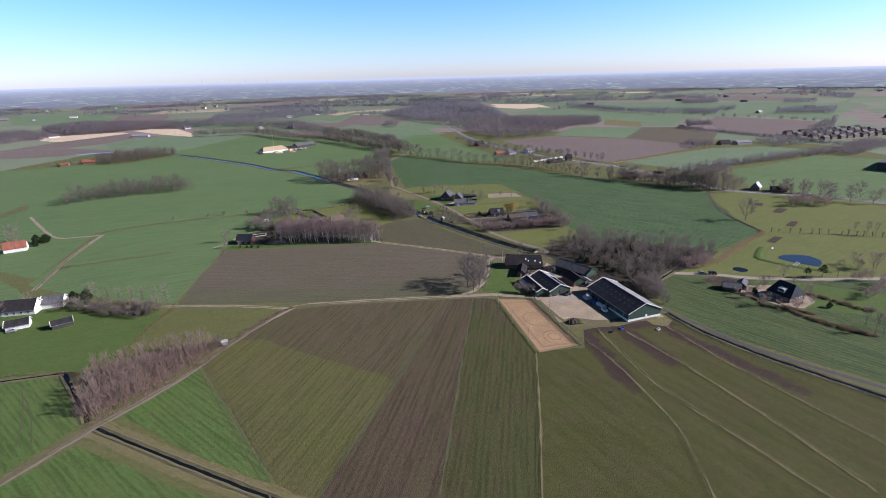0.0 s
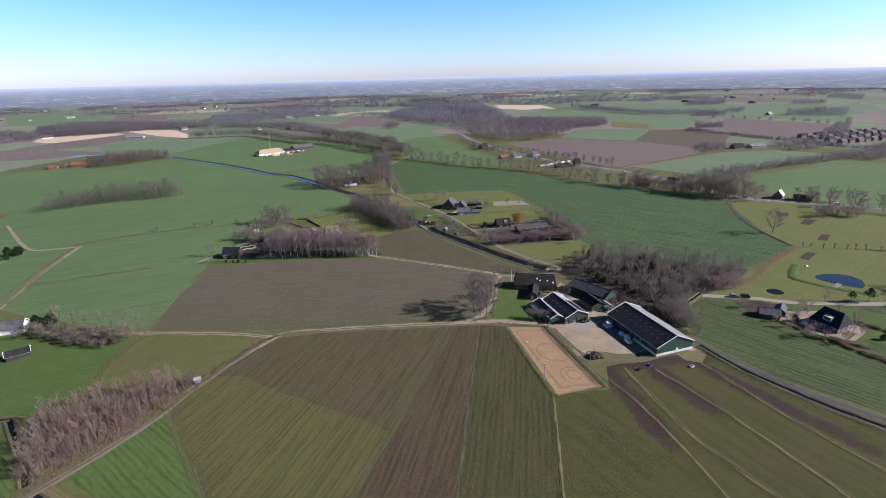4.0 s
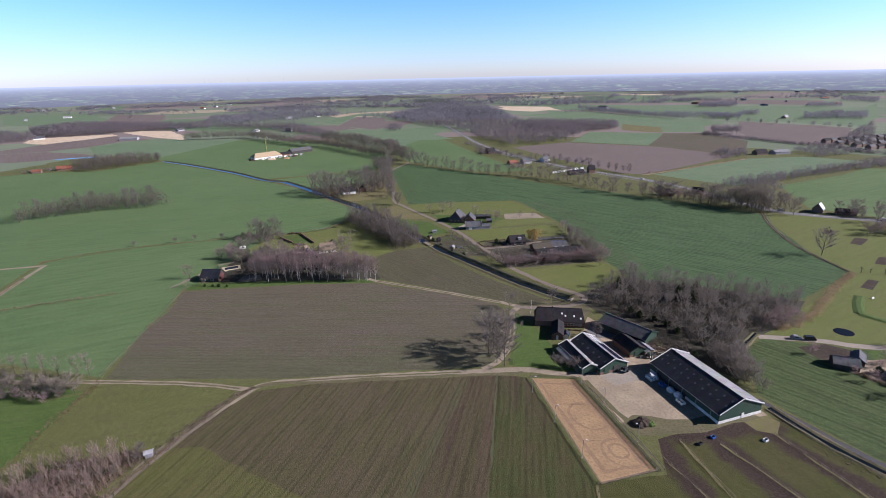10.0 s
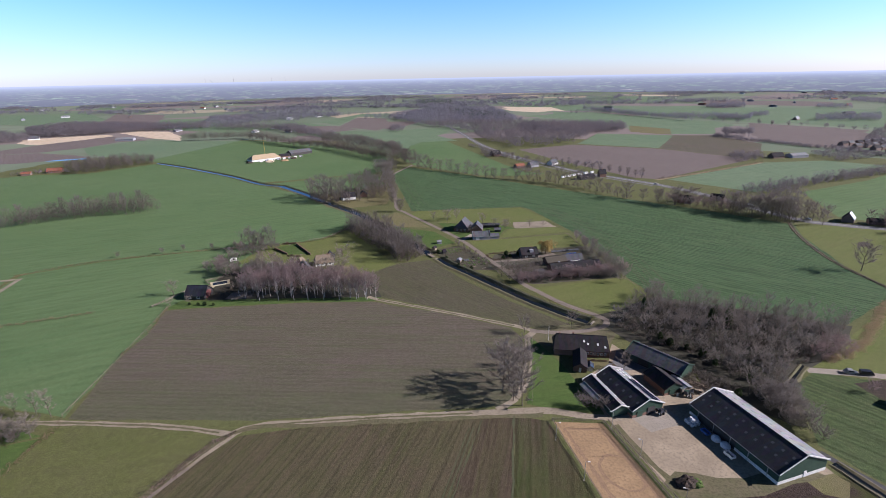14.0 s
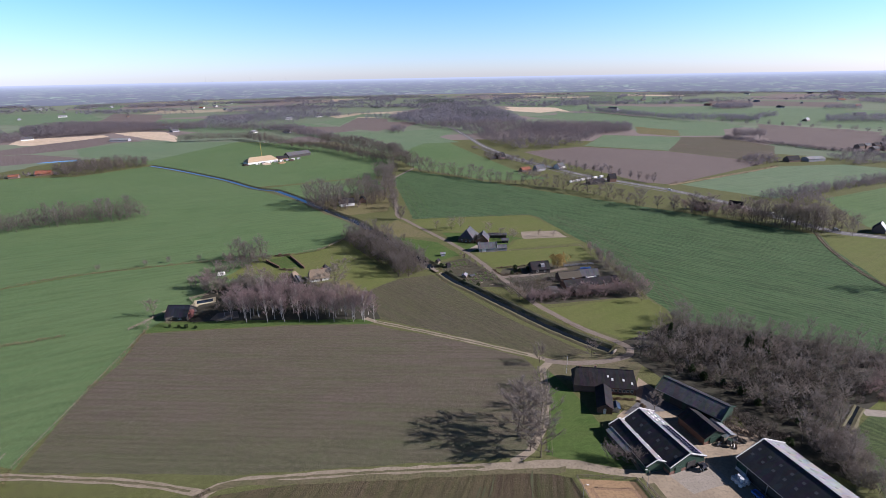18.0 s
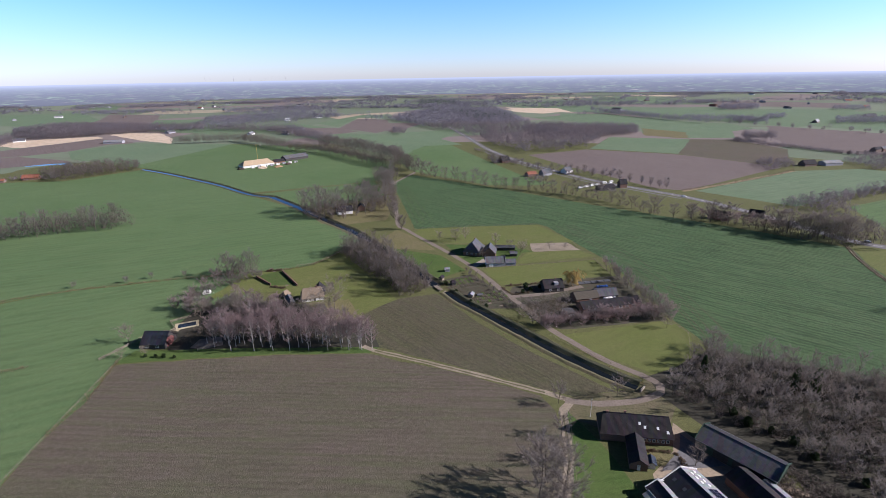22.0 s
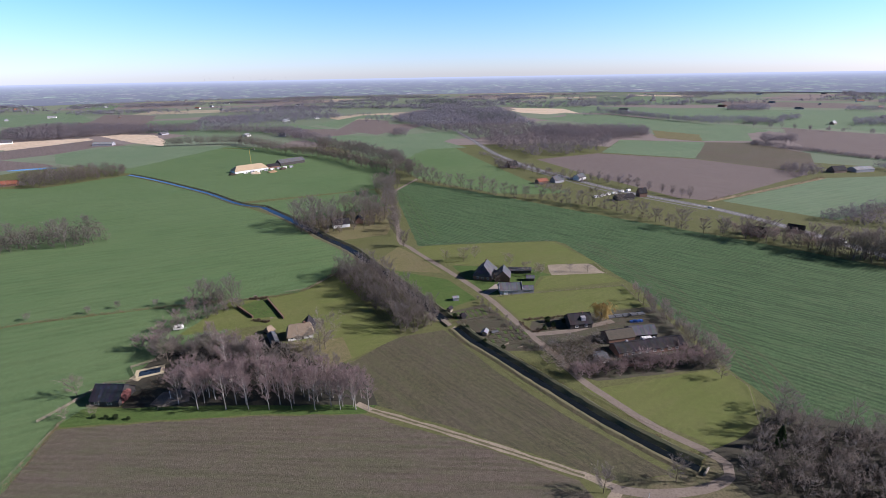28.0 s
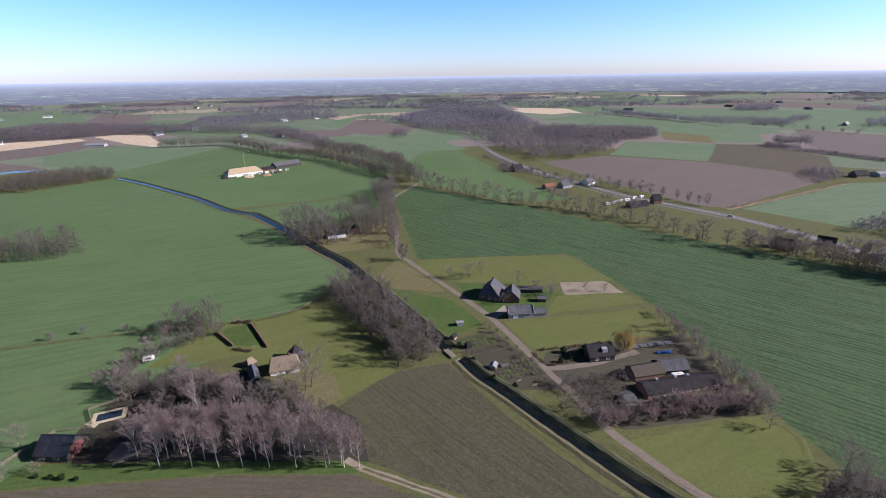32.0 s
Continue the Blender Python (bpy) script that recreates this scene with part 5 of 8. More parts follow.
house = gable("farmhouse", 55.6, 297.0, -9, 23.8, 10.4, 3.2, 7.9, BRICK_W, TILE_DARK, "long brick farmhouse with a dark tiled roof", "house", hip=1.2, roof_b=TILE_DARK,
              chimney=[(-3.5, 0.4, 0.8), (-9.5, 0, 0.6)], lights=[(0.62, 0.45, -1), (0.8, 0.45, -1), (0.93, 0.3, -1), (0.55, 0.6, -1)], light_mat=SKY_WHITE, light_size=(0.8, 1.0))
for k in range(7):
    window(house, 1.2 + k * 1.5, -5.27, 1.0, 0.9, 1.3, 0)
annex = gable("farmhouse_annex", 52.4, 285.6, 76, 12.5, 5.4, 2.7, 4.4, BRICK_W, TILE_DARK, "low annex of the farmhouse with dark roof", "house")
back = gable("machine_shed", 85.6, 283.4, -51, 24, 10.6, 3.8, 6.4, GREEN_P, ROOF_MID, "open machine shed with a weathered grey sheet roof", "shed", trim=GREEN_P, roof_b=ROOF_DARK,
             lights=[((k + 0.5) / 7, v, -1) for k in range(7) for v in (0.3, 0.62)], light_size=(1.0, 1.1))
small = gable("small_shed", 81.4, 269.3, 107, 12, 8.4, 3.0, 5.2, BRICK_W, TILE_DARK, "small brick shed with a dark roof", "shed", gable_wall=GREEN_P)
open_shed = gable("tool_shelter", 87.5, 268.0, 107, 8, 4.4, 2.2, 2.9, TIMBER, ROOF_GREY, "low open shelter with a pale roof beside the shed", "shed")

# houses round about
thatch = gable("thatched_house", -87.5, 413.6, 18, 12.0, 8.4, 2.5, 6.6, WHITE, THATCH, "white cottage with a brown thatched roof", "house", hip=1.5, thick=0.45, over=0.6, chimney=[(2.5, 0, 0.7)])
for k in range(4):
    window(thatch, -4.2 + 2.6 * k, -4.27, 0.9, 1.3, 1.2, 0)
gable("thatched_wing", -85.0, 420.5, 100, 8, 6.4, 2.4, 5.6, DARK_B, TILE_DARK, "dark roofed wing of the thatched cottage", "house")
gable("thatched_hut", -104.0, 416.5, 60, 4.0, 3.6, 1.8, 3.8, DARK_B, THATCH, "tiny thatched garden hut", "hut", hip=1.0, thick=0.35)
gable("long_garden_shed", -99.0, 407.5, -62, 11, 3.6, 2.2, 3.2, DARK_B, ROOF_MID, "long low garden shed", "shed")
gable("pool_shed", -118.0, 398.0, 2, 14, 4.0, 2.3, 3.1, GREY_B, ROOF_GREY, "grey low shed among the trees", "shed")
bh = gable("black_barn_house", -150.0, 364.5, -2, 11.5, 10.5, 2.6, 6.8, DARK_B, TILE_BLUE, "black barn-like house with a glossy dark roof", "house",
           lights=[(0.25, 0.78, -1), (0.5, 0.78, -1), (0.75, 0.78, -1), (0.3, 0.3, -1)], light_mat=GLASS, light_size=(0.9, 1.2))
hf = gable("large_farmhouse", 10.8, 486.5, 72, 15.5, 12.0, 3.0, 9.2, BRICK_W, TILE_SLATE, "large brick farmhouse with a steep dark roof", "house", hip=3.0, chimney=[(4, 0.5, 0.7)])
gable("farmhouse_wing", 21.5, 481.8, 80, 10.5, 9.0, 2.8, 7.2, BRICK_W, TILE_SLATE, "second brick wing with a dark tiled roof", "house")
grey = gable("grey_barn", 23.2, 461.6, 4, 12.6, 7.0, 3.0, 6.0, GREY_B, ROOF_MID, "grey boarded barn with a grey tiled roof", "barn", trim=GREY_B)
gable("grey_barn_annex", 33.4, 462.0, 4, 7.0, 5.0, 2.2, 3.8, GREY_B, ROOF_MID, "low annex of the grey barn", "shed")
gable("stable", 33.5, 491.5, -2, 14, 4.2, 2.3, 3.3, DARK_B, ROOF_MID, "dark low horse stable", "shed")
gable("garden_cabin", 38.0, 478.5, -2, 4.6, 3.6, 2.2, 3.3, DARK_B, ROOF_MID, "small dark garden cabin", "hut")
lb = gable("long_barn", 78.6, 396.6, 11.5, 33.5, 8.6, 2.6, 4.8, BRICK_W, TILE_DARK, "long low barn with a dark tiled roof", "barn")
for k in range(8):
    window(lb, -13.5 + 3.7 * k, -4.37, 0.9, 1.6, 1.2, 0)
for u in (0.2, 0.45, 0.62):
    part("roof_vent", Geo().box(-16.7 + 33.5 * u, 1.2, 4.2, 1.0, 1.0, 1.0), GREY_B, lb, "grey roof vent")
gable("old_barn", 68.2, 406.2, 12, 13.5, 8.0, 2.6, 5.2, BRICK_W, MOSSY, "old brick barn with a mossy brown roof", "barn", roof_b=TILE_DARK)
gable("second_barn", 80.4, 409.5, 6, 12.5, 8.4, 2.6, 5.2, DARK_B, TILE_SLATE, "dark barn with a grey tiled roof", "barn")
gable("lower_shed", 71.0, 385.5, 11, 14, 5, 2.2, 3.4, BRICK_W, TILE_DARK, "low shed half hidden by bushes", "shed")
gable("greenhouse", 55.0, 388.5, 11, 4.2, 6.5, 1.9, 2.8, WHITE, SKYLIGHT, "small white-framed glass greenhouse", "greenhouse")
gh = gable("dark_cottage", 52.8, 421.0, 8, 11.5, 9.5, 2.8, 6.4, DARK_B, TILE_DARK, "dark cottage with a tiled roof and dormer", "house", chimney=[(2, 0, 0.6)])
he = gable("villa", 189.7, 240.6, -67, 12.6, 12.4, 3.0, 8.4, HOUSE_B, TILE_BLUE, "brown brick villa with a dark roof and glass dormer", "house", hip=2.2, chimney=[(2.0, 0, 0.7)])
gable("villa_shed", 166.5, 252.0, -24, 9.0, 6.5, 2.4, 4.4, DARK_B, ROOF_MID, "grey-roofed shed near the villa", "shed")
gable("villa_shed", 174.5, 255.0, 50, 7.5, 5.0, 2.4, 4.2, DARK_B, ROOF_MID, "grey-roofed shed near the villa", "shed")
hl = gable("farmstead_house", -236, 252.0, 8, 20, 10, 3.0, 7.4, WHITE, TILE_DARK, "white farmstead house with a dark tiled roof", "house", trim=WHITE)
gable("farmstead_wing", -222.0, 259.5, 14, 11, 8, 3.0, 6.0, WHITE, ROOF_MID, "white wing of the farmstead", "house", trim=WHITE)
gable("garden_house", -199.5, 233.5, 38, 9.0, 5.4, 2.4, 3.9, DARK_B, TILE_DARK, "black garden house with white trim", "hut", trim=WHITE)
gable("garage", -222.5, 233.5, 28, 10.0, 6.5, 2.4, 4.4, WHITE, TILE_DARK, "white garage with a dark roof", "garage", trim=WHITE)
gable("orange_roofed_house", -326, 362, 30, 14, 9, 3, 7.5, WHITE, TILE_RED, "white house with an orange tiled roof", "house", chimney=[(3, 0, 0.7)])
# sunlit slope painted pale; turn and pitch chosen to show it to the camera
ch = gable("sunlit_roof_house", 328.5, 488, 45, 9, 8, 3.2, 8.0, HOUSE_B, WRAP, "brown house with a steep roof, its sunlit slope painted pale", "house", roof_b=TILE_DARK)
gable("house_annex", 345, 478, -25, 14, 7, 2.8, 4.8, BRICK_W, TILE_DARK, "low annex beside the house with the sunlit roof", "house")
vl = gable("canal_villa", -104, 600, 20, 14, 9, 3.2, 7, WHITE, TILE_DARK, "white villa among bare trees", "house")
gable("canal_villa_wing", -90, 612, 100, 9, 7, 3.0, 6, BRICK_W, TILE_DARK, "brick wing of the villa", "house")
site = gable("new_farmhouse_frame", -284, 872, 42, 46, 18, 3.0, 8.6, WHITE, NEWWOOD, "house under construction with a bare timber roof", "house", hip=6.0)
gable("site_barn", -243, 925, 48, 40, 14, 4, 8, DARK_B, ROOF_MID, "dark barn beside the building site", "barn")
gable("site_shed", -258, 892, 40, 16, 9, 3, 6, BRICK_W, TILE_DARK, "brick shed beside the building site", "shed")
gable("roadside_house", 118, 766, 30, 14, 9, 3.2, 7.5, GREY_B, ROOF_MID, "white roadside house with a grey roof", "house")
gable("roadside_house", 148, 780, 40, 13, 9, 3.2, 7.0, WHITE, ROOF_MID, "white roadside house with a grey roof", "house")
gable("roadside_barn", 99, 762, 25, 13, 8, 3, 5.5, BRICK_W, TILE_RED, "brick barn with a reddish roof", "barn")
gable("roadside_bungalow", 166, 679, 18, 20, 8, 3, 5.5, DARK_B, TILE_DARK, "dark roofed bungalow by the road", "house")
gable("roadside_house", 188, 690, 10, 8, 7, 4.5, 9, BRICK_W, TILE_DARK, "dark brick house by the road", "house", chimney=[(0, 0, 0.8)])
gable("roadside_house", 78, 868, 30, 14, 11, 3, 8.5, BRICK_W, TILE_DARK, "brick house between trees at the road", "house")
gable("roadside_house", 228, 560, -40, 12, 8, 3, 7, BRICK_W, TILE_DARK, "brick house behind the tree row", "house")
gable("roadside_house", 262, 566, -40, 11, 8, 2.8, 6.0, HOUSE_B, TILE_DARK, "brown brick house behind the tree row", "house")
gable("red_farm", -554, 795, 20, 18, 10, 2.8, 6.4, BRICK_W, TILE_RED, "farm with an orange tiled roof", "house")
gable("red_farm_shed", -580, 776, 20, 11, 7, 2.6, 4.6, HOUSE_B, TILE_RED, "brick shed with an orange roof", "shed")
gable("white_sheds", -684, 1173, 8, 36, 14, 3.5, 6.5, GREY_B, ROOF_GREY, "white and grey farm sheds", "barn")
gable("east_farm", 471, 800, 10, 18, 11, 3.0, 7.5, HOUSE_B, TILE_DARK, "brick farm with a brown roof", "house")
gable("east_farm_shed", 502, 802, 10, 26, 13, 3.5, 6, GREY_B, ROOF_GREY, "long pale-roofed farm shed", "barn")
gable("dark_hall", 560, 575, 38, 70, 34, 9, 10, DARK_B, ROOF_MID, "large dark flat industrial hall", "hall")
gable("green_sheds", -390, 1370, 6, 84, 16, 4, 7, GREY_B, ROOF_MID, "long grey distant barns", "barn")


# ---- woods, rows and hedges ----
COPSE = [(-140, 369), (-108, 359), (-46, 358), (-42, 366), (-60, 378), (-72, 390), (-92, 392), (-124, 396), (-139, 388)]
BIRCH.many(spots([(-124, 360), (-50, 357), (-48, 364), (-70, 370), (-124, 369)], 40, 3.6, 1), 0.74, "birch copse", 1)
for x in (-112, -101, -92, -84, -75, -66, -56, -50, -45):
    BIRCH.plant(x, 354.5 - x * 0.02, 0.78, "birch copse")
ASH.many(spots([(-110, 366), (-56, 366), (-66, 378), (-90, 382)], 12, 5.0, 2), 0.72, "birch copse", 2)
BIRCH.many([(-112, 384), (-99, 388), (-96, 379)], 0.75, "birch copse", 2)
SHRUB.many([p for p in spots([(-140, 372), (-60, 380), (-76, 396), (-135, 404), (-150, 395)], 40, 4.0, 3) if math.hypot(p[0] + 145, p[1] - 382) > 12], 1.2, "copse undergrowth", 3)
SHRUB.many(row([(-152, 398), (-155, 410), (-150, 424), (-140, 436), (-130, 446)], 4.0, 4), 1.3, "garden hedge shrubs", 4)
PALE_TREE.many([(-74, 398), (-72, 400), (-80, 390)], 1.05, "garden trees", 5)
PALE_TREE.many([(-142, 391), (-166, 366)], 0.7, "garden trees", 5)
PALE_TREE.many([(-151, 354), (-161, 352)], 0.4, "garden trees", 5)
ASH.many(spots([(-156, 440), (-136, 447), (-134, 458), (-152, 456)], 15, 4.0, 6), 0.72, "garden trees", 6)
STRIPW = [(-88, 492), (-70, 506), (-60, 496), (-38, 460), (-20, 430), (-22, 420), (-36, 411), (-44, 428), (-62, 452)]
ASH.many(spots(STRIPW, 62, 4.6, 7), 0.72, "canal-side wood", 7)
SHRUB.many(spots(STRIPW, 30, 5, 8), 1.3, "canal-side wood", 8)
ASH.many(spots([(-329, 548), (-302, 553), (-284, 568), (-312, 600), (-362, 582), (-402, 540), (-395, 505), (-380, 518)], 24, 9.0, 9), 0.85, "field copse", 9)
VILLA = [(-143, 590), (-122, 571), (-97, 582), (-66, 606), (-70, 655), (-92, 652), (-113, 634), (-145, 612)]
ASH.many([p for p in spots(VILLA, 60, 6.5, 11) if abs(p[0] + 100) + abs(p[1] - 604) > 16], 1.0, "villa wood", 11)
OAK.many([(-46, 545), (-56, 585), (-59, 606), (-62, 640), (-64, 655), (-66, 674), (-69, 692), (-78, 720), (-75, 706)], 0.85, "lane trees", 12)
crowns("lane_tree_crowns", row([(-54, 574), (-58, 604), (-63, 640), (-68, 680), (-76, 724)], 7, 181, 3.0) + [(-46, 545)], 11, 4.2, 130, WOOD_TWIG, "dense leafless crowns along the lane", 181, 0.36, 0.12)
FARMW = [(80, 318), (90, 335), (112, 350), (170, 324), (190, 313), (176, 299), (150, 283), (134, 272), (124, 262), (112, 272), (104, 290), (92, 302)]
ASH.many(spots(FARMW, 135, 4.3, 13), 0.58, "farm wood", 13)
SHRUB.many(spots(FARMW, 25, 6, 14), 1.3, "farm wood undergrowth", 14)
crowns("shed_brush", [(88.5, 279.7), (88.3, 274.2), (89.8, 270.8), (94.2, 272.8), (94.6, 269.0), (97.5, 267.2), (95.6, 276.8), (100.1, 264.7), (92.2, 281.0)] + spots([(88, 283), (97, 280), (112, 266), (104, 262), (92, 270)], 34, 2.4, 182), 2.6, 1.8, 150, WOOD_TWIG, "dense dark brush behind the sheds", 182, 0.18, 0.0)
SHRUB.many(spots([(116, 240), (122, 262), (132, 268), (122, 244)], 14, 2.6, 15), 1.0, "barn-side shrubs", 15)
ASH.many([(118, 250), (124, 256), (121, 241), (116, 258), (112, 262)], 0.62, "barn-side trees", 15)
IVY_TREE.many([(126, 318), (130, 322), (135, 318), (98, 332)], 0.9, "farm wood evergreens", 16)
HOLLY.many([(104, 296), (110, 283), (98, 300), (118, 272), (108, 290), (96, 306), (60, 254), (57, 255), (47, 301), (108, 262)], 0.65, "farm evergreens", 17)
OAK.many([(20, 261), (17, 268), (23, 258), (20, 275), (24, 268)], 0.92, "track oaks", 18)
OAK.many([(30, 296), (27, 284), (33, 314)], 0.5, "track oaks", 18)
OAK.many([(57, 318), (79, 318), (70, 281)], 0.5, "farm trees", 18)
SHRUB.many([(50, 255), (53, 254.5), (47, 256), (45, 257)], 1.0, "yard shrubs", 19)
OAK.plant(254, 383, 0.95, "meadow oak", 0, "lone broad leafless oak at the field edge")
ALDER.many(spots([(-142, 158), (-131, 157), (-121, 172), (-112, 190), (-107, 203), (-112, 208), (-131, 204), (-152, 186)], 190, 1.7, 20), 0.82, "alder thicket by the track", 20)
SHRUB.many(spots([(-136, 158), (-107, 203), (-103, 212), (-112, 212), (-150, 188)], 22, 2.5, 21), 0.8, "alder thicket by the track", 21)
POPLAR.many(row([(-157, 257), (-170, 258), (-185, 259), (-205, 262)], 5.5, 22), 0.72, "poplar row", 22)
PALE_TREE.many([(-155, 245), (-162, 245), (-169, 247), (-184, 249), (-203, 252), (-242, 246), (-240, 262)], 0.55, "farmstead garden trees", 23)
SHRUB.many(spots([(-228, 264), (-152, 250), (-160, 240), (-185, 243), (-205, 250)], 26, 4.0, 24), 0.9, "farmstead garden shrubs", 24)
OAK.many(row([(-47, 784), (-9, 753), (26, 725), (47, 701), (97, 677), (146, 637), (179, 577), (221, 546)], 11.5, 25, 1.5), 0.8, "tree row by the wheat field", 25)
OAK.many(spots([(200, 565), (262, 520), (290, 510), (285, 490), (225, 540)], 20, 7.0, 26), 0.95, "roadside trees", 26)
ASH.many(spots([(240, 530), (262, 512), (292, 508), (300, 488), (281, 484), (250, 510)], 26, 4.6, 27), 0.95, "roadside wood", 27)
FAR_TREE.many(row([(-236, 1068), (-180, 1012), (-133, 963), (-100, 915), (-84, 891), (-56, 814)], 5.5, 28, 2.0) + row([(-230, 1080), (-125, 970), (-76, 895)], 6, 29, 2.0), 1.15, "northern tree rows", 28)
FAR_TREE.many(spots([(-80, 800), (-66, 740), (-76, 700), (-96, 740), (-70, 820)], 22, 7, 30), 0.9, "northern tree rows", 30)
FAR_TREE.many(row([(150, 790), (190, 735), (232, 678)], 11, 31, 1.0), 0.62, "road avenue", 31)
FAR_TREE.many(row([(60, 880), (95, 820), (130, 770)], 12, 32, 4.0), 0.7, "road avenue", 32)
FAR_TREE.many(spots([(-508, 770), (-477, 797), (-442, 857), (-469, 897), (-540, 880), (-575, 830)], 20, 12, 33), 0.8, "western wood", 33)
FAR_TREE.many(row([(340, 480), (370, 462), (400, 440), (430, 405)], 11, 34, 5.0), 0.75, "roadside trees", 34)
OAK.many([(300, 478), (306, 490), (352, 475), (362, 440), (378, 428), (392, 420), (350, 452)], 0.7, "roadside trees", 35)
PALE_TREE.many([(262, 282), (268, 275), (330, 300), (340, 310)], 0.6, "pond trees", 36)
POLLARD.many(row([(255, 352), (267, 348.5), (281, 345), (300, 340), (340, 328), (380, 316)], 5.2, 37, 0.5), 1.3, "pollard row", 37)
WILLOW.plant(66, 425, 1.05, "garden willow")
APPLE.many(spots([(31, 399), (56, 408), (58, 392), (46, 380), (36, 381)], 22, 3.6, 38), 0.8, "orchard", 38)
SHRUB.many(row([(40, 377), (52, 380), (64, 382), (76, 384), (88, 383), (98, 380)], 2.6, 39, 1.6), 1.15, "orchard hedge", 39)
ASH.many(row([(104, 384), (102, 400), (100, 416), (97, 434), (95, 446)], 5.0, 41, 1.5), 0.52, "farm boundary trees", 41)
SHRUB.many(row([(105, 382), (102, 400), (99, 420), (96, 440)], 3.6, 42, 1.5), 1.0, "farm boundary shrubs", 42)
PALE_TREE.many([(37, 490), (-2, 512)], 0.72, "farmhouse trees", 43)
APPLE.many([(66, 491), (77, 490), (16, 474)], 0.9, "farmhouse trees", 44)
SHRUB.many(row([(30, 396), (24, 408), (14, 430), (4, 450)], 3.5, 45, 1.5), 0.55, "lane-side shrubs", 45)
HOLLY.many([(-4, 418), (4, 404), (-10, 430), (12, 398), (35, 416), (40, 419), (46, 423), (38, 424)], 0.55, "allotment bushes", 46)
PALE_TREE.many([(30, 384), (34, 378), (100, 372)], 0.55, "lane trees", 47)
OAK.many([(104, 343), (112, 352)], 0.55, "meadow corner trees", 48)
HOLLY.many([(176, 246), (203, 226)], 0.8, "villa garden bushes", 49)
PINE.many([(219.1, 264.8), (228.1, 264.2)], 0.85, "pines by the lane", 49)
ASH.many([(204, 199), (208, 199), (206, 207), (238, 265), (212, 204), (268, 273), (191, 229), (310, 341), (316, 337), (321, 335)], 0.6, "villa garden trees", 50)


def hedge(name, pts, height, width, per, mat, label, gap=1.3, seed=60, sliver=0.08):
    scrub(name, row(pts, gap * 0.8, seed, width / 2), height, width / 2, int(per * 1.7), mat, label, "hedge", seed, sliver)


hedge("reed_edge", [(-287, 400), (-271, 415), (-242, 429), (-182, 446), (-131, 456), (-104, 465), (-88, 492)], 1.3, 2.6, 15, REED_T, "strip of dry pale reeds along the field")
hedge("reed_edge", [(-262, 320), (-243, 328), (-230, 333), (-217, 338), (-201, 345)], 1.7, 2.4, 16, REED_T, "strip of dry reeds and brambles")
hedge("reed_edge", [(-278, 372), (-270, 338), (-262, 320), (-253, 292)], 1.2, 2.2, 14, REED_T, "dry reeds along the track")
hedge("reed_edge", [(-152, 256), (-155, 292), (-161, 352)], 0.8, 1.2, 7, REED_T, "dry grass along the field boundary")
hedge("reed_edge", [(160, 284), (179, 293), (199, 309), (225, 332), (247, 349)], 1.5, 3.6, 44, REED_PALE, "broad belt of dry reeds", 0.8, 60, 0.07)
hedge("reed_edge", [(248, 352), (249, 400), (263, 452), (280, 489)], 1.0, 1.6, 9, BRUSH, "brushy ditch edge")
hedge("bramble_edge", [(-105, 206), (-98, 222), (-88, 240), (-82, 246)], 1.3, 2.2, 12, BRUSH, "brambles along the track")
hedge("bramble_edge", [(-150, 201), (-150, 225), (-151, 250)], 1.2, 1.4, 8, REED_T, "dry hedge between paddocks")
hedge("bramble_edge", [(248, 668), (340, 712), (430, 766)], 4.0, 4.0, 10, BRUSH, "hedge between brown and green fields", 3.0)
hedge("garden_hedge", [(-128, 456), (-119, 457)], 2.2, 1.6, 40, BRUSH, "clipped brown beech hedge", 0.7)
hedge("garden_hedge", [(-117, 430), (-108, 428)], 1.6, 1.6, 40, BRUSH, "clipped brown beech hedge", 0.7)
hedge("garden_hedge", [(181, 228), (184, 217), (190, 208), (196, 202), (202, 197)], 2.0, 2.4, 60, BRUSH, "brown hedge round the villa garden", 0.8)
hedge("garden_hedge", [(203, 242), (209, 237), (216, 225), (222, 220)], 2.0, 2.4, 60, BRUSH, "brown hedge round the villa garden", 0.8)

scrub("alder_brush", spots([(-142, 158), (-131, 157), (-121, 172), (-112, 190), (-104, 210), (-112, 210), (-131, 204), (-152, 186)], 640, 1.0, 191), 3.6, 1.1, 24, LILAC, "reddish brambles under the alders", "brush", 191, 0.08)
# shrubs and trees of the gardens and field edges
SHRUB.many(row([(-242, 432), (-215, 440), (-182, 449), (-150, 455)], 15, 151, 2.5), 0.8, "field edge shrubs", 151)
LILAC_BUSH.many([(-163, 239), (-160, 243), (-186, 245), (-176, 243), (-168, 240), (-192, 248), (-214, 251)], 0.7, "farmstead garden shrubs", 152)
SHRUB.many(spots([(-225, 262), (-160, 249), (-157, 240), (-184, 242), (-205, 250)], 22, 4.0, 153), 0.8, "farmstead garden shrubs", 153)
HOLLY.many([(-216, 266), (-208, 266), (-320, 386), (-317, 380), (-323, 379), (-318, 371)], 1.4, "garden evergreens", 154)
PALE_TREE.many([(-336, 372), (-340, 356), (-330, 346), (-345, 384), (-352, 366)], 0.8, "garden trees of the orange-roofed house", 155)
LILAC_BUSH.many([(-161, 402), (-157, 411), (-158, 430), (-155, 440), (-148, 445), (-143, 450), (-154, 402), (-160, 420)], 1.1, "garden boundary shrubs", 156)
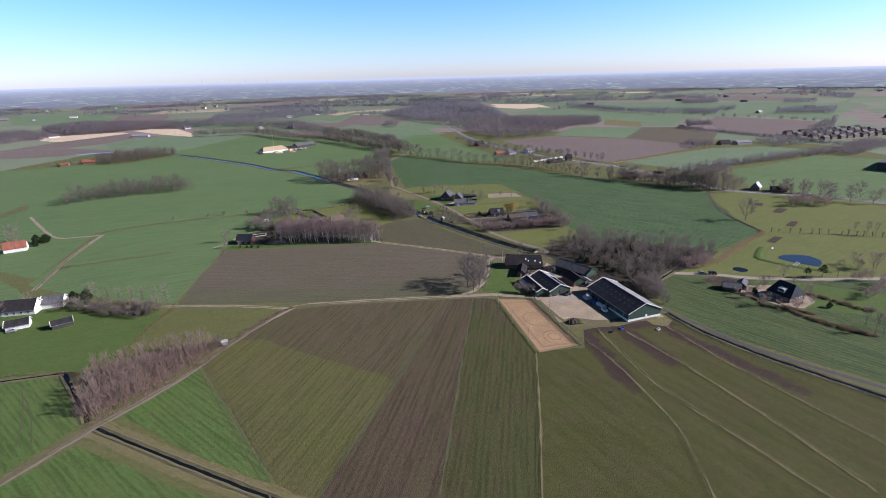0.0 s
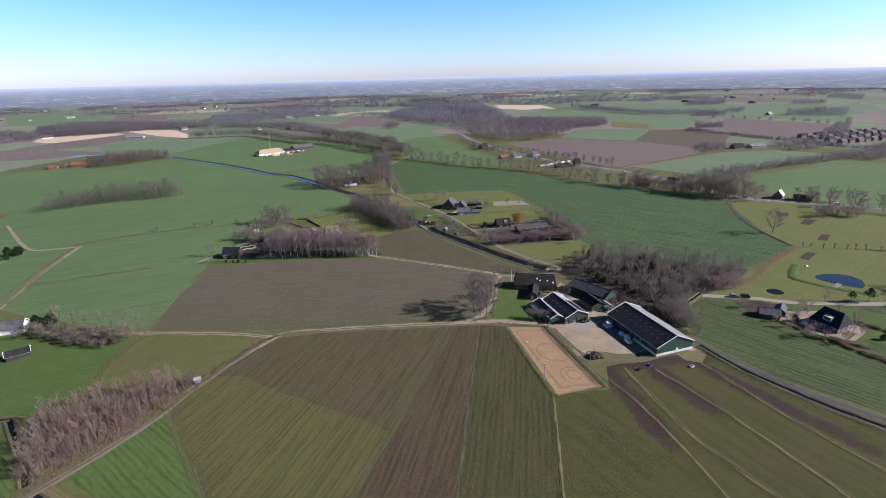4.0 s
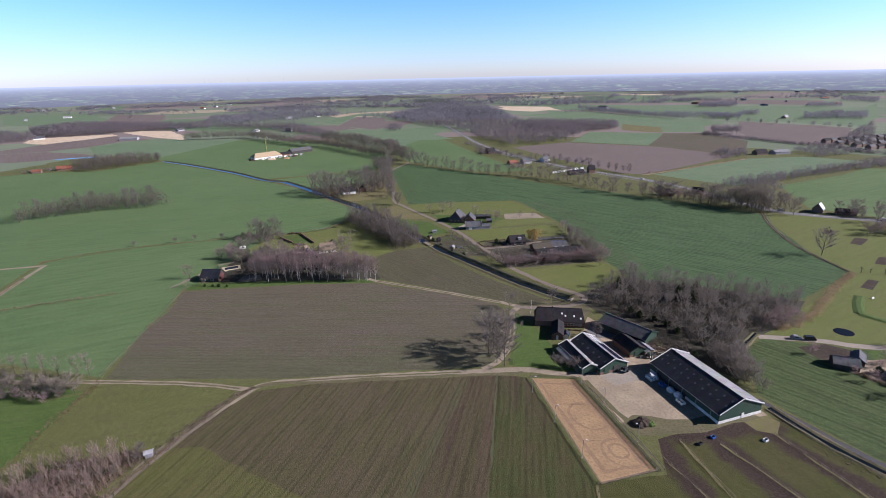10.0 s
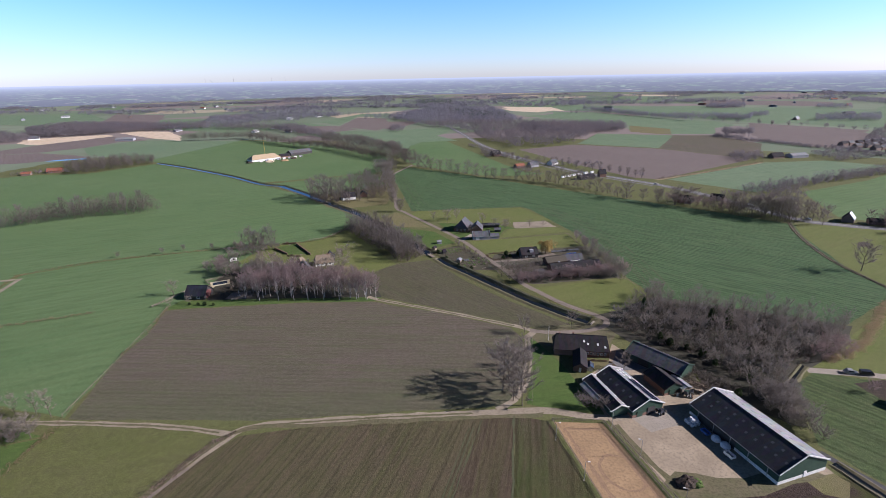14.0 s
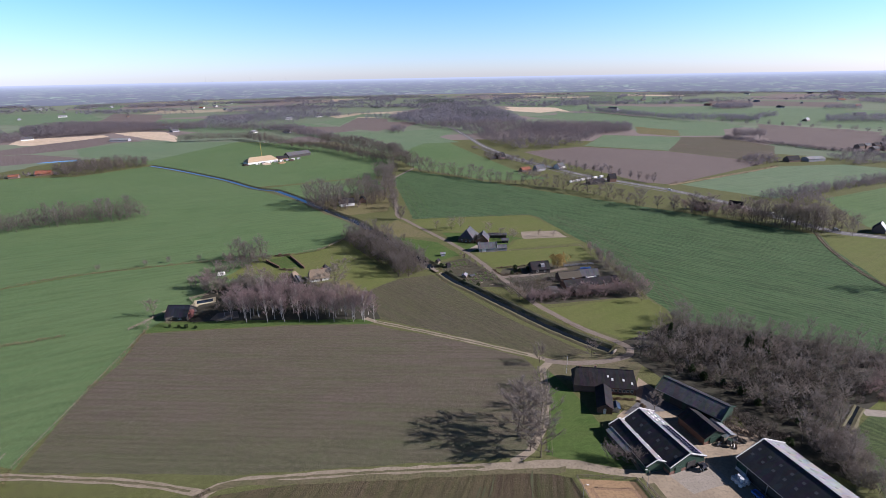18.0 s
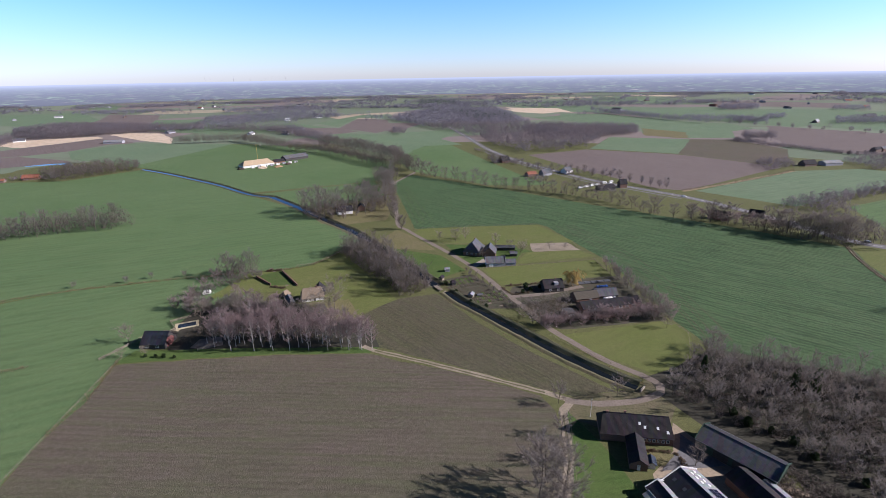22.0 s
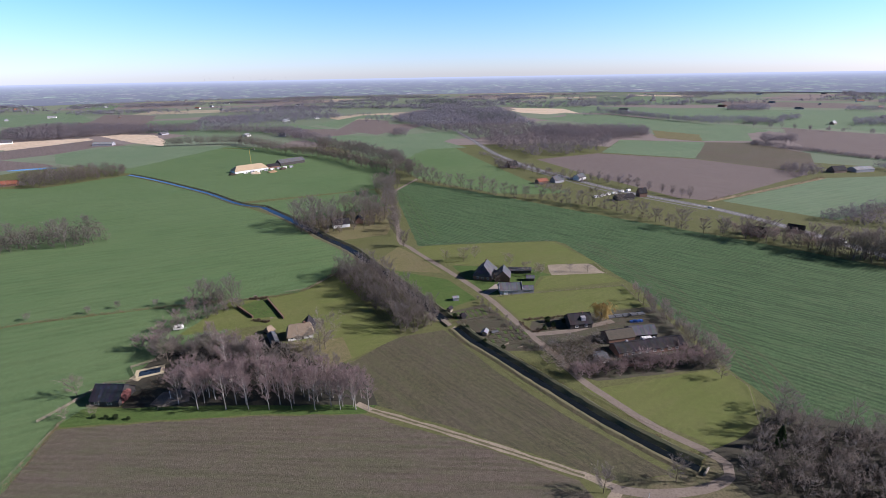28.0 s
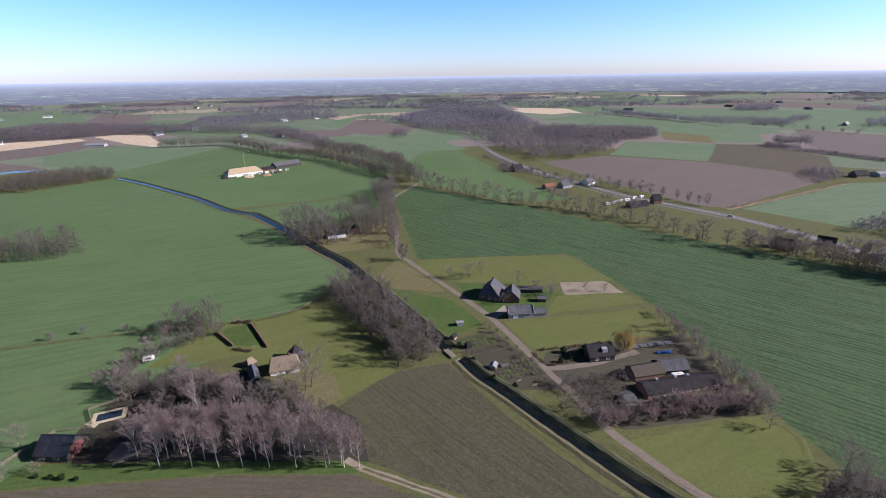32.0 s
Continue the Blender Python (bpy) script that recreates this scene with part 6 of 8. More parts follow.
crowns("garden_clump_crowns", spots([(-156, 441), (-136, 447), (-134, 457), (-152, 456)], 16, 4, 157), 9, 3.2, 110, WOOD_TWIG, "dense leafless crowns at the garden edge", 157, 0.28, 0.05)
SHRUB.many([p for p in spots([(-148, 394), (-118, 390), (-100, 388), (-104, 400), (-124, 404), (-146, 404)], 26, 3.6, 158) if math.hypot(p[0] + 145, p[1] - 382) > 12], 1.5, "copse undergrowth", 158)
HOLLY.many([(-110, 406), (-106, 402), (-136, 351.2), (-141, 351.6), (-145, 352), (-150, 352.4)], 0.4, "garden evergreens", 159)
BIRCH.many([(-126, 402), (-103, 391), (-112, 396)], 0.72, "birch copse", 160)
LILAC_BUSH.many(spots([(40, 372), (104, 382), (100, 390), (42, 378)], 30, 3.6, 162), 0.95, "orchard hedge", 162)
LILAC_BUSH.many(row([(108, 384), (105, 404), (103, 424), (100, 442), (96, 462)], 6.5, 163, 1.6), 1.0, "farm boundary shrubs", 163)
PALE_TREE.many([(44, 484), (46, 488), (6, 517), (-14, 514), (28, 502)], 0.6, "farmhouse trees", 164)
LILAC_BUSH.many([(166, 246), (169, 240), (172, 232), (180, 250), (186, 252), (178, 228), (184, 224), (160, 262), (198, 232), (205, 244)], 0.8, "villa garden shrubs", 165)
PALE_TREE.many([(186, 254), (171, 230), (206, 266), (200, 250)], 0.55, "villa garden trees", 166)
LILAC_BUSH.many([(242, 258), (247, 259), (251, 258), (255, 252), (260, 276), (249, 246), (240, 240), (230, 234), (236, 237)], 1.0, "lane-side shrubs by the pond", 167)
SHRUB.many(spots([(110, 256), (117, 268), (126, 258), (124, 236), (118, 236)], 20, 2.6, 168), 1.2, "barn-side shrubs", 168)
LILAC_BUSH.many(spots([(150, 283), (166, 284), (180, 294), (174, 300), (158, 292)], 12, 4.0, 169), 0.9, "farm wood edge shrubs", 169)
OAK.many([(306, 505), (312, 508), (320, 500), (299, 512), (290, 503), (284, 510), (366, 466), (356, 424), (322, 420)], 0.62, "roadside trees", 170)
LILAC_BUSH.many(spots([(318, 420), (350, 416), (352, 432), (326, 436)], 14, 4, 171) + spots([(336, 470), (350, 462), (354, 472), (342, 482)], 6, 4, 172) + spots([(208, 560), (262, 522), (270, 532), (215, 575)], 26, 4.4, 173), 1.1, "roadside garden shrubs", 171)
hedge("bramble_edge", [(-151, 215), (-152, 230), (-149.5, 247), (-151, 254)], 1.1, 1.6, 14, REED_T, "dry hedge between paddocks")
hedge("bramble_edge", [(-161, 349), (-158, 335), (-156, 321), (-156, 300)], 1.2, 1.6, 12, REED_T, "dry tufts along the field edge")
hedge("bramble_edge", [(-133, 150), (-119, 172), (-107, 194), (-100, 212), (-90, 236), (-84, 244)], 1.4, 2.4, 16, LILAC, "mauve-brown brambles along the track")
hedge("reed_edge", [(-193, 186.5), (-181, 187.5), (-165, 187.5), (-159, 182), (-146, 167), (-135, 155)], 1.1, 1.8, 14, REED_T, "dry reeds along the field ditch")
hedge("garden_hedge", [(168, 246), (173, 238), (172, 230), (182, 226), (190, 220)], 1.6, 1.8, 44, BRUSH, "brown beech hedge round the villa yard", 0.8)

crowns("avenue_crowns", row([(150, 790), (190, 735), (232, 678)], 11, 31, 1.0), 9, 3.0, 60, HAZED_TWIG, "leafless crowns of the road avenue", 86, 0.5, 0.35)
crowns("farm_bushes", spots([(-600, 770), (-530, 790), (-520, 812), (-590, 800)], 22, 6, 186), 5, 3.0, 50, HAZED_TWIG, "leafless garden trees round the western farm", 187, 0.5, 0.05)

crowns("canal_wood_crowns", spots(STRIPW, 95, 3.4, 192), 9.0, 3.0, 210, WOOD_TWIG, "dense brown crowns of the canal-side wood", 192, 0.26, 0.05)
crowns("villa_wood_crowns", [p for p in spots(VILLA, 60, 5.5, 193) if abs(p[0] + 100) + abs(p[1] - 604) > 16], 10, 3.6, 170, WOOD_TWIG, "dense brown crowns of the villa wood", 193, 0.34, 0.06)
crowns("copse_undergrowth", [p for p in spots([(-146, 372), (-64, 378), (-76, 396), (-120, 404), (-150, 398)], 70, 4.2, 195) if math.hypot(p[0] + 145, p[1] - 382) > 12], 4.5, 2.4, 150, WOOD_TWIG, "dense dark shrubs behind the birches", 195, 0.2, 0.0)
crowns("farm_wood_brush", spots(FARMW, 190, 2.8, 194), 3.4, 2.0, 130, WOOD_TWIG, "dense brown undergrowth of the farm wood", 194, 0.2, 0.0)

# woods of the distance
WOOD_ROW = [(-543, 1141), (-483, 1149), (-415, 1153), (-317, 1055), (-254, 1003), (-189, 957), (-120, 871), (-78, 829), (-51, 801)]
crowns("tree_row_crowns", row(WOOD_ROW, 3.6, 28, 3.0) + row([(x + 9, y + 9) for x, y in WOOD_ROW], 4.2, 29, 3.0), 19, 4.6, 130, WOOD_TWIG, "dense leafless crowns of the northern tree row", 81, 0.42, 0.2)
crowns("wood_edge_crowns", spots([(-508, 770), (-477, 797), (-442, 857), (-469, 897), (-540, 880), (-575, 830)], 130, 5.5, 83), 13, 4.4, 80, WOOD_TWIG, "leafless crowns of the western wood", 82, 0.5, 0.2)
crowns("copse_crowns", spots([(-329, 549), (-302, 554), (-285, 568), (-312, 598), (-362, 580), (-400, 538), (-394, 507), (-380, 519)], 90, 5.5, 84), 14, 4.4, 110, WOOD_TWIG, "leafless crowns of the field copse", 83, 0.42, 0.1)
crowns("roadside_crowns", spots([(200, 567), (262, 522), (292, 512), (300, 488), (281, 484), (225, 542)], 60, 5, 85), 11, 4.0, 110, WOOD_TWIG, "leafless roadside trees", 84, 0.42, 0.12)
crowns("field_row_bushes", row([(-40, 780), (26, 722), (47, 699), (97, 674), (146, 634), (179, 574)], 7, 185, 2.0), 6, 3.0, 60, WOOD_TWIG, "leafless bushes under the field-edge trees", 185, 0.45, 0.05)
WOOD_C = [(124, 933), (230, 985), (313, 1136), (381, 1162), (424, 1277), (347, 1288), (203, 1367), (196, 1632), (178, 1977), (-19, 2023), (-125, 1794), (-160, 1607), (-18, 1312), (40, 1237), (88, 1014)]
crowns("far_wood", [p for p in spots(WOOD_C, 1500, 7, 71) if p[1] < 1400], 15, 6.4, 80, HAZED_TWIG, "wide leafless wood beyond the road", 71, 0.8, 0.15)
crowns("far_wood", [p for p in spots(WOOD_C, 1700, 9, 70) if p[1] >= 1400], 16, 8.0, 32, HAZIEST_TWIG, "wide leafless wood beyond the road", 70, 1.3, 0.15)
crowns("far_evergreens", spots([(60, 1500), (170, 1480), (190, 1640), (80, 1800), (-60, 1900), (-40, 1800), (50, 1700)], 90, 9, 171), 17, 4.0, 50, HAZED_LEAF, "dark evergreens in the far wood", 171, 1.1, 0.1)
crowns("far_wood", spots([(-953, 1257), (-872, 1261), (-802, 1336), (-686, 1392), (-605, 1404), (-655, 1495), (-856, 1525), (-1106, 1600), (-1103, 1431)], 700, 9, 72), 15, 6.0, 50, HAZED_TWIG, "distant leafless wood", 72, 1.0, 0.12)
crowns("far_wood", spots([(300, 600), (350, 560), (355, 598), (420, 630), (560, 684), (573, 664), (700, 740), (700, 790), (585, 717), (420, 648), (349, 619)], 240, 5, 73), 10, 3.8, 80, HAZED_TWIG, "belt of leafless trees between meadows", 73, 0.5, 0.08)
crowns("far_wood", spots([(-605, 1404), (-420, 1330), (-236, 1120), (-230, 1160), (-380, 1390), (-560, 1440)], 260, 6.5, 74), 15, 5.0, 50, HAZED_TWIG, "leafless shelter belt", 74, 0.8, 0.12)
crowns("far_wood", spots([(530, 1040), (576, 1030), (586, 1060), (540, 1070)], 34, 6, 75), 17, 5.0, 80, HAZED_TWIG, "small round leafless copse", 75, 0.7)
crowns("far_wood", row([(511, 1039), (531, 1000), (556, 960), (586, 889), (627, 866), (622, 788), (700, 760)], 4, 76, 2.5), 6, 3.4, 44, HAZED_TWIG, "leafless hedge between fields", 76, 0.6, 0.05)
crowns("far_wood", spots([(404, 767), (450, 790), (462, 830), (440, 850), (396, 790)], 34, 6, 77) + spots([(530, 760), (620, 790), (610, 850), (540, 830)], 50, 8, 177), 8, 4.2, 60, HAZED_TWIG, "leafless trees round the eastern farm", 77, 0.6, 0.08)
crowns("far_wood", row([(480, 1830), (496, 1724), (531, 1616), (569, 1521), (601, 1438), (624, 1366)], 6, 78, 4.0) + row([(486, 1740), (521, 1620), (590, 1440)], 7, 178, 4.0), 16, 5.0, 44, HAZIEST_TWIG, "distant leafless avenue", 78, 0.9, 0.2)
crowns("far_wood", row([(667, 1298), (721, 1251), (769, 1179), (795, 1143), (830, 1080)], 24, 79, 2.0), 13, 4.6, 60, HAZED_TWIG, "distant row of single trees", 79, 0.8)
crowns("far_wood", row([(-889, 1435), (-718, 1385), (-606, 1372), (-412, 1540)], 9, 80, 3.0), 16, 4.0, 44, HAZIEST_TWIG, "distant poplar row", 80, 0.9)
crowns("far_wood", spots([(887, 1780), (994, 1760), (1010, 1820), (900, 1840)], 50, 9, 179) + spots([(700, 1380), (760, 1350), (790, 1400), (720, 1430)], 40, 9, 180), 15, 6, 44, HAZIEST_TWIG, "distant leafless copse", 179, 1.1, 0.1)
crowns("roadside_bushes", row([(60, 905), (88, 860), (118, 812), (150, 770)], 6, 86, 5.0) + spots([(60, 845), (92, 855), (86, 890), (62, 880)], 14, 7, 87) + spots([(150, 765), (205, 750), (215, 785), (160, 800)], 12, 9, 88) + spots([(90, 725), (108, 728), (104, 748), (88, 745)], 6, 6, 89), 6, 3.4, 60, HAZED_TWIG, "leafless bushes round the roadside houses", 88, 0.5, 0.05)
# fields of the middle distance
patch("field", [(-1366, 1654), (-1008, 1514), (-1130, 1803), (-1490, 2218), (-1636, 2133), (-1778, 2141)], HAZED_GREEN, "distant green meadow", amount=3.0)
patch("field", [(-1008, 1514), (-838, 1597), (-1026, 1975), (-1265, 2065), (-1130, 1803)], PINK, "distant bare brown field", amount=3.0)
patch("field", [(-1781, 2563), (-1395, 2293), (-1629, 2742), (-1848, 2885), (-1934, 2826)], HAZED_GREEN, "distant green meadow", amount=3.0)
patch("field", [(-824, 1542), (-599, 1433), (-633, 1571), (-747, 1757), (-922, 1754)], HAZED_GREEN, "distant green meadow behind a poplar row", amount=3.0)
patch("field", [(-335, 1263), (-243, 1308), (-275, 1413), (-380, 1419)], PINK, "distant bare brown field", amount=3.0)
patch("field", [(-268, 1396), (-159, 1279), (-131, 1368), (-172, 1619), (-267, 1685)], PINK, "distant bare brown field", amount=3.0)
patch("field", [(-363, 1548), (-275, 1428), (-271, 1708), (-164, 1681), (-178, 1830), (-275, 1830)], HAZED_GREEN, "distant green meadow", amount=3.0)
patch("field", [(-315, 1236), (-233, 1280), (-152, 1253), (16, 1325), (14, 1235), (-82, 931), (-152, 1012)], HAZED_GREEN, "green pasture behind the tree row", amount=3.0)
patch("field", [(225, 2423), (546, 2506), (448, 2043), (265, 2105)], HAZED_GREEN, "distant green field paled by painted haze", amount=3.0)
patch("field", [(232, 1603), (391, 1700), (499, 1646), (591, 1418), (673, 1349), (664, 1234), (495, 1145), (480, 1360)], HAZED_GREEN, "distant green field", amount=3.0)
patch("field", [(778, 2859), (1092, 2564), (936, 2105), (637, 2311)], HAZED_GREEN, "distant green field", amount=3.0)
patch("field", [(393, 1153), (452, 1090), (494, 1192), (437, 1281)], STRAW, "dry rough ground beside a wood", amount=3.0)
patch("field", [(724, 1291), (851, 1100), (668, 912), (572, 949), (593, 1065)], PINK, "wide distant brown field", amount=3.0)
patch("field", [(827, 1493), (771, 1359), (832, 1199), (905, 1123), (1059, 1292), (911, 1326)], HAZED_GREEN, "distant green field along an avenue", amount=3.0)
patch("field", [(1009, 1790), (1260, 1709), (1076, 1511), (904, 1514), (816, 1655)], HAZED_GREEN, "distant green field", amount=3.0)
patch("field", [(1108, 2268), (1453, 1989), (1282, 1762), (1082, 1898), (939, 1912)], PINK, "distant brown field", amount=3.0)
patch("field", [(811, 1921), (939, 1912), (859, 1548), (709, 1612)], HAZED_GREEN, "distant green field", amount=3.0)
patch("field", [(2080, 2715), (2142, 2665), (1781, 2236), (1722, 2264)], HAZED_GREEN, "distant green field", amount=3.0)
patch("field", [(1359, 1677), (1487, 1789), (1082, 1319), (1180, 1482)], HAZED_GREEN, "distant green field", amount=3.0)
patch("field", [(229, 2080), (243, 1939), (408, 1772), (407, 1986)], PALE, "long distant strip of pale sand", amount=3.0)
patch("field", [(992, 2994), (944, 2852), (1188, 2653), (1244, 2774)], PALE, "long thin strip of pale sand", amount=3.0)
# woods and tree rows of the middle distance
crowns("far_wood", spots([(-936, 1094), (-934, 1145), (-910, 1197), (-976, 1282), (-1097, 1337), (-1138, 1320)], 130, 7, 301), 15, 6, 70, HAZED_TWIG, "distant leafless wood", 301, 0.8, 0.12)
crowns("far_wood", spots([(-1002, 1309), (-908, 1270), (-809, 1336), (-867, 1441), (-1082, 1424)], 230, 7, 302), 15, 6, 70, HAZED_TWIG, "distant leafless wood beside the pale sand", 302, 0.8, 0.12)
crowns("far_evergreens", spots([(-1008, 1322), (-934, 1297), (-987, 1367), (-1048, 1378)], 24, 8, 303), 16, 4.5, 60, HAZED_LEAF, "dark evergreens at a wood's edge", 303, 0.8, 0.05)
crowns("far_tree_row", row([(-827, 1364), (-765, 1393), (-708, 1410)], 14, 304, 2), 17, 3.0, 44, HAZED_TWIG, "distant row of slender poplars", 304, 0.7, 0.1)
crowns("far_tree_row", row([(-840, 1512), (-692, 1379), (-658, 1430), (-640, 1504)], 17, 305, 2), 19, 3.4, 50, HAZED_TWIG, "distant row of tall single trees", 305, 0.7, 0.15)
crowns("far_tree_row", row([(-1010, 1918), (-914, 1973)], 13, 306, 3.0), 16, 5, 34, HAZIEST_TWIG, "distant tree row", 306, 1.0, 0.12)
crowns("far_wood", spots([(-657, 1444), (-560, 1487), (-522, 1583), (-332, 1723), (-357, 1852), (-570, 1909), (-758, 1782)], 520, 9, 307), 14, 7, 34, HAZIEST_TWIG, "distant leafless woods", 307, 1.1, 0.12)
crowns("far_wood", spots([(-836, 2038), (-518, 1868), (-380, 1970), (-511, 2172), (-847, 2203)], 240, 12, 308), 14, 8, 26, HAZIEST_TWIG, "distant leafless woods", 308, 1.4, 0.12)
crowns("far_tree_row", row([(-356, 1752), (-255, 1824)], 10, 309, 3.0), 13, 5, 30, HAZIEST_TWIG, "distant tree row", 309, 1.0, 0.12)
crowns("far_wood", spots([(-122, 1248), (-87, 1230), (-96, 1319), (-126, 1339)], 26, 7, 310), 13, 5, 60, HAZED_TWIG, "small leafless copse round a farm", 310, 0.7, 0.12)
crowns("far_wood", spots([(-237, 1575), (-37, 1548), (-41, 1742), (-248, 1772)], 70, 12, 311), 11, 6, 34, HAZIEST_TWIG, "leafless trees between roadside houses", 311, 1.0, 0.12)
crowns("far_wood", spots([(-370, 2653), (-229, 2653), (-290, 2993), (-409, 3046)], 120, 13, 312), 14, 8, 22, HAZIEST_TWIG, "distant leafless wood", 312, 1.5, 0.12)
crowns("far_evergreens", spots([(-114, 2315), (44, 2219), (52, 2542), (-114, 2607)], 110, 13, 313), 16, 6, 24, HAZED_LEAF, "dark distant evergreens", 313, 1.4, 0.05)
crowns("far_wood", spots([(172, 1280), (211, 1143), (319, 1155), (400, 1198), (418, 1284), (249, 1349)], 420, 8, 314), 15, 6.5, 60, HAZED_TWIG, "leafless wood between far fields", 314, 0.8, 0.12)
crowns("far_wood", spots([(450, 2080), (550, 2083), (583, 2238), (504, 2268)], 40, 12, 315), 13, 7, 30, HAZIEST_TWIG, "distant copse round a farm", 315, 1.2, 0.12)
crowns("far_tree_row", row([(402, 1672), (521, 1714), (570, 1560), (612, 1450), (677, 1398)], 8, 316, 6), 13, 5, 40, HAZIEST_TWIG, "distant long tree row", 316, 0.9, 0.1)
crowns("far_tree_row", row([(497, 1695), (563, 1540)], 8, 317, 6), 14, 5, 40, HAZIEST_TWIG, "distant long tree row", 317, 0.9, 0.1)
crowns("far_tree_row", row([(665, 2082), (792, 2250)], 9, 318, 3.0), 13, 5, 30, HAZIEST_TWIG, "distant hedge of trees", 318, 1.1, 0.12)
crowns("far_wood", spots([(615, 1468), (757, 1396), (794, 1461), (659, 1536)], 70, 10, 319), 13, 5.5, 36, HAZIEST_TWIG, "leafless trees round a far farm", 319, 1.0, 0.12)
crowns("far_wood", spots([(946, 2101), (1033, 2111), (1087, 2227), (1009, 2211)], 40, 11, 320), 14, 6, 28, HAZIEST_TWIG, "distant round copse", 320, 1.2, 0.12)
crowns("far_wood", spots([(904, 1825), (1041, 1844), (1088, 1931), (956, 1906)], 60, 11, 321), 15, 6, 28, HAZIEST_TWIG, "distant copse", 321, 1.2, 0.12)
crowns("far_wood", spots([(801, 1422), (878, 1459), (906, 1514), (844, 1488)], 40, 9, 322), 14, 6, 40, HAZIEST_TWIG, "distant copse in a field", 322, 1.0, 0.12)
crowns("far_tree_row", row([(673, 1349), (708, 1310), (740, 1231), (791, 1194), (829, 1138)], 26, 323, 1), 12, 4.6, 60, HAZED_TWIG, "avenue of single leafless trees", 323, 0.7, 0.2)
crowns("far_tree_row", row([(527, 1067), (552, 967), (591, 883), (628, 791)], 4, 324, 3.0), 6, 3.4, 44, HAZED_TWIG, "dark leafless hedge between fields", 324, 0.6, 0.02)
crowns("far_tree_row", row([(1162, 2297), (1286, 2244), (1434, 2180), (1701, 2218)], 10, 325, 3.0), 14, 6, 24, HAZIEST_TWIG, "long distant belt of trees", 325, 1.4, 0.12)
crowns("far_tree_row", row([(1243, 2943), (1485, 2894), (1607, 2737)], 14, 326, 3.0), 14, 6, 20, HAZIEST_TWIG, "long distant belt of trees", 326, 1.6, 0.12)
crowns("far_wood", spots([(889, 1300), (1017, 1270), (1110, 1381), (953, 1384)], 150, 10, 327), 15, 6, 40, HAZIEST_TWIG, "distant leafless wood", 327, 1.0, 0.12)
crowns("far_wood", spots([(1184, 1704), (1260, 1652), (1326, 1748), (1244, 1775)], 60, 13, 328), 13, 6, 26, HAZIEST_TWIG, "distant trees round farms", 328, 1.2, 0.12)
crowns("far_wood", spots([(1501, 1970), (1510, 1815), (1689, 2023), (1616, 2102)], 110, 13, 329), 14, 7, 24, HAZIEST_TWIG, "distant leafless wood", 329, 1.3, 0.12)
crowns("far_wood", spots([(647, 868), (675, 846), (930, 1142), (823, 1053)], 70, 9, 330), 12, 4.6, 60, HAZED_TWIG, "leafless trees beside the village", 330, 0.7, 0.12)
crowns("far_tree_row", row([(45, 983), (85, 884), (105, 869)], 6, 331, 4), 6, 3.2, 50, HAZED_TWIG, "garden bushes round a roadside house", 331, 0.5, 0.05)

# the outermost land: woods to the west, tree rows and small copses to the east
rnd = random.Random(77)
belts, blobs, dark_bits = [], [], []
for k in range(120):
    y = 2080 + 1250 * rnd.random()
    x = rnd.uniform(-1.08, 1.08) * y
    a = radians(rnd.choice((4, 12, -6, -14, 60)) + rnd.uniform(-6, 6))
    for i in range(rnd.randint(8, 46)):
        belts.append((x + i * 8 * math.cos(a) + rnd.uniform(-3, 3), y + i * 8 * math.sin(a) + rnd.uniform(-3, 3)))
for k in range(90):
    y = 2080 + 1250 * rnd.random()
    x = rnd.uniform(-1.08, 1.08) * y
    w, d = rnd.uniform(60, 300), rnd.uniform(30, 110)
    if x > 350 and k % 3 or x > -200 and k % 5 == 0:
        continue
    for i in range(int(w * d / 260)):
        (dark_bits if k % 23 == 0 else blobs).append((x + rnd.gauss(0, w / 2), y + rnd.gauss(0, d / 2)))
outer = lambda p: 1.94 < math.hypot(p[0], p[1] - 115) / 1000 < 3.35
crowns("far_tree_belts", [p for p in belts if outer(p)], 13, 5.5, 16, HAZIEST_TWIG, "rows of leafless trees far away", 78, 1.7, 0.1)
crowns("far_woods", [p for p in blobs if outer(p)], 13, 8.5, 16, HAZIEST_TWIG, "small leafless woods far away", 79, 2.1, 0.1)
crowns("far_evergreens", [p for p in dark_bits if outer(p)], 14, 6.0, 14, HAZED_LEAF, "dark evergreen woods far away", 80, 1.7, 0.1)


# ---- fences, lamps and farmyard ----
def fence(name, pts, gap=4.5, height=1.2, rails=(0.55, 1.05), mat=None, label="weathered timber post and rail fence", thick=0.12, rail_h=0.09):
    """A run of posts with rails between them; posts share one mesh."""
    mat = mat or TIMBER
    ob = thing(name, pts[0][0], pts[0][1], 0, 0, label, "fence")
    o = Vector(pts[0])
    post = Geo().box(0, 0, -0.1, thick, thick, height + 0.1, 0, 0.9).mesh("post", mat)
    for i in range(len(pts) - 1):
        a, b = Vector(pts[i]) - o, Vector(pts[i + 1]) - o
        n = max(1, round((b - a).length / gap))
        for k in range(n + (i == len(pts) - 2)):
            p = a.lerp(b, k / n)
            q = part("post", post, None, ob)
            q.location = (p.x, p.y, 0)
        for h in rails:
            d = math.degrees(math.atan2((b - a).y, (b - a).x))
            m = (a + b) / 2
            part("rail", Geo().box(m.x, m.y, h, (b - a).length, 0.05, rail_h, d), mat, ob)
    return ob


fence("arena_fence", [(32.6, 248.8), (44.2, 191.6), (64.0, 196.6)], 3.6, 1.3, (0.5, 0.95, 1.25))
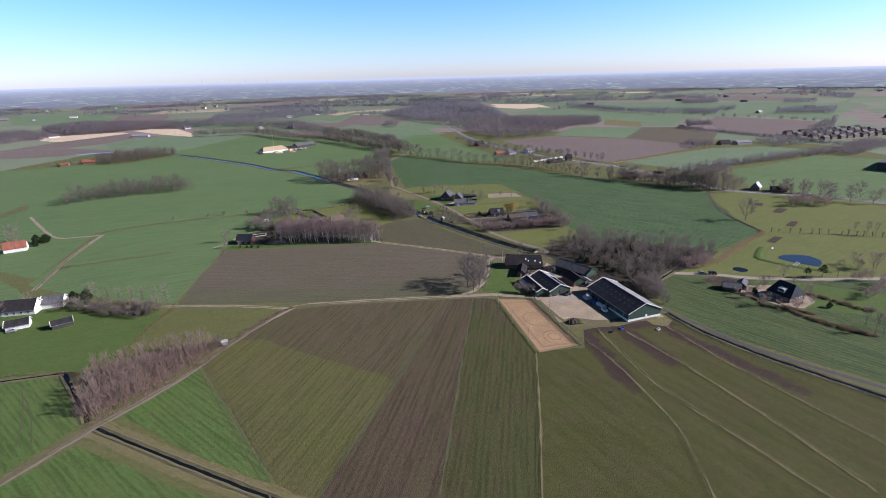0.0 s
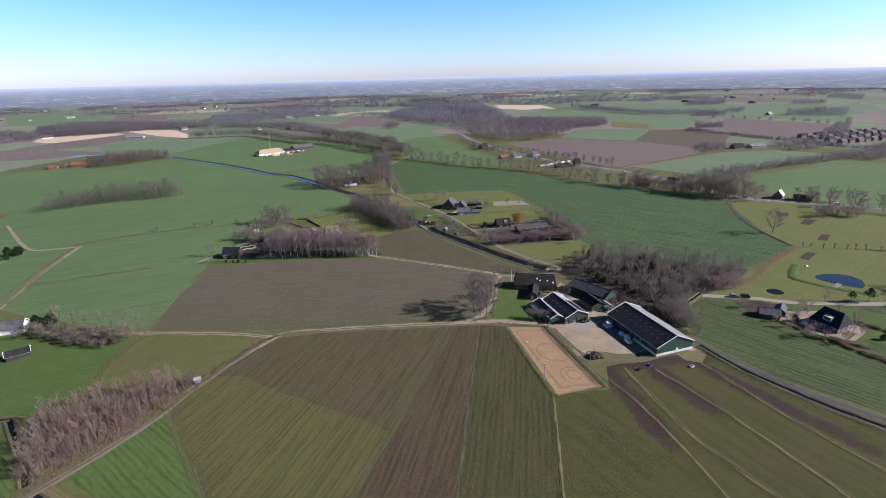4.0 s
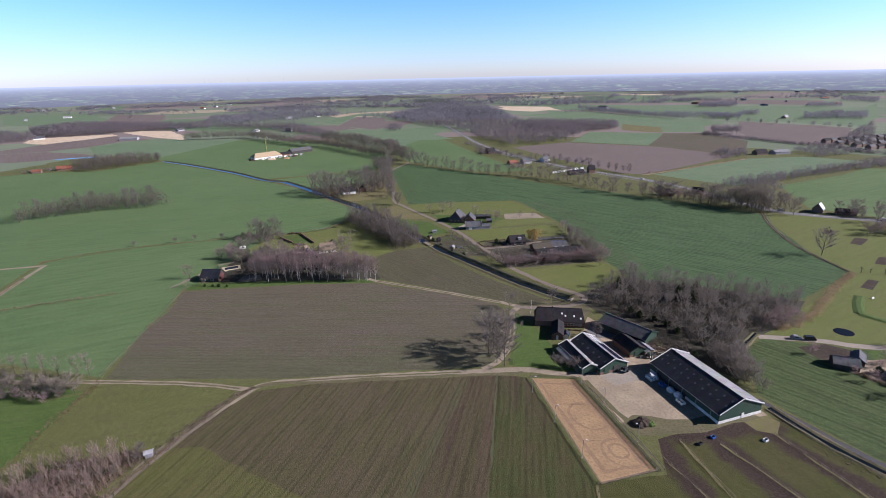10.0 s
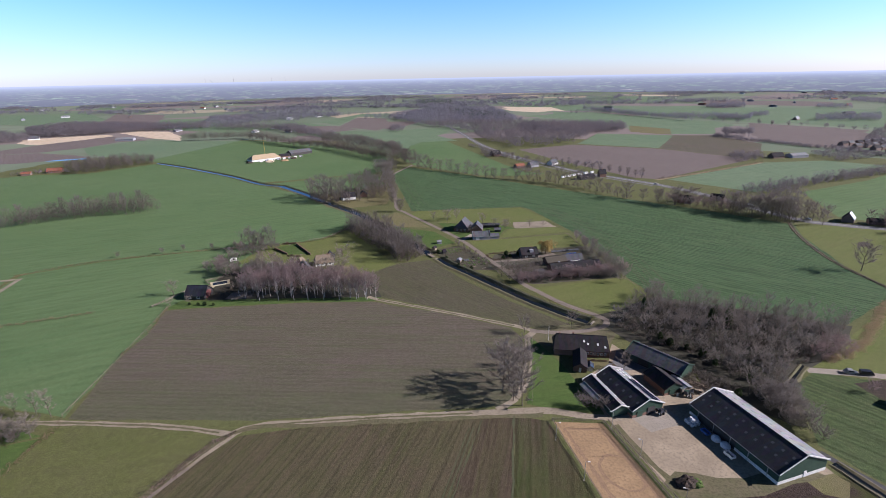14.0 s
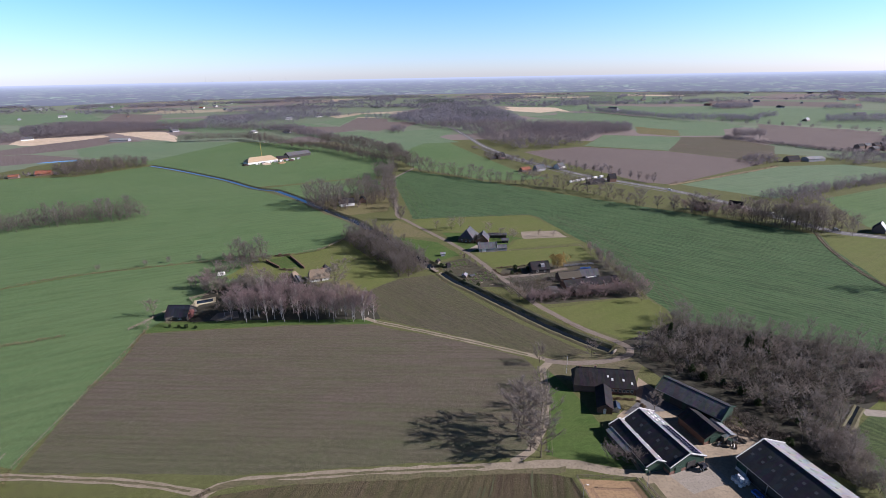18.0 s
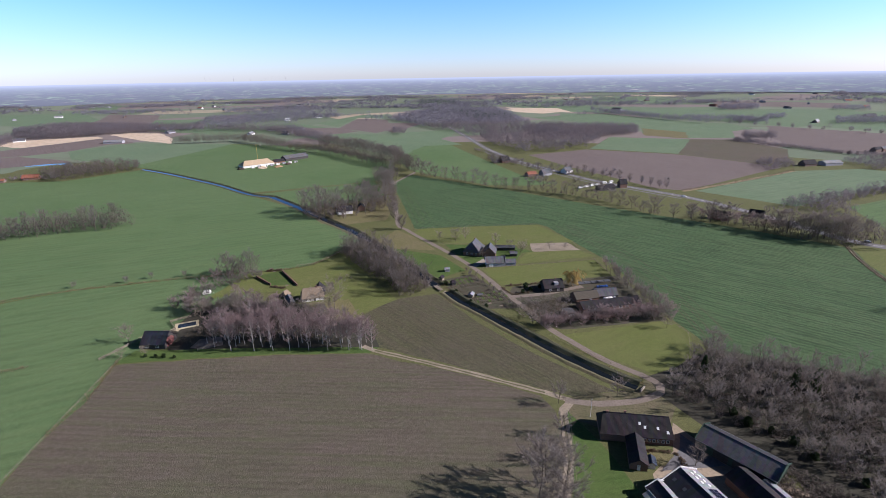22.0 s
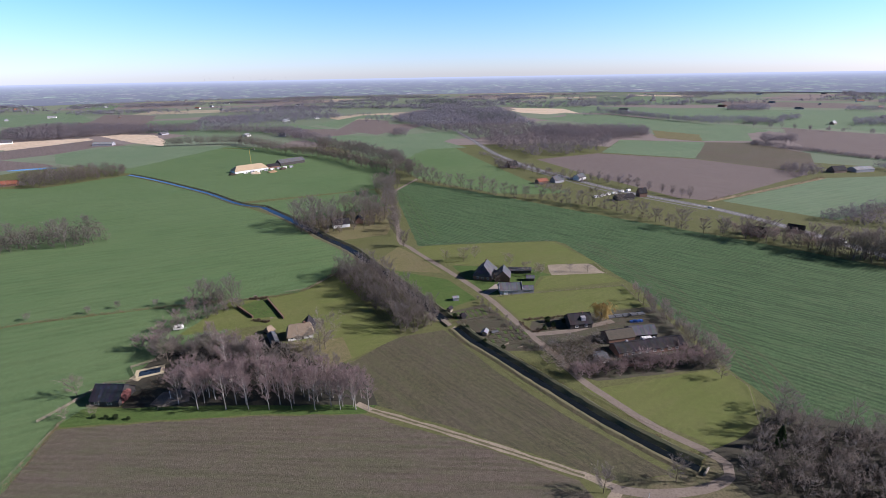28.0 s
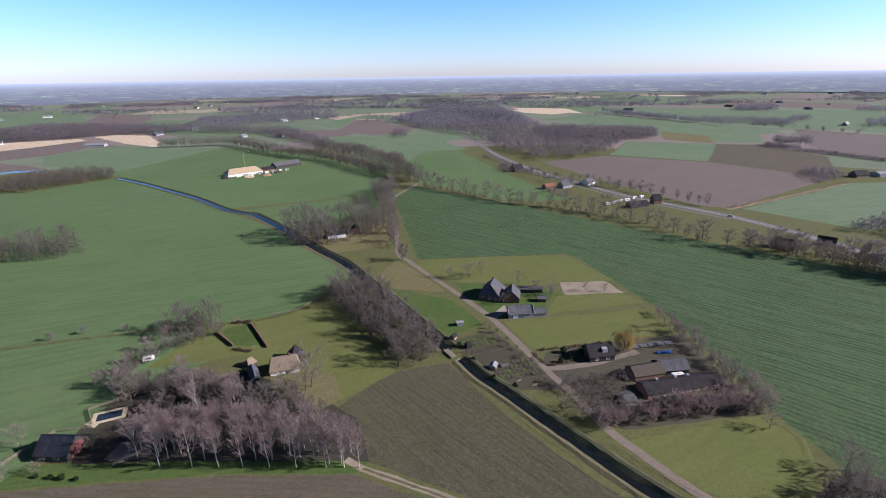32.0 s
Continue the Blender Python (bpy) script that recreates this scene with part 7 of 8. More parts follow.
fence("arena_fence", [(32.6, 249.2), (50.8, 247.6)], 3.6, 1.3, (0.5, 0.95, 1.25))
fence("arena_fence", [(51.0, 247.4), (64.4, 196.4)], 3.6, 1.3, (0.5, 0.95, 1.25), label="inner timber rail fence of the arena", thick=0.16, rail_h=0.14)
fence("arena_fence", [(52.6, 247.8), (66.0, 196.8)], 3.6, 1.3, (0.5, 0.95, 1.25), label="outer timber rail fence of the arena", thick=0.16, rail_h=0.14)
WIRE = (0.5, 0.95)
for line in ([(43, 191), (36, 150), (28, 108)], [(67, 204), (75, 183), (83, 140), (79, 108)], [(77, 210), (86, 166), (103, 130), (114, 106)], [(90, 208), (103, 181), (115, 150), (128, 112)],
             [(111, 212), (124, 177), (136, 152), (152, 118)], [(117, 224), (125, 203), (139, 182), (152, 167), (166, 151), (200, 112)]):
    fence("paddock_fence", line, 5.5, 1.15, WIRE, TIMBER, "low paddock fence of posts and wire", 0.13, 0.04)
for line in ([(14.5, 454.5), (92, 467.5)], [(92, 468), (94.5, 441)], [(-30, 546.5), (12, 550.5), (68, 553)], [(42, 498.5), (-12, 506.5)], [(86, 505), (88.5, 487)], [(-161, 352.5), (-155, 290), (-152.5, 257)],
             [(40.5, 366), (58, 345), (62, 341)], [(98, 342), (108, 366), (105, 378)], [(27, 259), (36, 309)]):
    fence("field_fence", line, 5.0, 1.1, WIRE, TIMBER, "low field fence of grey posts and wire", 0.12, 0.04)
for line in ([(-170, 350), (-166, 358), (-163, 366), (-160, 374), (-148, 376)], [(-128, 357), (-122, 363)], [(-149, 378), (-156, 386), (-148, 392)]):
    fence("garden_fence", line, 2.4, 1.3, (0.35, 0.75, 1.15), TIMBER, "pale timber garden fence", 0.14, 0.16)
fence("lawn_fence", [(-111, 465), (-98, 470), (-86, 493)], 3.5, 1.2, (0.4, 0.8), TIMBER, "old timber fence along the meadow", 0.14, 0.12)


def strip_of_grass(pts, mat, label, w=1.2, seed=5):
    ribbon("grass_margin", pts, flat(w), mat, label, "verge", 0.35, seed)


for k, line in enumerate(([(19, 252), (8, 180), (-3, 105)], [(43, 192), (36, 150), (28, 106)], [(7, 250), (-16, 182), (-41, 107)], [(67, 203), (75, 183), (83, 140), (79, 106)], [(77, 210), (86, 166), (103, 130), (114, 106)], [(90, 208), (103, 181), (115, 150), (128, 110)], [(111, 212), (124, 177), (136, 152), (152, 118)])):
    strip_of_grass(line, STRAW if k not in (0, 2) else WHEEL, "narrow rough margin between plots", (0.6, 0.7, 0.4, 0.5, 0.6, 0.8, 0.5)[k], 11 + k)


def lamp_mast(x, y, turn, h=7.4):
    ob = thing("lamp_mast", x, y, 0, turn, "tall slender pale lamp mast beside the riding arena", "lamp", "arena lamps")
    part("pole", Geo().tube((0, 0, -0.1), (0, 0, h), 0.09, 0.06, 8), METAL, ob)
    part("bracket", Geo().tube((0, 0, h - 0.05), (0.9, 0, h + 0.12), 0.04, 0.035, 6), METAL, ob)
    part("lamp_head", Geo().box(1.0, 0, h + 0.05, 0.7, 0.34, 0.14), WHITE, ob)
    part("footing", Geo().box(0, 0, -0.1, 0.5, 0.5, 0.25), CONCRETE, ob)


for x, y, a in ((31.6, 239, -10), (36.4, 221, -10), (52.6, 244, 170), (57.4, 230, 170), (41.5, 203, -10), (62.5, 210, 170)):
    lamp_mast(x, y, a)
flag = thing("flagpole", 43, 306, 0, 0, "white flagpole on the farmhouse lawn", "pole")
part("pole", Geo().tube((0, 0, -0.1), (0, 0, 8), 0.1, 0.06, 8), WHITE, flag)
part("finial", Geo().blob(0, 0, 8.05, 0.12, 0.12, 0.12, 1, 0.0, 8, 4), METAL, flag)


def bale(x, y, z, mat, r=0.65, h=1.2, label="round silage bale in pale blue-white wrap", group="bales by the barn"):
    ob = thing("silage_bale", x, y, z, 17, label, "bale", group)
    part("wrap", Geo().tube((0, 0, 0), (0, 0, h * 0.5), r * 0.94, r, 12).tube((0, 0, h * 0.5), (0, 0, h), r, r * 0.94, 12), mat, ob, smooth=False)
    part("seam", Geo().tube((0, 0, h * 0.48), (0, 0, h * 0.54), r * 1.01, r * 1.01, 12), GREY_B, ob, "grey wrap seam")


for k in range(9):
    a, b = k % 3, k // 3
    bale(81.4 + 1.35 * a - 0.38 * b, 244.6 + 1.3 * b + 0.4 * a, 0.1, WRAP)
for k in range(4):
    bale(82.0 + 1.35 * (k % 2), 245.3 + 1.3 * (k // 2), 1.32, WRAP)
for x, y, r in ((86.0, 237.2, 1.5), (87.4, 233.9, 1.6)):
    ob = thing("silage_bag", x, y, 0, 20, "large white plastic-wrapped heap with weights on top", "bale", "bags by the barn")
    part("cover", Geo().blob(0, 0, 0.9, r, r * 1.1, 1.15, 3, 0.06, 14, 8), WRAP, ob, smooth=True)
    part("top_sheet", Geo().box(0, 0, 1.95, r * 0.8, r * 0.6, 0.14, 20), WHITE, ob)


def trailer(x, y, turn, label, mat, l=3.2, w=1.8, h=0.9, group=""):
    ob = thing("trailer", x, y, 0.1, turn, label, "trailer", group)
    g = Geo()
    for px, py, sx, sy in ((0, -w / 2, l, 0.08), (0, w / 2, l, 0.08), (-l / 2, 0, 0.08, w), (l / 2, 0, 0.08, w)):
        g.box(px, py, 0.6, sx, sy, h)
    part("sideboards", g, mat, ob)
    part("bed", Geo().box(0, 0, 0.5, l, w, 0.12), METAL, ob)
    part("drawbar", Geo().box(l / 2 + 0.6, 0, 0.45, 1.3, 0.1, 0.1), METAL, ob)
    for px in (-0.5, 0.5):
        for s in (1, -1):
            wh = part("wheel", Geo().tube((px, s * w / 2 - 0.1, 0.3), (px, s * w / 2 + 0.12, 0.3), 0.38, 0.38, 12), RUBBER, ob)
            part("rim", Geo().tube((px, s * w / 2 + 0.1, 0.3), (px, s * w / 2 + 0.14, 0.3), 0.2, 0.2, 10), METAL, wh)


trailer(86.4, 229.6, 107, "open farm trailer with pale sides beside the barn", WHITE)
trailer(84.2, 240.6, 107, "blue farm trailer parked beside the barn", BLUE, 3.0, 1.7, 0.7)


def car(x, y, turn, mat, label, l=4.4, w=1.8, h=1.45, van=False, name="car", group=""):
    """A parked vehicle with body, cabin, glass, wheels and lamps."""
    ob = thing(name, x, y, 0.12, turn, label, "van" if van else "car", group)
    a, b = l / 2, w / 2
    side = [(-a, 0.35), (a, 0.35), (a, 0.75), (a * 0.92, 0.95)] + ([(a * 0.55, h), (-a, h)] if van else [(a * 0.45, 0.98), (a * 0.18, h), (-a * 0.6, h), (-a * 0.92, 0.98)]) + [(-a, 0.7)]
    part("body", Geo().prism([(px, -b, pz) for px, pz in side], [(px, b, pz) for px, pz in side]), mat, ob)
    part("windscreen", Geo().slab([(a * 0.47, -b * 0.85, 1.0), (a * 0.47, b * 0.85, 1.0), (a * 0.2, b * 0.8, h - 0.02), (a * 0.2, -b * 0.8, h - 0.02)] if not van else [(a * 0.9, -b * 0.85, 1.0), (a * 0.9, b * 0.85, 1.0), (a * 0.58, b * 0.8, h), (a * 0.58, -b * 0.8, h)], 0.03), GLASS, ob)
    for s in (1, -1):
        part("side_window", Geo().box(-a * 0.15 if not van else a * 0.45, s * (b + 0.005), 1.0, l * 0.36 if not van else l * 0.16, 0.03, h - 1.12), GLASS, ob)
        for px in (-a * 0.62, a * 0.64):
            wh = part("wheel", Geo().tube((px, s * (b - 0.18), 0.3), (px, s * (b + 0.02), 0.3), 0.32, 0.32, 12), RUBBER, ob)
            part("rim", Geo().tube((px, s * (b + 0.01), 0.3), (px, s * (b + 0.03), 0.3), 0.19, 0.19, 10), METAL, wh)
        part("headlight", Geo().box(a - 0.02, s * b * 0.7, 0.62, 0.06, 0.3, 0.14), SKY_WHITE, ob)
        part("tail_light", Geo().box(-a + 0.02, s * b * 0.8, 0.65, 0.06, 0.2, 0.16), CREEPER, ob)


GREYP = plain("grey_car_paint", (0.3, 0.31, 0.33), (0.28, 0.29, 0.31), 1.0, 0.3, 0.0)
BLACKP = plain("dark_car_paint", (0.03, 0.032, 0.04), (0.035, 0.037, 0.045), 1.0, 0.25, 0.0)
car(162.0, 274.9, -14, GREYP, "grey pickup truck parked on the lane", 4.8, 1.9, 1.8)
car(167.6, 273.7, -12, BLACKP, "dark van parked on the lane", 5.0, 1.9, 2.0, True, "van")
car(178.5, 243.0, 30, WHITE, "white car parked at the villa", 4.2)
car(300, 494, -43, GREYP, "grey car on the provincial road")
car(361, 456.5, -28, WHITE, "white van on the provincial road", 5.4, 2.0, 2.3, True, "van")
car(279, 540, -70, WHITE, "white van on the provincial road", 5.4, 2.0, 2.3, True, "van")
car(234, 641, -52, WHITE, "white car on the provincial road")
car(-222, 228, 20, GREYP, "grey car beside the garage")

heap = thing("manure_heap", 67.5, 219.0, 0, 15, "dark earth heap overgrown with green weeds", "heap")
part("soil", Geo().blob(0, 0, 0.2, 3.6, 2.6, 1.9, 9, 0.14, 16, 8), MUD, heap, smooth=False)
part("weeds", Geo().blob(2.6, -0.8, 0.1, 2.2, 2.0, 1.2, 4, 0.2, 14, 6), LAWN, heap, "green weeds")


def trough(x, y, mat, label):
    ob = thing("water_trough", x, y, 0, 25, label, "trough")
    g = Geo()
    for px, py, sx, sy in ((0, -0.5, 1.6, 0.1), (0, 0.5, 1.6, 0.1), (-0.75, 0, 0.1, 0.9), (0.75, 0, 0.1, 0.9)):
        g.box(px, py, 0.0, sx, sy, 0.8)
    part("tank", g, mat, ob)
    part("base", Geo().box(0, 0, 0.05, 1.4, 0.9, 0.1), mat, ob)
    part("water", Geo().box(0, 0, 0.15, 1.38, 0.88, 0.45), WATER, ob)


trough(89, 211, BLUE, "blue plastic water trough in the paddock")
trough(106, 209, WRAP, "white round-edged water trough in the mud")
trough(83, 208, RUBBER, "black rubber feeding tub in the paddock")


def tractor(x, y, turn, mat, label):
    ob = thing("tractor", x, y, 0.1, turn, label, "tractor")
    part("bonnet", Geo().box(0.9, 0, 0.8, 1.7, 0.75, 0.7, 0, 0.9), mat, ob)
    part("cab", Geo().box(-0.5, 0, 0.9, 1.3, 1.3, 1.5, 0, 0.85), GLASS, ob)
    part("cab_roof", Geo().box(-0.5, 0, 2.4, 1.3, 1.3, 0.12), mat, ob)
    for px, r in ((-0.8, 0.75), (1.3, 0.48)):
        for s in (1, -1):
            wh = part("wheel", Geo().tube((px, s * 0.6, r), (px, s * 0.95, r), r, r, 14), RUBBER, ob)
            part("rim", Geo().tube((px, s * 0.94, r), (px, s * 0.97, r), r * 0.5, r * 0.5, 10), WHITE, wh)


tractor(87.8, 262.3, 40, GREEN_P, "old green tractor before the shed")
tractor(73.0, 251.8, 110, BLACKP, "dark tractor at the cow shed gate")
trailer(90.5, 263.8, 70, "small metal trailer with clutter", METAL, 2.2, 1.4, 0.6)
for k, (x, y, h) in enumerate(((85.6, 262.0, 0.9), (84.3, 262.6, 1.1), (89.2, 261.0, 0.8), (92.2, 265.0, 1.2), (93.5, 263.5, 0.9))):
    ob = thing("wood_pile", x, y, 0, 30 * k, "untidy pile of sawn wood and scrap", "pile", "scrap by the shed")
    for j in range(7):
        part("log", Geo().tube((-0.9, (j % 3 - 1) * 0.36, 0.18 + 0.3 * (j // 3)), (0.9, (j % 3 - 1) * 0.36, 0.18 + 0.3 * (j // 3)), 0.17, 0.16, 7), (TIMBER, WHITE, BRICK_W)[(k + j) % 3 if k < 3 else 0], ob)

# solar panels and roof lights of the cow shed
panel = Geo().box(0, 0, 0, 1.0, 1.65, 0.05).mesh("solar_panel", SOLAR)
frame_m = Geo().box(0, 0, -0.03, 1.06, 1.71, 0.04).mesh("panel_frame", METAL)
tilt = math.atan2(3.1, 6.8)
for k in range(13):
    for j in range(2):
        v = 2.2 + 1.95 * j
        q = part("solar_panel", panel, None, cow)
        q.matrix_basis = Matrix.Translation((-10.9 + 1.12 * k, -(6.8 - v * math.cos(tilt)), 3.3 + v * math.sin(tilt) + 0.3)) @ Matrix.Rotation(tilt, 4, "X")
        part("panel_frame", frame_m, None, q)
for k in range(7):
    v = (2.4, 4.6)[k % 2]
    g = Geo().tube((0, 0, 0), (0, 0, 0.16), 0.62, 0.5, 14)
    q = part("dome_light", g, SKY_WHITE, cow, "round white dome light")
    q.matrix_basis = Matrix.Translation((4.8 + 0.95 * k, -(6.8 - v * math.cos(tilt)), 3.3 + v * math.sin(tilt) + 0.2)) @ Matrix.Rotation(tilt, 4, "X")

# doors and openings of the farm buildings
for px, w, h, m in ((-5.5, 1.1, 2.2, WHITE),):
    door(barn, -17.86, px + 4.5, 0.1, w, h, 90, m)
for k in range(5):
    part("cladding_post", Geo().box(-14 + 7 * k, 9.85, 0, 0.25, 0.12, 4.1), METAL, barn)
# dark panel on the solid wall stands in for a bay's shade
part("barn_opening", Geo().box(6, 9.84, 0.1, 16, 0.1, 3.6), DARK_B, barn, "dark panel for the shade in an open bay")
door(cow, -11.62, -1.5, 0.1, 3.4, 2.9, 90, DARK_B, "gate")
door(cow, -11.62, 3.6, 0.1, 2.4, 2.4, 90, GREEN_P, "gate")
door(small, -6.12, 0.6, 0.1, 2.6, 2.4, 90, GREEN_P, "gate")
door(annex, -6.4, 0, 0.1, 1.0, 2.1, 90, WHITE)
# dark panels in place of the shade inside the machine shed
for px in (-4, 2, 8):
    part("open_bay", Geo().box(px, -5.34, 0.1, 4.6, 0.08, 3.0), DARK_B, back, "dark panel for the shade in an open bay")
conservatory = gable("conservatory", 55.6, 281.6, 76, 3.2, 2.6, 2.0, 2.8, WHITE, GLASS, "small glazed conservatory of the annex", "conservatory")
hedge("garden_hedge", [(57, 288), (66, 286.5), (66.5, 280.5)], 0.8, 1.2, 40, BRUSH, "low clipped garden hedge", 0.6)
patch("garden", [(57.5, 287.5), (66, 286.2), (66.2, 281), (57, 281.5)], STRAW, "small front garden of the farmhouse", "garden", 0.1)
patch("pavement", [(58, 279), (80, 281), (72, 296), (68, 288)], ASPHALT, "shaded asphalt yard between farm buildings", "yard", 0.3)

# ---- the birch copse and its garden ----
pool = thing("swimming_pool", -145.8, 383.0, 0, 24, "garden pool with a cream stone edge and dark blue water", "pool")
g = Geo()
for px, py, sx, sy in ((0, -3.0, 11.5, 1.4), (0, 3.0, 11.5, 1.4), (-5.0, 0, 1.5, 4.6), (5.0, 0, 1.5, 4.6)):
    g.box(px, py, 0.0, sx, sy, 0.22)
part("edge", g, CREAM, pool, "cream stone edge")
part("water", Geo().box(0, 0, 0.0, 8.5, 4.6, 0.14), POND, pool)
patch("terrace", [(-152, 378), (-147, 376), (-146, 384), (-150, 386)], CREAM, "stone terrace beside the pool", "terrace", 0.2)
patch("drive", [(-133, 360), (-126, 358.5), (-118, 362), (-122, 370), (-132, 368)], LANE, "earth drive of the black barn house", "drive", 0.3)
part("creeper", Geo().blob(6.0, -1.0, 2.2, 0.5, 3.0, 2.2, 6, 0.3, 12, 8), CREEPER, bh, "red creeper")
window(bh, -3.0, -5.32, 0.9, 1.6, 1.4, 0)
window(bh, 2.0, -5.32, 0.9, 1.6, 1.4, 0)


def caravan(x, y, turn, label, l=5.2, group=""):
    ob = thing("caravan", x, y, 0.1, turn, label, "caravan", group)
    side = [(-l / 2, 0.5), (l / 2, 0.5), (l / 2 + 0.15, 1.3), (l / 2 - 0.3, 2.4), (-l / 2 + 0.3, 2.5), (-l / 2 - 0.1, 1.4)]
    part("body", Geo().prism([(px, -1.1, pz) for px, pz in side], [(px, 1.1, pz) for px, pz in side]), WHITE, ob)
    for s in (1, -1):
        part("window", Geo().box(0.4, s * 1.11, 1.4, l * 0.4, 0.04, 0.6), GLASS, ob)
        part("wheel", Geo().tube((0, s * 0.9, 0.22), (0, s * 1.1, 0.22), 0.32, 0.32, 12), RUBBER, ob)
    part("roof_hatch", Geo().box(0, 0, 2.44, 0.6, 0.6, 0.12), GREY_B, ob)
    part("drawbar", Geo().box(l / 2 + 0.8, 0, 0.42, 1.4, 0.12, 0.1), METAL, ob)


caravan(-152.5, 421.2, 20, "white caravan parked on the garden lawn", 4.4)
caravan(80.8, 402.8, 12, "white motorhome between two barns", 5.6)
for k, (x, y) in enumerate(((141, 687), (149, 692), (156, 697), (164, 701), (174, 709), (183, 713))):
    caravan(x, y, 28 + 7 * (k % 3), "white caravan stored beside the road", 6.0, "stored caravans")
for a, b in (((-132, 446), (-118.5, 433)), ((-118, 455), (-101.5, 431.5))):
    o = Vector(a)
    d = Vector(b) - o
    ob = thing("garden_wall", o.x, o.y, 0, math.degrees(math.atan2(d.y, d.x)), "low reddish-brown brick garden wall", "wall")
    part("brickwork", Geo().box(d.length / 2, 0, -0.05, d.length, 0.5, 1.35), BRICK_W, ob)
    part("coping", Geo().box(d.length / 2, 0, 1.3, d.length + 0.1, 0.7, 0.12), BRICK_W, ob)
ribbon("garden_path", [(-128, 462), (-121, 452), (-113, 442), (-108, 432)], flat(1.6), LANE, "curved garden path", "path", 0.15)
patch("garden", [(-131, 449), (-118, 458), (-103, 434), (-118, 433)], LAWN, "walled kitchen garden", "garden", 0.3)
patch("garden", [(-92, 407), (-66, 411), (-58, 392), (-66, 384), (-88, 398)], STRAW, "rough grass garden before the cottage", "garden", 0.4)
door(thatch, 0.9, -4.29, 0.0, 1.0, 2.1, 0, DARK_B)
rot_post = Geo().tube((0, 0, -0.1), (0, 0, 4), 0.08, 0.06, 6)
pole = thing("washing_pole", -126.5, 364, 0, 0, "slim white garden pole with a crossbar", "pole")
part("pole", rot_post, WHITE, pole)
part("crossbar", Geo().box(0, 0, 0.1, 2.4, 0.1, 0.1), WHITE, pole)

# ---- allotments, orchard farm and large farmhouse ----
rnd2 = random.Random(5)
for i in range(9):
    for j in range(4):
        x, y = 8.0 + 2.2 * i - 1.0 * j, 405.0 + 0.45 * i + 3.4 * j
        bed = thing("vegetable_bed", x, y, 0, 12, "dug vegetable bed with dark soil", "bed", "allotment beds")
        part("soil", Geo().box(0, 0, -0.02, 1.5, 2.9, 0.2 + 0.1 * rnd2.random(), 0, 0.9), GARDEN if (i + j) % 3 else LAWN, bed)
        part("edging", Geo().box(-0.8, 0, -0.02, 0.08, 3.0, 0.25).box(0.8, 0, -0.02, 0.08, 3.0, 0.25), TIMBER, bed)
for i in range(7):
    for j in range(3):
        x, y = -8.0 + 2.6 * i - 1.2 * j, 424.5 + 0.9 * i + 4.6 * j
        bed = thing("vegetable_bed", x, y, 0, 20, "weedy vegetable bed with green rows", "bed", "allotment beds")
        part("soil", Geo().box(0, 0, -0.02, 1.7, 3.6, 0.18, 0, 0.9), LAWN if (i * 3 + j) % 3 else GARDEN, bed)
        part("edging", Geo().box(-0.9, 0, -0.02, 0.08, 3.6, 0.22).box(0.9, 0, -0.02, 0.08, 3.6, 0.22), TIMBER, bed)
gable("allotment_hut", -5.5, 429.5, 20, 2.6, 2.4, 1.9, 3.0, DARK_B, TILE_DARK, "small black allotment hut", "hut", hip=0.8)
gable("allotment_hut", -12.5, 437.5, 60, 2.6, 2.2, 1.9, 2.8, TIMBER, TILE_DARK, "small timber allotment hut", "hut")
gable("allotment_hut", -9.0, 451.5, 10, 3.0, 2.2, 1.9, 2.5, GREY_B, ROOF_GREY, "small pale allotment shed", "hut")
gable("allotment_hut", 4.6, 412.0, 70, 3.2, 2.6, 1.9, 2.6, TIMBER, ROOF_GREY, "small allotment shed with a pale roof", "hut")
gable("cold_frame", 9.5, 413.6, 20, 2.8, 1.6, 0.7, 1.1, WHITE, SKYLIGHT, "low glass cold frame", "cold frame")
for x, y, t in ((-11, 418.5, 35), (14, 402, 20), (20, 399, 10)):
    ob = thing("log_stack", x, y, 0, t, "stack of timber and planks on the bank", "stack")
    for j in range(6):
        part("plank", Geo().box(0.1 * j, 0.25 * (j % 3), 0.18 * (j // 3), 2.6, 0.22, 0.16, 4 * j), TIMBER, ob)
ob = thing("footbridge", -14.5, 423.5, 0, 120, "short timber footbridge over the canal", "bridge")
part("deck", Geo().box(0, 0, 0.65, 7.5, 2.4, 0.2), TIMBER, ob)
for s in (1, -1):
    part("handrail", Geo().box(0, s * 1.15, 1.6, 7.5, 0.1, 0.1), TIMBER, ob)
    for k in range(4):
        part("baluster", Geo().box(-3.5 + 2.33 * k, s * 1.15, 0.0, 0.12, 0.12, 1.6), TIMBER, ob)
ob = thing("culvert", 68.5, 321.8, 0, 45, "concrete culvert head under the farm lane", "culvert")
part("headwall", Geo().box(0, 0, -0.1, 4.0, 0.5, 1.0), CONCRETE, ob)
part("railing", Geo().box(0, 0, 1.4, 4.0, 0.08, 0.08).box(-1.9, 0, 0.9, 0.08, 0.08, 0.5).box(1.9, 0, 0.9, 0.08, 0.08, 0.5), GREEN_P, ob, "green railing")
ob = thing("blue_tarpaulin", 83.5, 422.6, 0, 5, "bright blue tarpaulin over stacked goods", "tarpaulin")
for k in range(4):
    part("covered_stack", Geo().box(-2.6 + 1.7 * k, 0.1 * (k % 2), -0.02, 1.5, 1.5, 0.9 + 0.2 * (k % 2), 5 * k, 0.9), BLUE, ob)
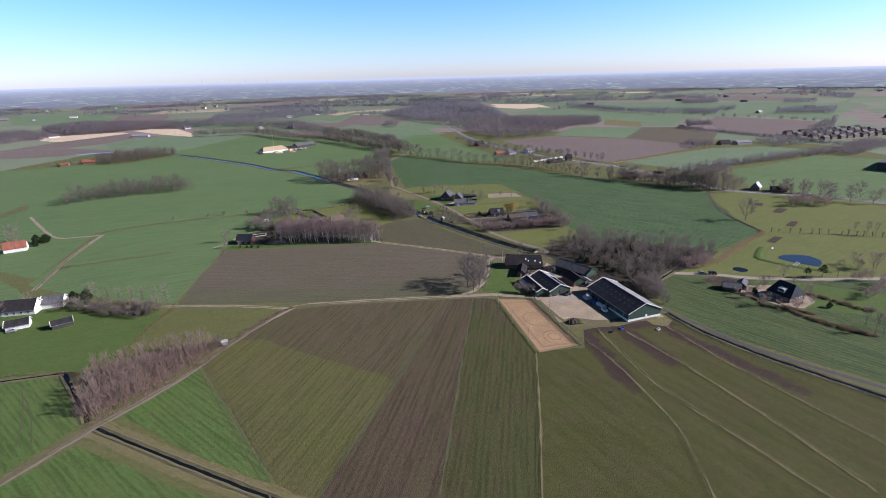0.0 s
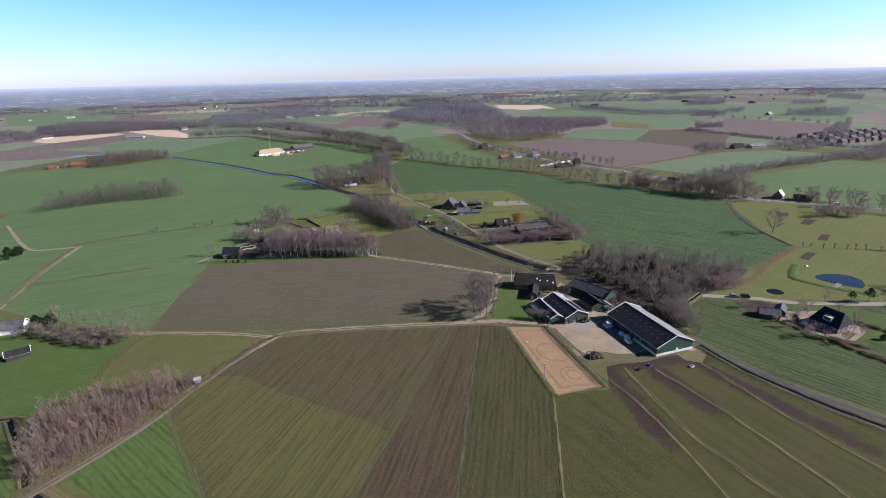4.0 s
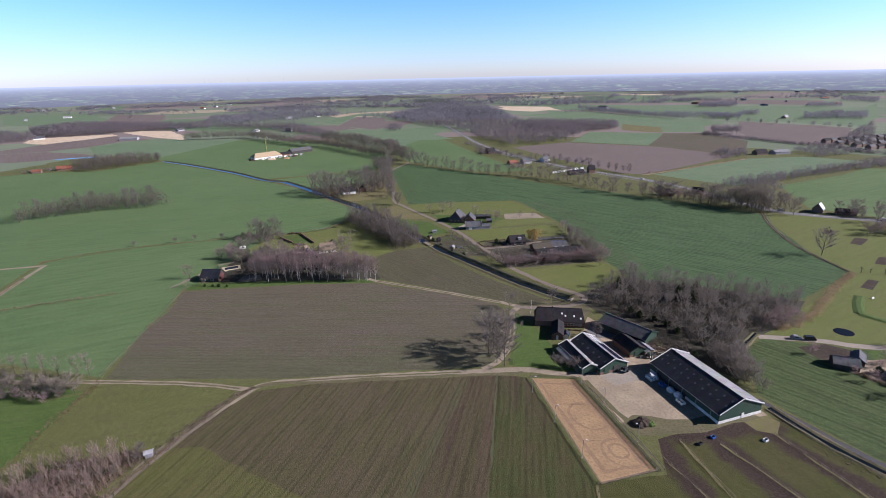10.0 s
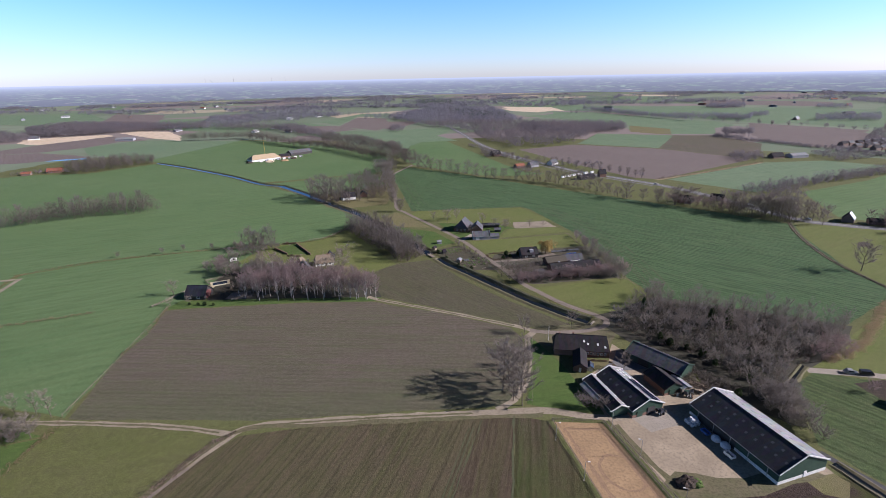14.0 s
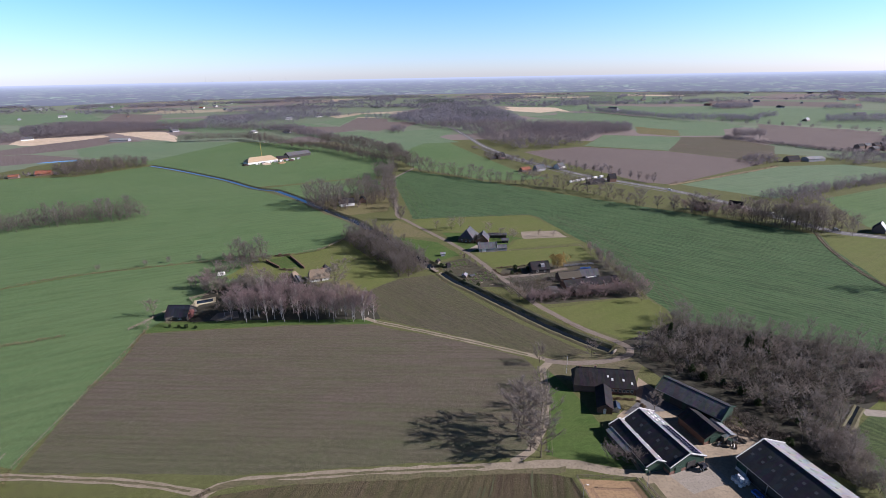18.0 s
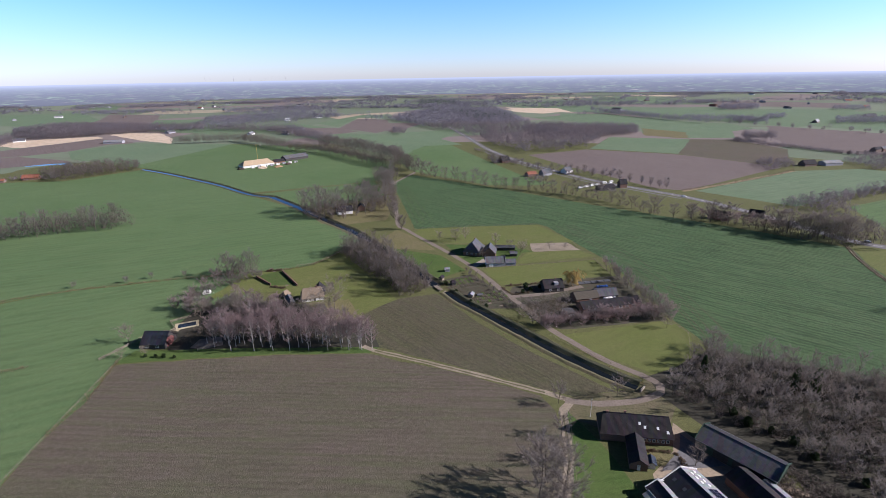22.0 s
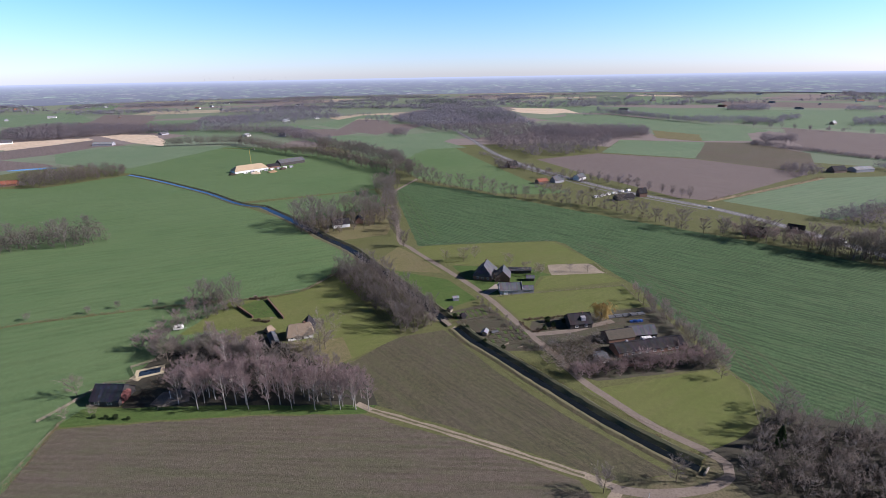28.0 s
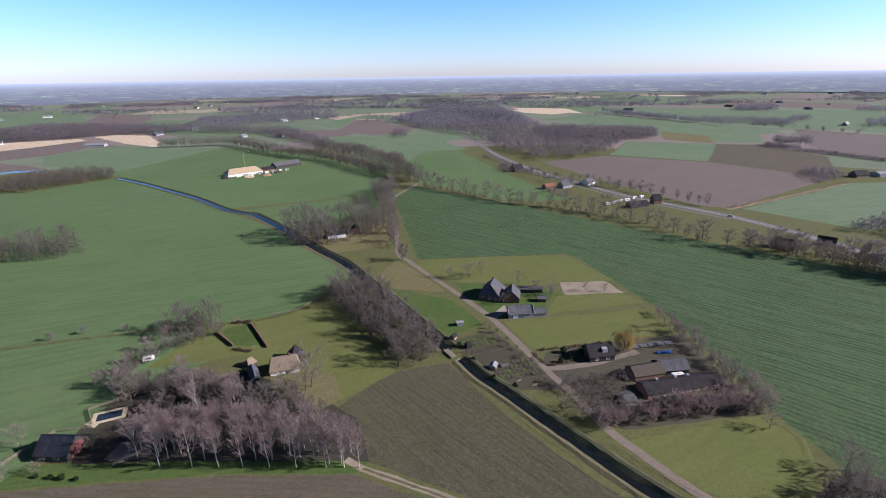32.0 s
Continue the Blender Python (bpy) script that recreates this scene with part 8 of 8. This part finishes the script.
for k in range(5):
    gable("cold_frame", 72 + 4.2 * k, 428 + 0.8 * k, 12, 3.0, 2.4, 0.5, 0.8, DARK_B, SKYLIGHT, "low dark cold frame in the vegetable garden", "cold frame", "cold frames")
door(grey, -3.0, -3.57, 0.0, 2.6, 2.5, 0, WHITE, "gate")
door(grey, 2.2, -3.57, 0.0, 2.6, 2.5, 0, GREY_B, "gate")
for k in range(3):
    window(hf, -7.82, -3.4 + 3.2 * k, 0.9, 1.2, 1.5, 90)
window(gh, -2.5, -4.82, 0.9, 1.4, 1.3, 0)
window(gh, 2.5, -4.82, 0.9, 1.4, 1.3, 0)
part("dormer", Geo().box(1.5, -2.4, 3.6, 2.4, 2.4, 1.9), GREY_B, gh, "pale dormer")
part("dormer", Geo().box(0.4, -3.9, 4.3, 3.4, 2.8, 2.0), WHITE, he, "glazed dormer")
part("dormer_glass", Geo().box(0.4, -5.33, 4.6, 3.0, 0.06, 1.4), GLASS, he)
for k in range(3):
    window(he, -4.2 + 4.2 * k, -6.27, 0.9, 1.4, 1.4, 0)
window(he, 6.37, -2, 0.9, 1.8, 1.8, 90)
window(he, 6.37, 2.5, 0.9, 1.4, 1.6, 90)
for k in range(5):
    window(hl, -7.5 + 3.6 * k, -5.07, 0.9, 1.2, 1.4, 0)
hedge("lane_hedge", [(24, 424), (27, 417), (30, 414), (40, 417)], 1.1, 1.2, 24, BRUSH, "clipped hedge at the lane corner", 0.7)
hedge("lane_hedge", [(27, 426), (44, 429), (62, 433)], 1.4, 1.4, 20, BRUSH, "garden hedge behind the dark cottage", 0.8)
scrub("canal_scrub", row([(10, 395), (-2, 412), (-10, 424), (-18, 436)], 1.6, 91, 2.0) + row([(30, 368), (18, 384)], 1.8, 92, 1.5), 1.3, 1.0, 16, BRUSH, "bramble scrub on the canal bank", "scrub", 93, 0.1)
scrub("bank_grass", row([(57, 346), (30, 371), (13, 396), (-2, 413)], 0.8, 94, 0.6) + row([(48, 338), (22, 364), (4, 389), (-11, 409)], 0.8, 95, 0.6), 0.6, 0.7, 9, REED_T, "dry tufts on the canal banks", "grass", 96, 0.08)
scrub("ditch_grass", row([(-128, 154), (-92, 137), (-50, 118)], 0.8, 97, 0.6) + row([(-130, 146), (-92, 129), (-60, 114)], 0.8, 98, 0.6) + row([(-168, 184), (-137, 152)], 0.9, 99, 0.5), 0.6, 0.7, 8, REED_T, "dry tufts on the ditch banks", "grass", 99, 0.08)

# ---- building site, far houses, turbines ----
crane = thing("tower_crane", -291, 898, 0, 160, "small yellow tower crane at the building site", "crane")
part("mast", Geo().tube((0, 0, 0), (0, 0, 27), 0.35, 0.3, 4), YELLOW, crane)
part("jib", Geo().tube((-8, 0, 27), (46, 0, 25.5), 0.3, 0.2, 4), YELLOW, crane)
part("counterweight", Geo().box(-8, 0, 25.6, 2.5, 1.2, 1.8), CONCRETE, crane)
part("base", Geo().box(0, 0, 0, 4, 4, 0.8), CONCRETE, crane)
for k, (x, y, r) in enumerate(((-296, 842, 5), (-268, 850, 7), (-248, 858, 6), (-240, 880, 5))):
    ob = thing("spoil_heap", x, y, 0, 20 * k, "heap of excavated sand and soil", "heap", "spoil heaps")
    part("spoil", Geo().blob(0, 0, 0, r, r * 0.7, 2.4, k, 0.2, 14, 6), (MUD, PALE, SAND, MUD)[k], ob)
for k in range(8):
    ob = thing("building_container", -282 + 7 * k, 852 + 6.0 * k, 0, 40, "small pale site cabin", "cabin", "site cabins")
    part("box", Geo().box(0, 0, 0, 5, 2.4, 2.5), (WHITE, GREY_B)[k % 2], ob)
    part("door", Geo().box(1.0, -1.22, 0.1, 0.9, 0.05, 2.0), DARK_B, ob)
rnd3 = random.Random(8)
for i in range(11):
    for j in range(4):
        x, y = 655 + 17 * i - 4 * j + rnd3.uniform(-2, 2), 822 + 26 * j + 5 * i
        gable("terraced_house", x, y, 22, 13.5, 8.5, 4.6, 7.6, HOUSE_B, (ROOF_MID, TILE_DARK)[(i + j) % 2], "brick terraced house in a village row", "house", "village houses", over=0.3)
for k in range(90):
    y = rnd3.uniform(1000, 3200)
    x = rnd3.uniform(-1.0, 1.0) * y
    if abs(x - 250) < 560 and y < 1500 or abs(x - 150) < 320 and y < 2200 or math.hypot(x, y - 115) > 3300 or (-620 < x < 0 and y < 1160):
        continue
    gable("distant_farmhouse", x, y, rnd3.uniform(0, 180), rnd3.uniform(12, 30), rnd3.uniform(8, 12), 3.0, rnd3.uniform(6, 8), rnd3.choice((GREY_B, WHITE, HOUSE_B)), rnd3.choice((ROOF_MID, TILE_SLATE, TILE_RED, ROOF_GREY, ROOF_GREY)), "farm building far off in the fields", "house", "distant farms", over=0.5)

# plants and clutter of the gardens
for nm, poly, n, h in (("allotment_plants", [(-13, 434), (7, 445), (25, 411), (30, 396), (14, 396), (-2, 412)], 420, 0.7), ("orchard_brush", [(31, 399), (56, 409), (60, 392), (50, 376), (38, 378)], 420, 1.2), ("garden_plants", [(26, 413), (34, 424), (62, 431), (96, 438), (98, 418), (66, 416), (46, 417)], 260, 0.8),
                       ("copse_brush", [(-142, 362), (-60, 366), (-66, 384), (-120, 398), (-140, 390)], 380, 1.4), ("farm_brush", FARMW, 520, 1.3), ("farmstead_brush", [(-228, 264), (-152, 250), (-160, 240), (-205, 246)], 180, 1.0), ("cottage_brush", [(-130, 449), (-118, 457), (-104, 435), (-118, 434)], 70, 0.7)):
    scrub(nm, spots(poly, n, 0.9, len(nm)), h, 0.9, 14, BRUSH, "tangle of low winter plants and brush", "plants", len(nm), 0.07)
scrub("canal_bank_brush", row([(p[0] + 3.6, p[1] + 3.0) for p in CANAL_A], 1.0, 51, 1.4) + row([(p[0] + 3.6, p[1] + 3.0) for p in CANAL_B[3:8]], 1.6, 52, 1.2), 1.7, 1.1, 16, BRUSH, "brush and dead weeds on the canal's steep bank", "plants", 53, 0.08)

# small things in the meadows
hut = gable("field_shelter", -104.2, 208.5, 25, 2.2, 1.8, 1.9, 2.4, GREY_B, GREY_B, "small pale blue field hut by the track", "hut")
door(hut, 0, -0.93, 0, 0.8, 1.7, 0, GREY_B)
slide = thing("garden_slide", 226, 283.5, 0, 20, "white garden slide beside the pond", "slide")
for s in (0.7, -0.7):
    part("chute", Geo().slab([(-2.4, s - 0.45, 0.15), (2.0, s - 0.45, 2.0), (2.0, s + 0.45, 2.0), (-2.4, s + 0.45, 0.15)][::-1], 0.12), WHITE, slide)
    part("leg", Geo().tube((2.0, s, -0.1), (2.0, s, 2.0), 0.06, 0.06, 6), METAL, slide)
bench = thing("white_bench", 232, 315, 0, 30, "white bench on the lawn by the bund", "bench")
part("seat", Geo().box(0, 0, 0.4, 2.4, 0.6, 0.1), WHITE, bench)
part("backrest", Geo().box(0, 0.3, 0.5, 2.4, 0.08, 0.5), WHITE, bench)
for s in (1, -1):
    part("leg", Geo().box(s, 0, -0.05, 0.12, 0.5, 0.45), WHITE, bench)
rnd4 = random.Random(21)
hill = Geo().blob(0, 0, 0, 0.45, 0.4, 0.24, 3, 0.2, 8, 4).mesh("soil", BROWN_PLOT)
for k in range(46):
    u = rnd4.random()
    ob = thing("molehill", 122 + 32 * u + rnd4.gauss(0, 1.6), 204 - 44 * u + rnd4.gauss(0, 2.0), 0, rnd4.uniform(0, 360), "small dark molehill in the grass strip", "molehill", "molehills", rnd4.uniform(0.7, 1.3))
    part("soil", hill, None, ob)

# wind turbines on the horizon
blade = Geo().prism([(0.9, -1.4, 1.5), (0.9, 1.4, 1.5), (1.2, 1.4, 1.5), (1.2, -1.4, 1.5)], [(1.0, -0.3, 44), (1.0, 0.3, 44), (1.1, 0.3, 44), (1.1, -0.3, 44)]).mesh("blade", GREY_B)
for k, u in enumerate((-0.462, -0.447, -0.433, -0.407, -0.372, -0.349, -0.333, -0.303)):
    ob = thing("wind_turbine", u * 4300 - 15, 4500, 0, -45 + 9 * (k % 3), "tall pale wind turbine on the far horizon", "turbine", "wind turbines")
    part("tower", Geo().tube((0, 0, -1), (0, 0, 88), 2.6, 1.6, 10), GREY_B, ob)
    part("nacelle", Geo().box(-1.5, 0, 87, 9, 3.4, 3.6), GREY_B, ob)
    for j in range(3):
        b = part("blade", blade, None, ob)
        b.matrix_basis = Matrix.Translation((2.4, 0, 89)) @ Matrix.Rotation(radians(120 * j + 37 * k), 4, "X")
